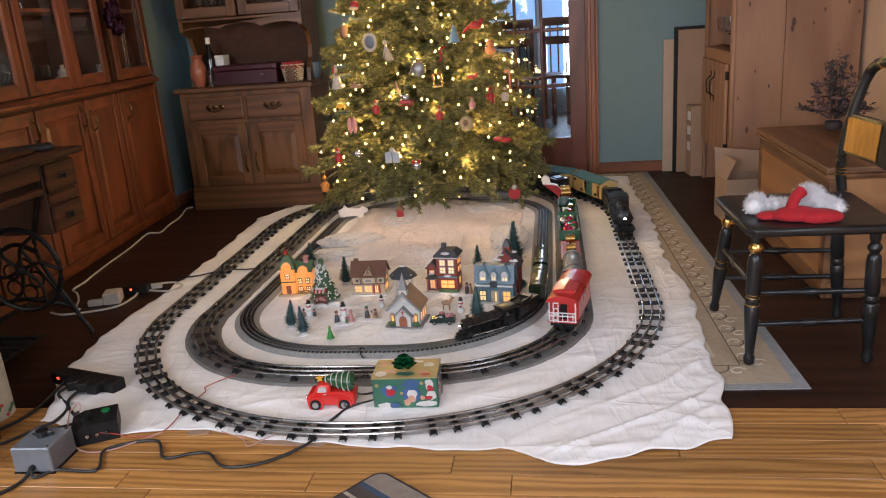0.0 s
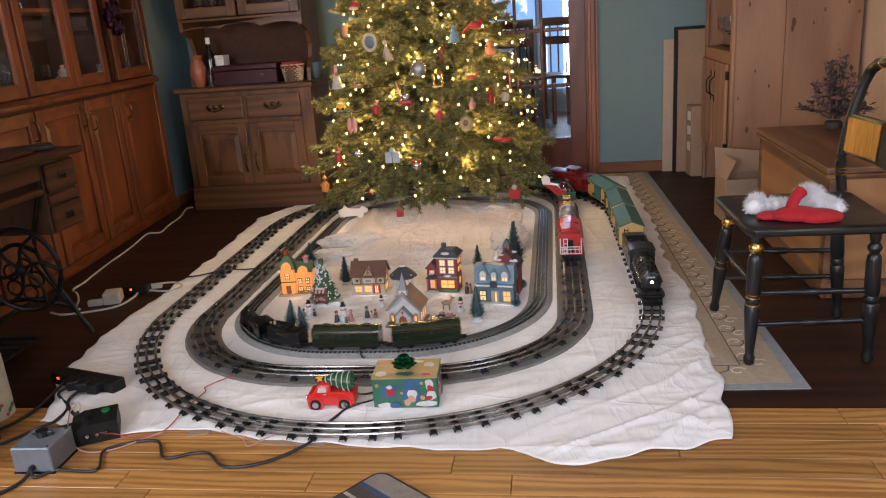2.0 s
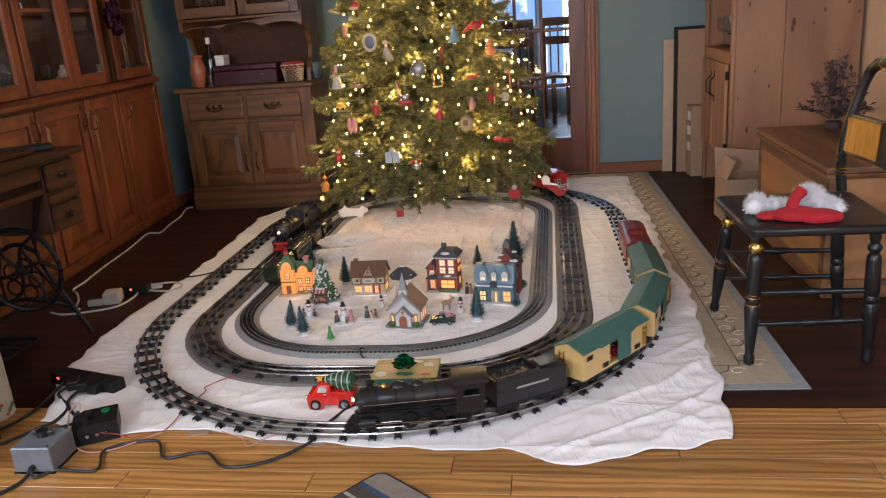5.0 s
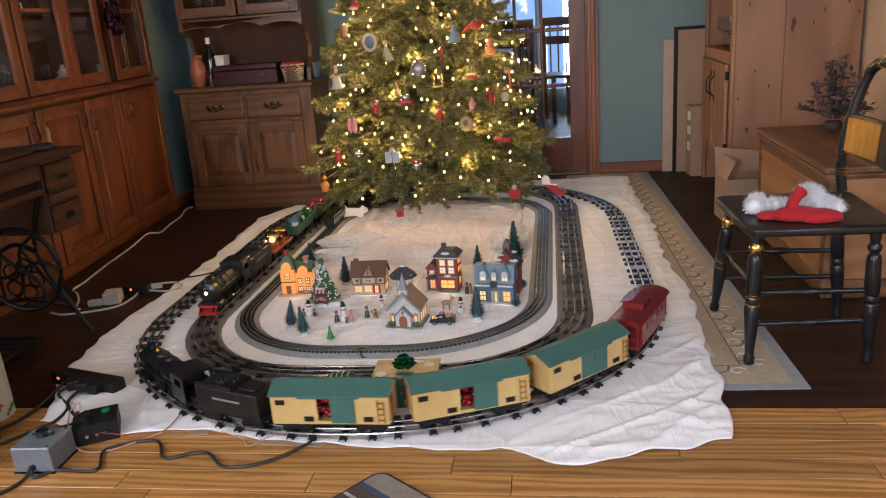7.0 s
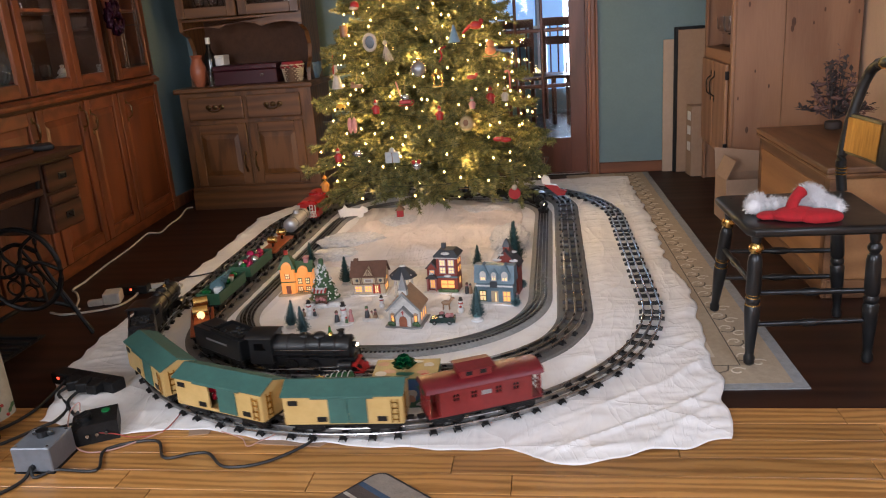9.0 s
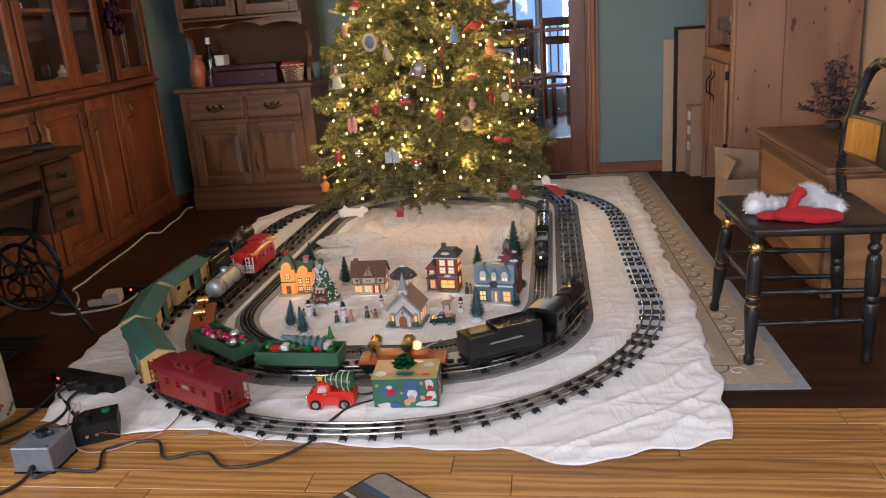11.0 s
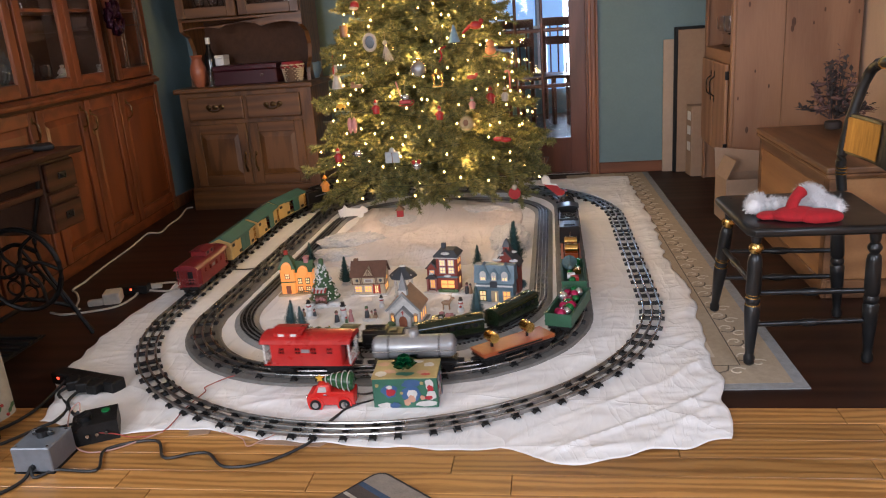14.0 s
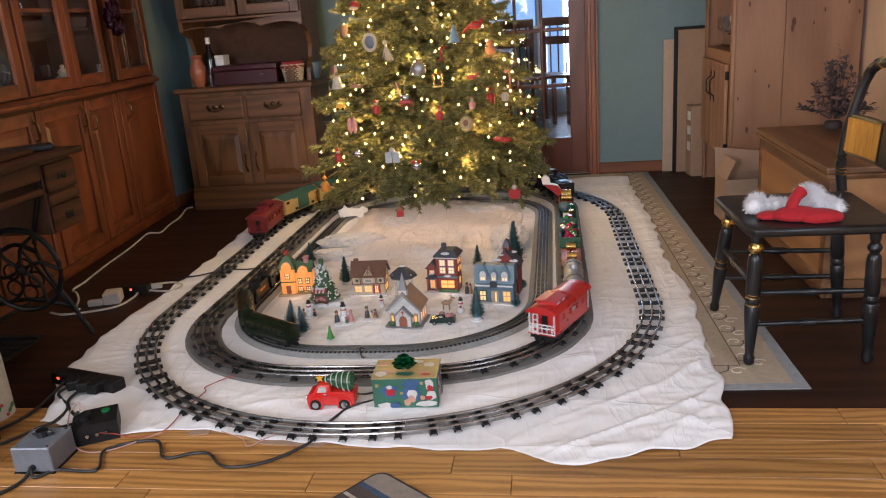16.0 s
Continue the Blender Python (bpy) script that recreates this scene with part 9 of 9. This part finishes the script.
for k, (x, z, w, h, m) in enumerate(specs):
    blob(x, z, w, h, k, "y", -GD - 0.0004 - 0.0002 * k, m)
    blob(-x * 0.6, z, w * 0.7, h, k + 50, "x", GW + 0.0004 + 0.0002 * k, m)
for k, (x, y, w, h, m) in enumerate(((-0.07, 0.03, 0.02, 0.014, PAPER_P), (-0.045, -0.02, 0.02, 0.013, PAPER_P), (-0.07, -0.035, 0.018, 0.016, PAPER_W), (0.05, -0.03, 0.02, 0.014, PAPER_P), (0.065, 0.02, 0.016, 0.016, PAPER_W), (0.06, -0.045, 0.016, 0.008, PAPER_R), (0.03, 0.04, 0.018, 0.01, PAPER_W), (-0.02, 0.04, 0.016, 0.01, PAPER_P), (0.0, -0.04, 0.03, 0.012, PAPER_G))):
    blob(x, y, w, h, k + 90, "z", GH + 0.0012 + 0.0002 * k, m)
bowp = thing("gift_bow", pose(0.196, -1.466, 0.1065), "shiny green foil star bow on the present", "bow")
rb3 = random.Random(5)
for ring_, (n, rad, lift) in enumerate(((8, 0.040, 0.010), (7, 0.031, 0.020), (5, 0.020, 0.030))):
    for k in range(n):
        a = 6.28318 * (k + 0.4 * ring_) / n
        d, s = Vector((math.cos(a), math.sin(a), 0)), Vector((-math.sin(a), math.cos(a), 0))
        f = B()
        tip = d * rad + Vector((0, 0, lift + 0.010))
        p0, p1 = d * 0.004 + Vector((0, 0, 0.002)), d * rad * 0.55 + Vector((0, 0, lift + 0.014))
        q = d * rad * 0.5 + Vector((0, 0, lift * 0.5))
        v = [f.verts.new(x) for x in (p0, p1 + s * 0.009, tip, p1 - s * 0.009, q)]
        f.faces.new((v[0], v[1], v[2], v[3]))
        f.faces.new((v[0], v[4], v[2], v[1]))
        f.faces.new((v[0], v[3], v[2], v[4]))
        part("loop", f, GREEN_FOIL, bowp)

# red pick-up truck with a tree
tk_ = thing("toy_truck", pose(-0.022, -1.492, 0.0085, 0, 0, 2), "red ceramic pick-up truck carrying a striped tree", "toy truck")
TR = mat("red_ceramic", (0.60, 0.025, 0.018), (0.52, 0.018, 0.013), 0.15, 0, 20, 0.02, coat=0.5)
prof = [(-0.070, 0.008), (-0.072, 0.030), (-0.064, 0.046), (-0.050, 0.050), (-0.036, 0.072), (-0.028, 0.076), (-0.002, 0.076), (0.004, 0.070), (0.006, 0.052), (0.068, 0.050), (0.072, 0.044), (0.072, 0.010)]
bdy = prism(B(), prof, "y", -0.031, 0.031)
bmesh.ops.bevel(bdy, geom=[e for e in bdy.edges if abs(e.verts[0].co.y - e.verts[1].co.y) < 1e-5], offset=0.006, segments=3, affect="EDGES", profile=0.5)
part("body", bdy, TR, tk_, "glossy red body", True)
for s in (-1, 1):
    part("window", prism(B(), [(-0.036, 0.053), (-0.030, 0.069), (-0.010, 0.069), (-0.008, 0.053)], "y", s * 0.0313 - 0.0006, s * 0.0313 + 0.0006), C_WHITE, tk_, "pale painted window")
    part("door_handle", box(B(), -0.018, s * 0.0315 - 0.001, 0.043, -0.008, s * 0.0315 + 0.001, 0.046), CHROME, tk_)
    for x in (-0.044, 0.042):
        w_ = part("wheel", cyl(B(), (x, s * 0.024, 0.014), (x, s * 0.036, 0.014), 0.0165, n=24), BLACK_MATT, tk_, "black tyre")
        part("hub", cyl(B(), (x, s * 0.036, 0.014), (x, s * 0.0375, 0.014), 0.0095, n=20), CHROME, w_, "silver hub cap")
        part("fender", lathe(B(), [(0.0225, s * 0.020), (0.0235, s * 0.026), (0.0225, s * 0.0335), (0.018, s * 0.034)], 24, Matrix.Translation((x, 0, 0.014)) @ Euler((radians(-90), 0, 0)).to_matrix().to_4x4()), TR, tk_, "rounded fender", True)
part("headlight", ball(B(), (-0.070, -0.02, 0.034), 0.006), CHROME, tk_, "", True)
tre = B()
m_t = Matrix.Translation((-0.012, 0, 0.079)) @ Euler((0, radians(96), 0)).to_matrix().to_4x4()
lathe(tre, [(0.004, -0.012), (0.010, 0.0), (0.019, 0.016), (0.024, 0.034), (0.028, 0.058), (0.029, 0.074), (0.022, 0.082)], 20, m_t)
tree_p = part("tree", tre, mat("glazed_green", (0.025, 0.085, 0.03), (0.015, 0.055, 0.02), 0.25, 0, 60, 0.3), tk_, "glazed green tree", True)
for k in range(5):
    z = 0.004 + 0.017 * k
    r = 0.0125 + 0.0185 * min(1, z / 0.06)
    ring = [m_t @ Vector((r * math.cos(a), r * math.sin(a), z + 0.006 * math.sin(a * 1 + 1))) for a in [i * 0.2618 for i in range(24)]]
    part("garland", tube(B(), ring, 0.0017, 5, True), C_WHITE, tree_p, "white garland stripe", True)
star = []
for k in range(10):
    a = math.pi / 2 + k * math.pi / 5
    r = 0.0125 if k % 2 == 0 else 0.0055
    star.append((-0.030 + r * math.cos(a), 0.088 + r * math.sin(a)))
part("star", prism(B(), star, "y", -0.012, -0.006), mat("yellow_star_glaze", (0.7, 0.42, 0.05), None, 0.3), tk_, "yellow star")

# power strips, control boxes, plugs and cords
strip = thing("power_strip", pose(-0.885, -1.365, 0.006, 0, 0, -17), "black power strip with a red glowing switch", "power strip")
part("body", box(B(), -0.14, -0.028, 0, 0.14, 0.028, 0.04, 0.006, 2), BLACK_MATT, strip)
part("switch", box(B(), -0.108, -0.028, 0.022, -0.098, -0.0295, 0.030, 0.002), lit("red_switch_glow", (1.0, 0.08, 0.03), 3.0), strip, "glowing red switch")
for k in range(4):
    o = part("outlet", cyl(B(), (-0.05 + 0.045 * k, 0, 0.040), (-0.05 + 0.045 * k, 0, 0.0415), 0.016), IRON, strip)
for k in range(3):
    pg = thing("plug", pose(-0.915 + 0.05 * k, -1.395 - 0.012 * k, 0.03, 0, 0, 30 - 20 * k), "black power plug in the strip", "plug", "plugs")
    part("plug_body", box(B(), -0.02, -0.035, -0.012, 0.02, 0.02, 0.02, 0.005, 2), BLACK_MATT, pg)
bx1 = thing("train_transformer", pose(-0.675, -1.665, 0.0, 0, 0, 28), "black train transformer box with a green button", "transformer")
part("case", prism(B(), [(-0.062, 0), (-0.062, 0.045), (-0.03, 0.058), (0.062, 0.058), (0.062, 0)], "y", -0.045, 0.06), BLACK_MATT, bx1)
part("button", cyl(B(), (0.03, 0.03, 0.058), (0.03, 0.03, 0.062), 0.012), mat("green_button", (0.02, 0.22, 0.06), None, 0.3), bx1, "green button")
part("dial", cyl(cyl(B(), (-0.025, 0.0, 0.05), (-0.025, 0.0, 0.072), 0.02), (-0.045, -0.02, 0.066), (-0.01, 0.02, 0.070), 0.005), BLACK, bx1, "black dial", True)
for k in range(3):
    part("terminal", cyl(B(), (-0.02 + 0.025 * k, -0.045, 0.03), (-0.02 + 0.025 * k, -0.056, 0.03), 0.005), CHROME, bx1, "metal terminal")
bx2 = thing("speed_control_box", pose(-0.742, -1.803, 0.0, 0, 0, 2), "grey metal speed control box with black knob", "control box")
GREYB = mat("grey_blue_metal", (0.20, 0.22, 0.25), (0.15, 0.165, 0.19), 0.4, 0.3, 50, 0.1)
part("case", box(B(), -0.055, -0.056, 0.004, 0.055, 0.056, 0.075, 0.003), GREYB, bx2)
part("foot_plate", box(B(), -0.057, -0.058, 0, 0.057, 0.058, 0.004), BLACK_MATT, bx2)
part("knob", cyl(B(), (0.0, 0.01, 0.075), (0.0, 0.01, 0.092), 0.016), BLACK, bx2, "black knob", True)
part("pointer", box(B(), -0.03, 0.006, 0.077, 0.03, 0.016, 0.090, 0.003), BLACK, bx2, "black pointer")
for x, y in ((-0.045, -0.045), (0.045, 0.045), (-0.045, 0.045), (0.045, -0.045)):
    part("screw", cyl(B(), (x, y, 0.075), (x, y, 0.0765), 0.004), CHROME, bx2)
part("cord_grip", cyl(B(), (0.0, -0.056, 0.02), (0.0, -0.064, 0.02), 0.008), BLACK, bx2)

CORD_B, CORD_W, CORD_R = mat("black_rubber_cord", (0.018, 0.018, 0.018), None, 0.5), mat("white_plastic_cord", (0.62, 0.58, 0.50), None, 0.5), mat("red_wire", (0.40, 0.06, 0.045), None, 0.5)
CORD_P = mat("pink_wire", (0.60, 0.36, 0.30), None, 0.5)


def cord(label, pts, r, m, name="electric_cable"):
    o = part(name, tube(B(), smooth_line(pts, 7), r, 7), m, None, "", True)
    return tagged(o, label, "cable", "cables")


cord("black power cord lying across the oak floor", [(-0.74, -1.868, 0.02), (-0.72, -1.885, 0.006), (-0.682, -1.849, 0.006), (-0.57, -1.847, 0.006), (-0.60, -1.746, 0.006), (-0.479, -1.70, 0.006), (-0.411, -1.785, 0.006), (-0.341, -1.764, 0.006), (-0.293, -1.764, 0.006), (-0.223, -1.824, 0.006), (-0.121, -1.801, 0.006), (-0.035, -1.715, 0.008), (-0.021, -1.665, 0.014), (0.014, -1.566, 0.014), (0.037, -1.523, 0.014), (0.105, -1.475, 0.012)], 0.0042, CORD_B)
cord("short black cord between truck and present", [(0.045, -1.478, 0.035), (0.07, -1.475, 0.03), (0.108, -1.455, 0.03)], 0.003, CORD_B)
cord("black cord running to the power strip", [(-0.96, -1.36, 0.03), (-0.97, -1.42, 0.012), (-0.965, -1.54, 0.008), (-1.0, -1.643, 0.006), (-1.10, -1.75, 0.006)], 0.005, CORD_B)
cord("black cord looped beside the transformer", [(-0.915, -1.41, 0.03), (-0.935, -1.45, 0.02), (-0.86, -1.52, 0.012), (-0.846, -1.60, 0.012), (-0.87, -1.635, 0.010), (-0.96, -1.75, 0.006), (-1.1, -1.85, 0.006)], 0.005, CORD_B)
cord("black cord from strip to transformer", [(-0.865, -1.42, 0.03), (-0.87, -1.50, 0.02), (-0.80, -1.58, 0.02), (-0.74, -1.64, 0.06)], 0.005, CORD_B)
cord("black cord to the grey control box", [(-0.78, -1.62, 0.012), (-0.83, -1.66, 0.012), (-0.80, -1.72, 0.03), (-0.76, -1.75, 0.05)], 0.004, CORD_B)
cord("black cord leaving the grey control box", [(-0.742, -1.866, 0.02), (-0.745, -1.90, 0.006), (-0.77, -1.96, 0.006), (-0.85, -2.05, 0.006)], 0.005, CORD_B)
cord("thin black feed wire crossing the tracks", [(-1.12, -0.275, 0.004), (-1.002, -0.28, 0.014), (-0.884, -0.233, 0.024), (-0.80, -0.205, 0.014), (-0.74, -0.19, 0.014)], 0.0035, CORD_B)
cord("thin black lead by the inner track", [(0.0, -1.19, 0.014), (-0.012, -1.175, 0.016), (-0.02, -1.15, 0.03), (-0.01, -1.13, 0.02)], 0.0025, CORD_B)
cord("thin red wire along the sheet", [(-0.40, -1.315, 0.014), (-0.424, -1.327, 0.012), (-0.468, -1.389, 0.012), (-0.456, -1.423, 0.012), (-0.471, -1.524, 0.012), (-0.477, -1.655, 0.010), (-0.546, -1.686, 0.008), (-0.60, -1.69, 0.02), (-0.65, -1.70, 0.03)], 0.0016, CORD_R)
cord("thin pink wire curling by the transformer", [(-0.477, -1.66, 0.010), (-0.581, -1.745, 0.005), (-0.668, -1.755, 0.005), (-0.746, -1.69, 0.02), (-0.78, -1.62, 0.05), (-0.76, -1.60, 0.07), (-0.74, -1.63, 0.06)], 0.002, CORD_P)
cord("thin pink wire under the outer track", [(-0.12, -1.655, 0.012), (-0.17, -1.70, 0.008), (-0.20, -1.725, 0.006), (-0.23, -1.69, 0.010), (-0.30, -1.66, 0.012)], 0.0016, CORD_P)
cord("white extension cord along the cabinet base", [(-1.696, 1.16, 0.006), (-1.722, 1.123, 0.006), (-1.66, 0.899, 0.006), (-1.642, 0.726, 0.006), (-1.61, 0.549, 0.006), (-1.68, 0.54, 0.006), (-1.66, 0.40, 0.006), (-1.64, 0.297, 0.006), (-1.62, 0.164, 0.006), (-1.60, -0.022, 0.006), (-1.57, -0.224, 0.006), (-1.554, -0.308, 0.006), (-1.548, -0.41, 0.006), (-1.50, -0.46, 0.006), (-1.44, -0.54, 0.006), (-1.387, -0.642, 0.006), (-1.36, -0.66, 0.006)], 0.0048, CORD_W)
cord("white extension cord looping to the sheet", [(-1.47, -0.697, 0.006), (-1.376, -0.72, 0.006), (-1.213, -0.651, 0.006), (-1.185, -0.538, 0.006), (-1.195, -0.446, 0.008), (-1.151, -0.374, 0.01), (-1.077, -0.356, 0.010), (-1.02, -0.405, 0.010), (-1.049, -0.469, 0.010), (-1.15, -0.45, 0.008)], 0.0048, CORD_W)
ad = thing("plug_adapter", pose(-1.27, -0.575, 0.0, 0, 0, 18), "white plug adapter lying on the dark floor", "plug")
part("body", box(B(), -0.02, -0.035, 0, 0.05, 0.045, 0.05, 0.006, 2), CORD_W, ad)
part("plug", box(B(), -0.085, -0.03, 0, -0.02, 0.0, 0.026, 0.006, 2), CORD_W, ad)
s2 = thing("power_strip", pose(-1.225, -0.455, 0.0, 0, 0, 10), "small black power block with a red light", "power strip")
part("body", box(B(), -0.07, -0.03, 0, 0.07, 0.03, 0.038, 0.005, 2), BLACK_MATT, s2)
part("lamp", ball(B(), (0.0, -0.030, 0.025), 0.005), lit("red_pilot_lamp", (1.0, 0.10, 0.03), 4.0), s2, "glowing red pilot lamp", True)
wp = thing("plug", pose(-1.15, -0.40, 0.0, 0, 0, 20), "white cord plug on the floor", "plug", "plugs")
part("plug_body", box(B(), -0.03, -0.012, 0, 0.03, 0.012, 0.022, 0.004, 2), CORD_W, wp)

# striped mat at the front
MAT_PILE = {k: mat("mat_" + k, c, tuple(0.7 * v for v in c), 0.95, 0, 160, 0.6) for k, c in (("charcoal", (0.030, 0.025, 0.022)), ("taupe", (0.27, 0.225, 0.18)), ("navy", (0.045, 0.075, 0.13)), ("brown", (0.075, 0.055, 0.045)), ("cream", (0.42, 0.37, 0.30)))}
mt = thing("door_mat", pose(0.193, -1.829, 0.0, 0, 0, -38), "striped taupe, navy and brown mat with a dark edge", "mat")


def mat_band(name, y0, y1, z, m, x0=0.007, x1=0.50, r=0.0):
    """A stripe along the mat's length, its corner rounded where it meets the edge."""
    arc = [(x0 + r - r * math.sin(a), y1 - r + r * math.cos(a)) for a in [0.5 * math.pi * k / 8 for k in range(9)]] if r else [(x0, y1)]
    part(name, prism(B(), [(x0, y0), (x1, y0), (x1, y1)] + arc, "z", 0.0005, z), m, mt)


mat_band("edge_binding", -0.40, 0.0, 0.006, MAT_PILE["charcoal"], 0.0, 0.507, 0.035)
for y0, y1, key, r in ((-0.064, -0.007, "taupe", 0.028), (-0.080, -0.064, "navy", 0), (-0.116, -0.080, "brown", 0), (-0.126, -0.116, "cream", 0), (-0.16, -0.126, "brown", 0), (-0.22, -0.16, "taupe", 0), (-0.393, -0.22, "navy", 0)):
    mat_band("mat_stripe", y0, y1, 0.0075, MAT_PILE[key], r=r)
# folded brown paper under the sheet's edge
pp = thing("brown_paper", pose(-0.08, -1.715, 0.0, 0, 0, -3), "strip of brown packing paper under the sheet", "paper")
part("strip", prism(B(), [(-0.10, 0.004), (0.08, 0.0), (0.10, 0.03), (-0.10, 0.04)], "z", 0.0005, 0.003), CARD, pp)
pp = thing("brown_paper", pose(-0.37, -1.655, 0.0, 0, 0, 20), "torn brown paper corner under the sheet", "paper")
part("strip", prism(B(), [(-0.03, 0.0), (0.025, -0.01), (0.04, 0.03), (-0.03, 0.04)], "z", 0.0005, 0.003), CARD, pp)


# ---- what moves ----
# arc length of each engine's front along its loop, at some times
OUTER_RUN = [(0, 6.055), (1.5, 6.722), (3, 7.392), (4, 7.86), (6.5, 8.955), (7, 9.153), (7.5, 9.342), (8, 9.51), (8.5, 9.68), (9, 9.85), (11.5, 10.93), (12.5, 11.355), (13.5, 11.81), (15, 12.45), (16, 12.865)]
MIDDLE_RUN = [(0, 3.78), (1.5, 3.22), (3.5, 2.40), (7, 0.933), (9, -0.05), (12.5, -1.69), (14.5, -2.576), (16, -3.26)]
INNER_RUN = [(0, 5.56), (1.5, 6.248), (9, 9.66), (12.5, 11.29), (14.5, 12.22), (16, 12.92)]


def run_at(run, t):
    """Smooth monotone position between the known times."""
    n = len(run)
    sl = [(b[1] - a[1]) / (b[0] - a[0]) for a, b in zip(run, run[1:])]
    tg = [sl[0]] + [(sl[i - 1] + sl[i]) / 2 for i in range(1, n - 1)] + [sl[-1]]
    for i in range(n - 1):
        if t <= run[i + 1][0] or i == n - 2:
            h = run[i + 1][0] - run[i][0]
            k = (t - run[i][0]) / h
            return ((2 * k ** 3 - 3 * k * k + 1) * run[i][1] + (k ** 3 - 2 * k * k + k) * h * tg[i] + (3 * k * k - 2 * k ** 3) * run[i + 1][1] + (k ** 3 - k * k) * h * tg[i + 1])


def motions():
    for key, train, run, sgn, z in (("outer", outer_train, OUTER_RUN, 1, 0.028), ("middle", middle_train, MIDDLE_RUN, -1, 0.0325), ("inner", inner_train, INNER_RUN, 1, 0.0255)):
        loop = LOOPS[key]
        back = 0.0
        for i, (car, ln) in enumerate(train):
            mid = back + ln / 2
            rows = []
            for k in range(161):
                t = k * 0.1
                s = run_at(run, t) - sgn * mid
                a, b = loop.at(s - ln * 0.32), loop.at(s + ln * 0.32)
                d = (b - a) * sgn
                c = (a + b) / 2
                rows.append((t, pose(c.x, c.y, z, 0, 0, math.degrees(math.atan2(d.y, d.x)))))
            walk(car, rows)
            back += ln + (GAPS[key][i] if i < len(GAPS[key]) else 0)


motions()
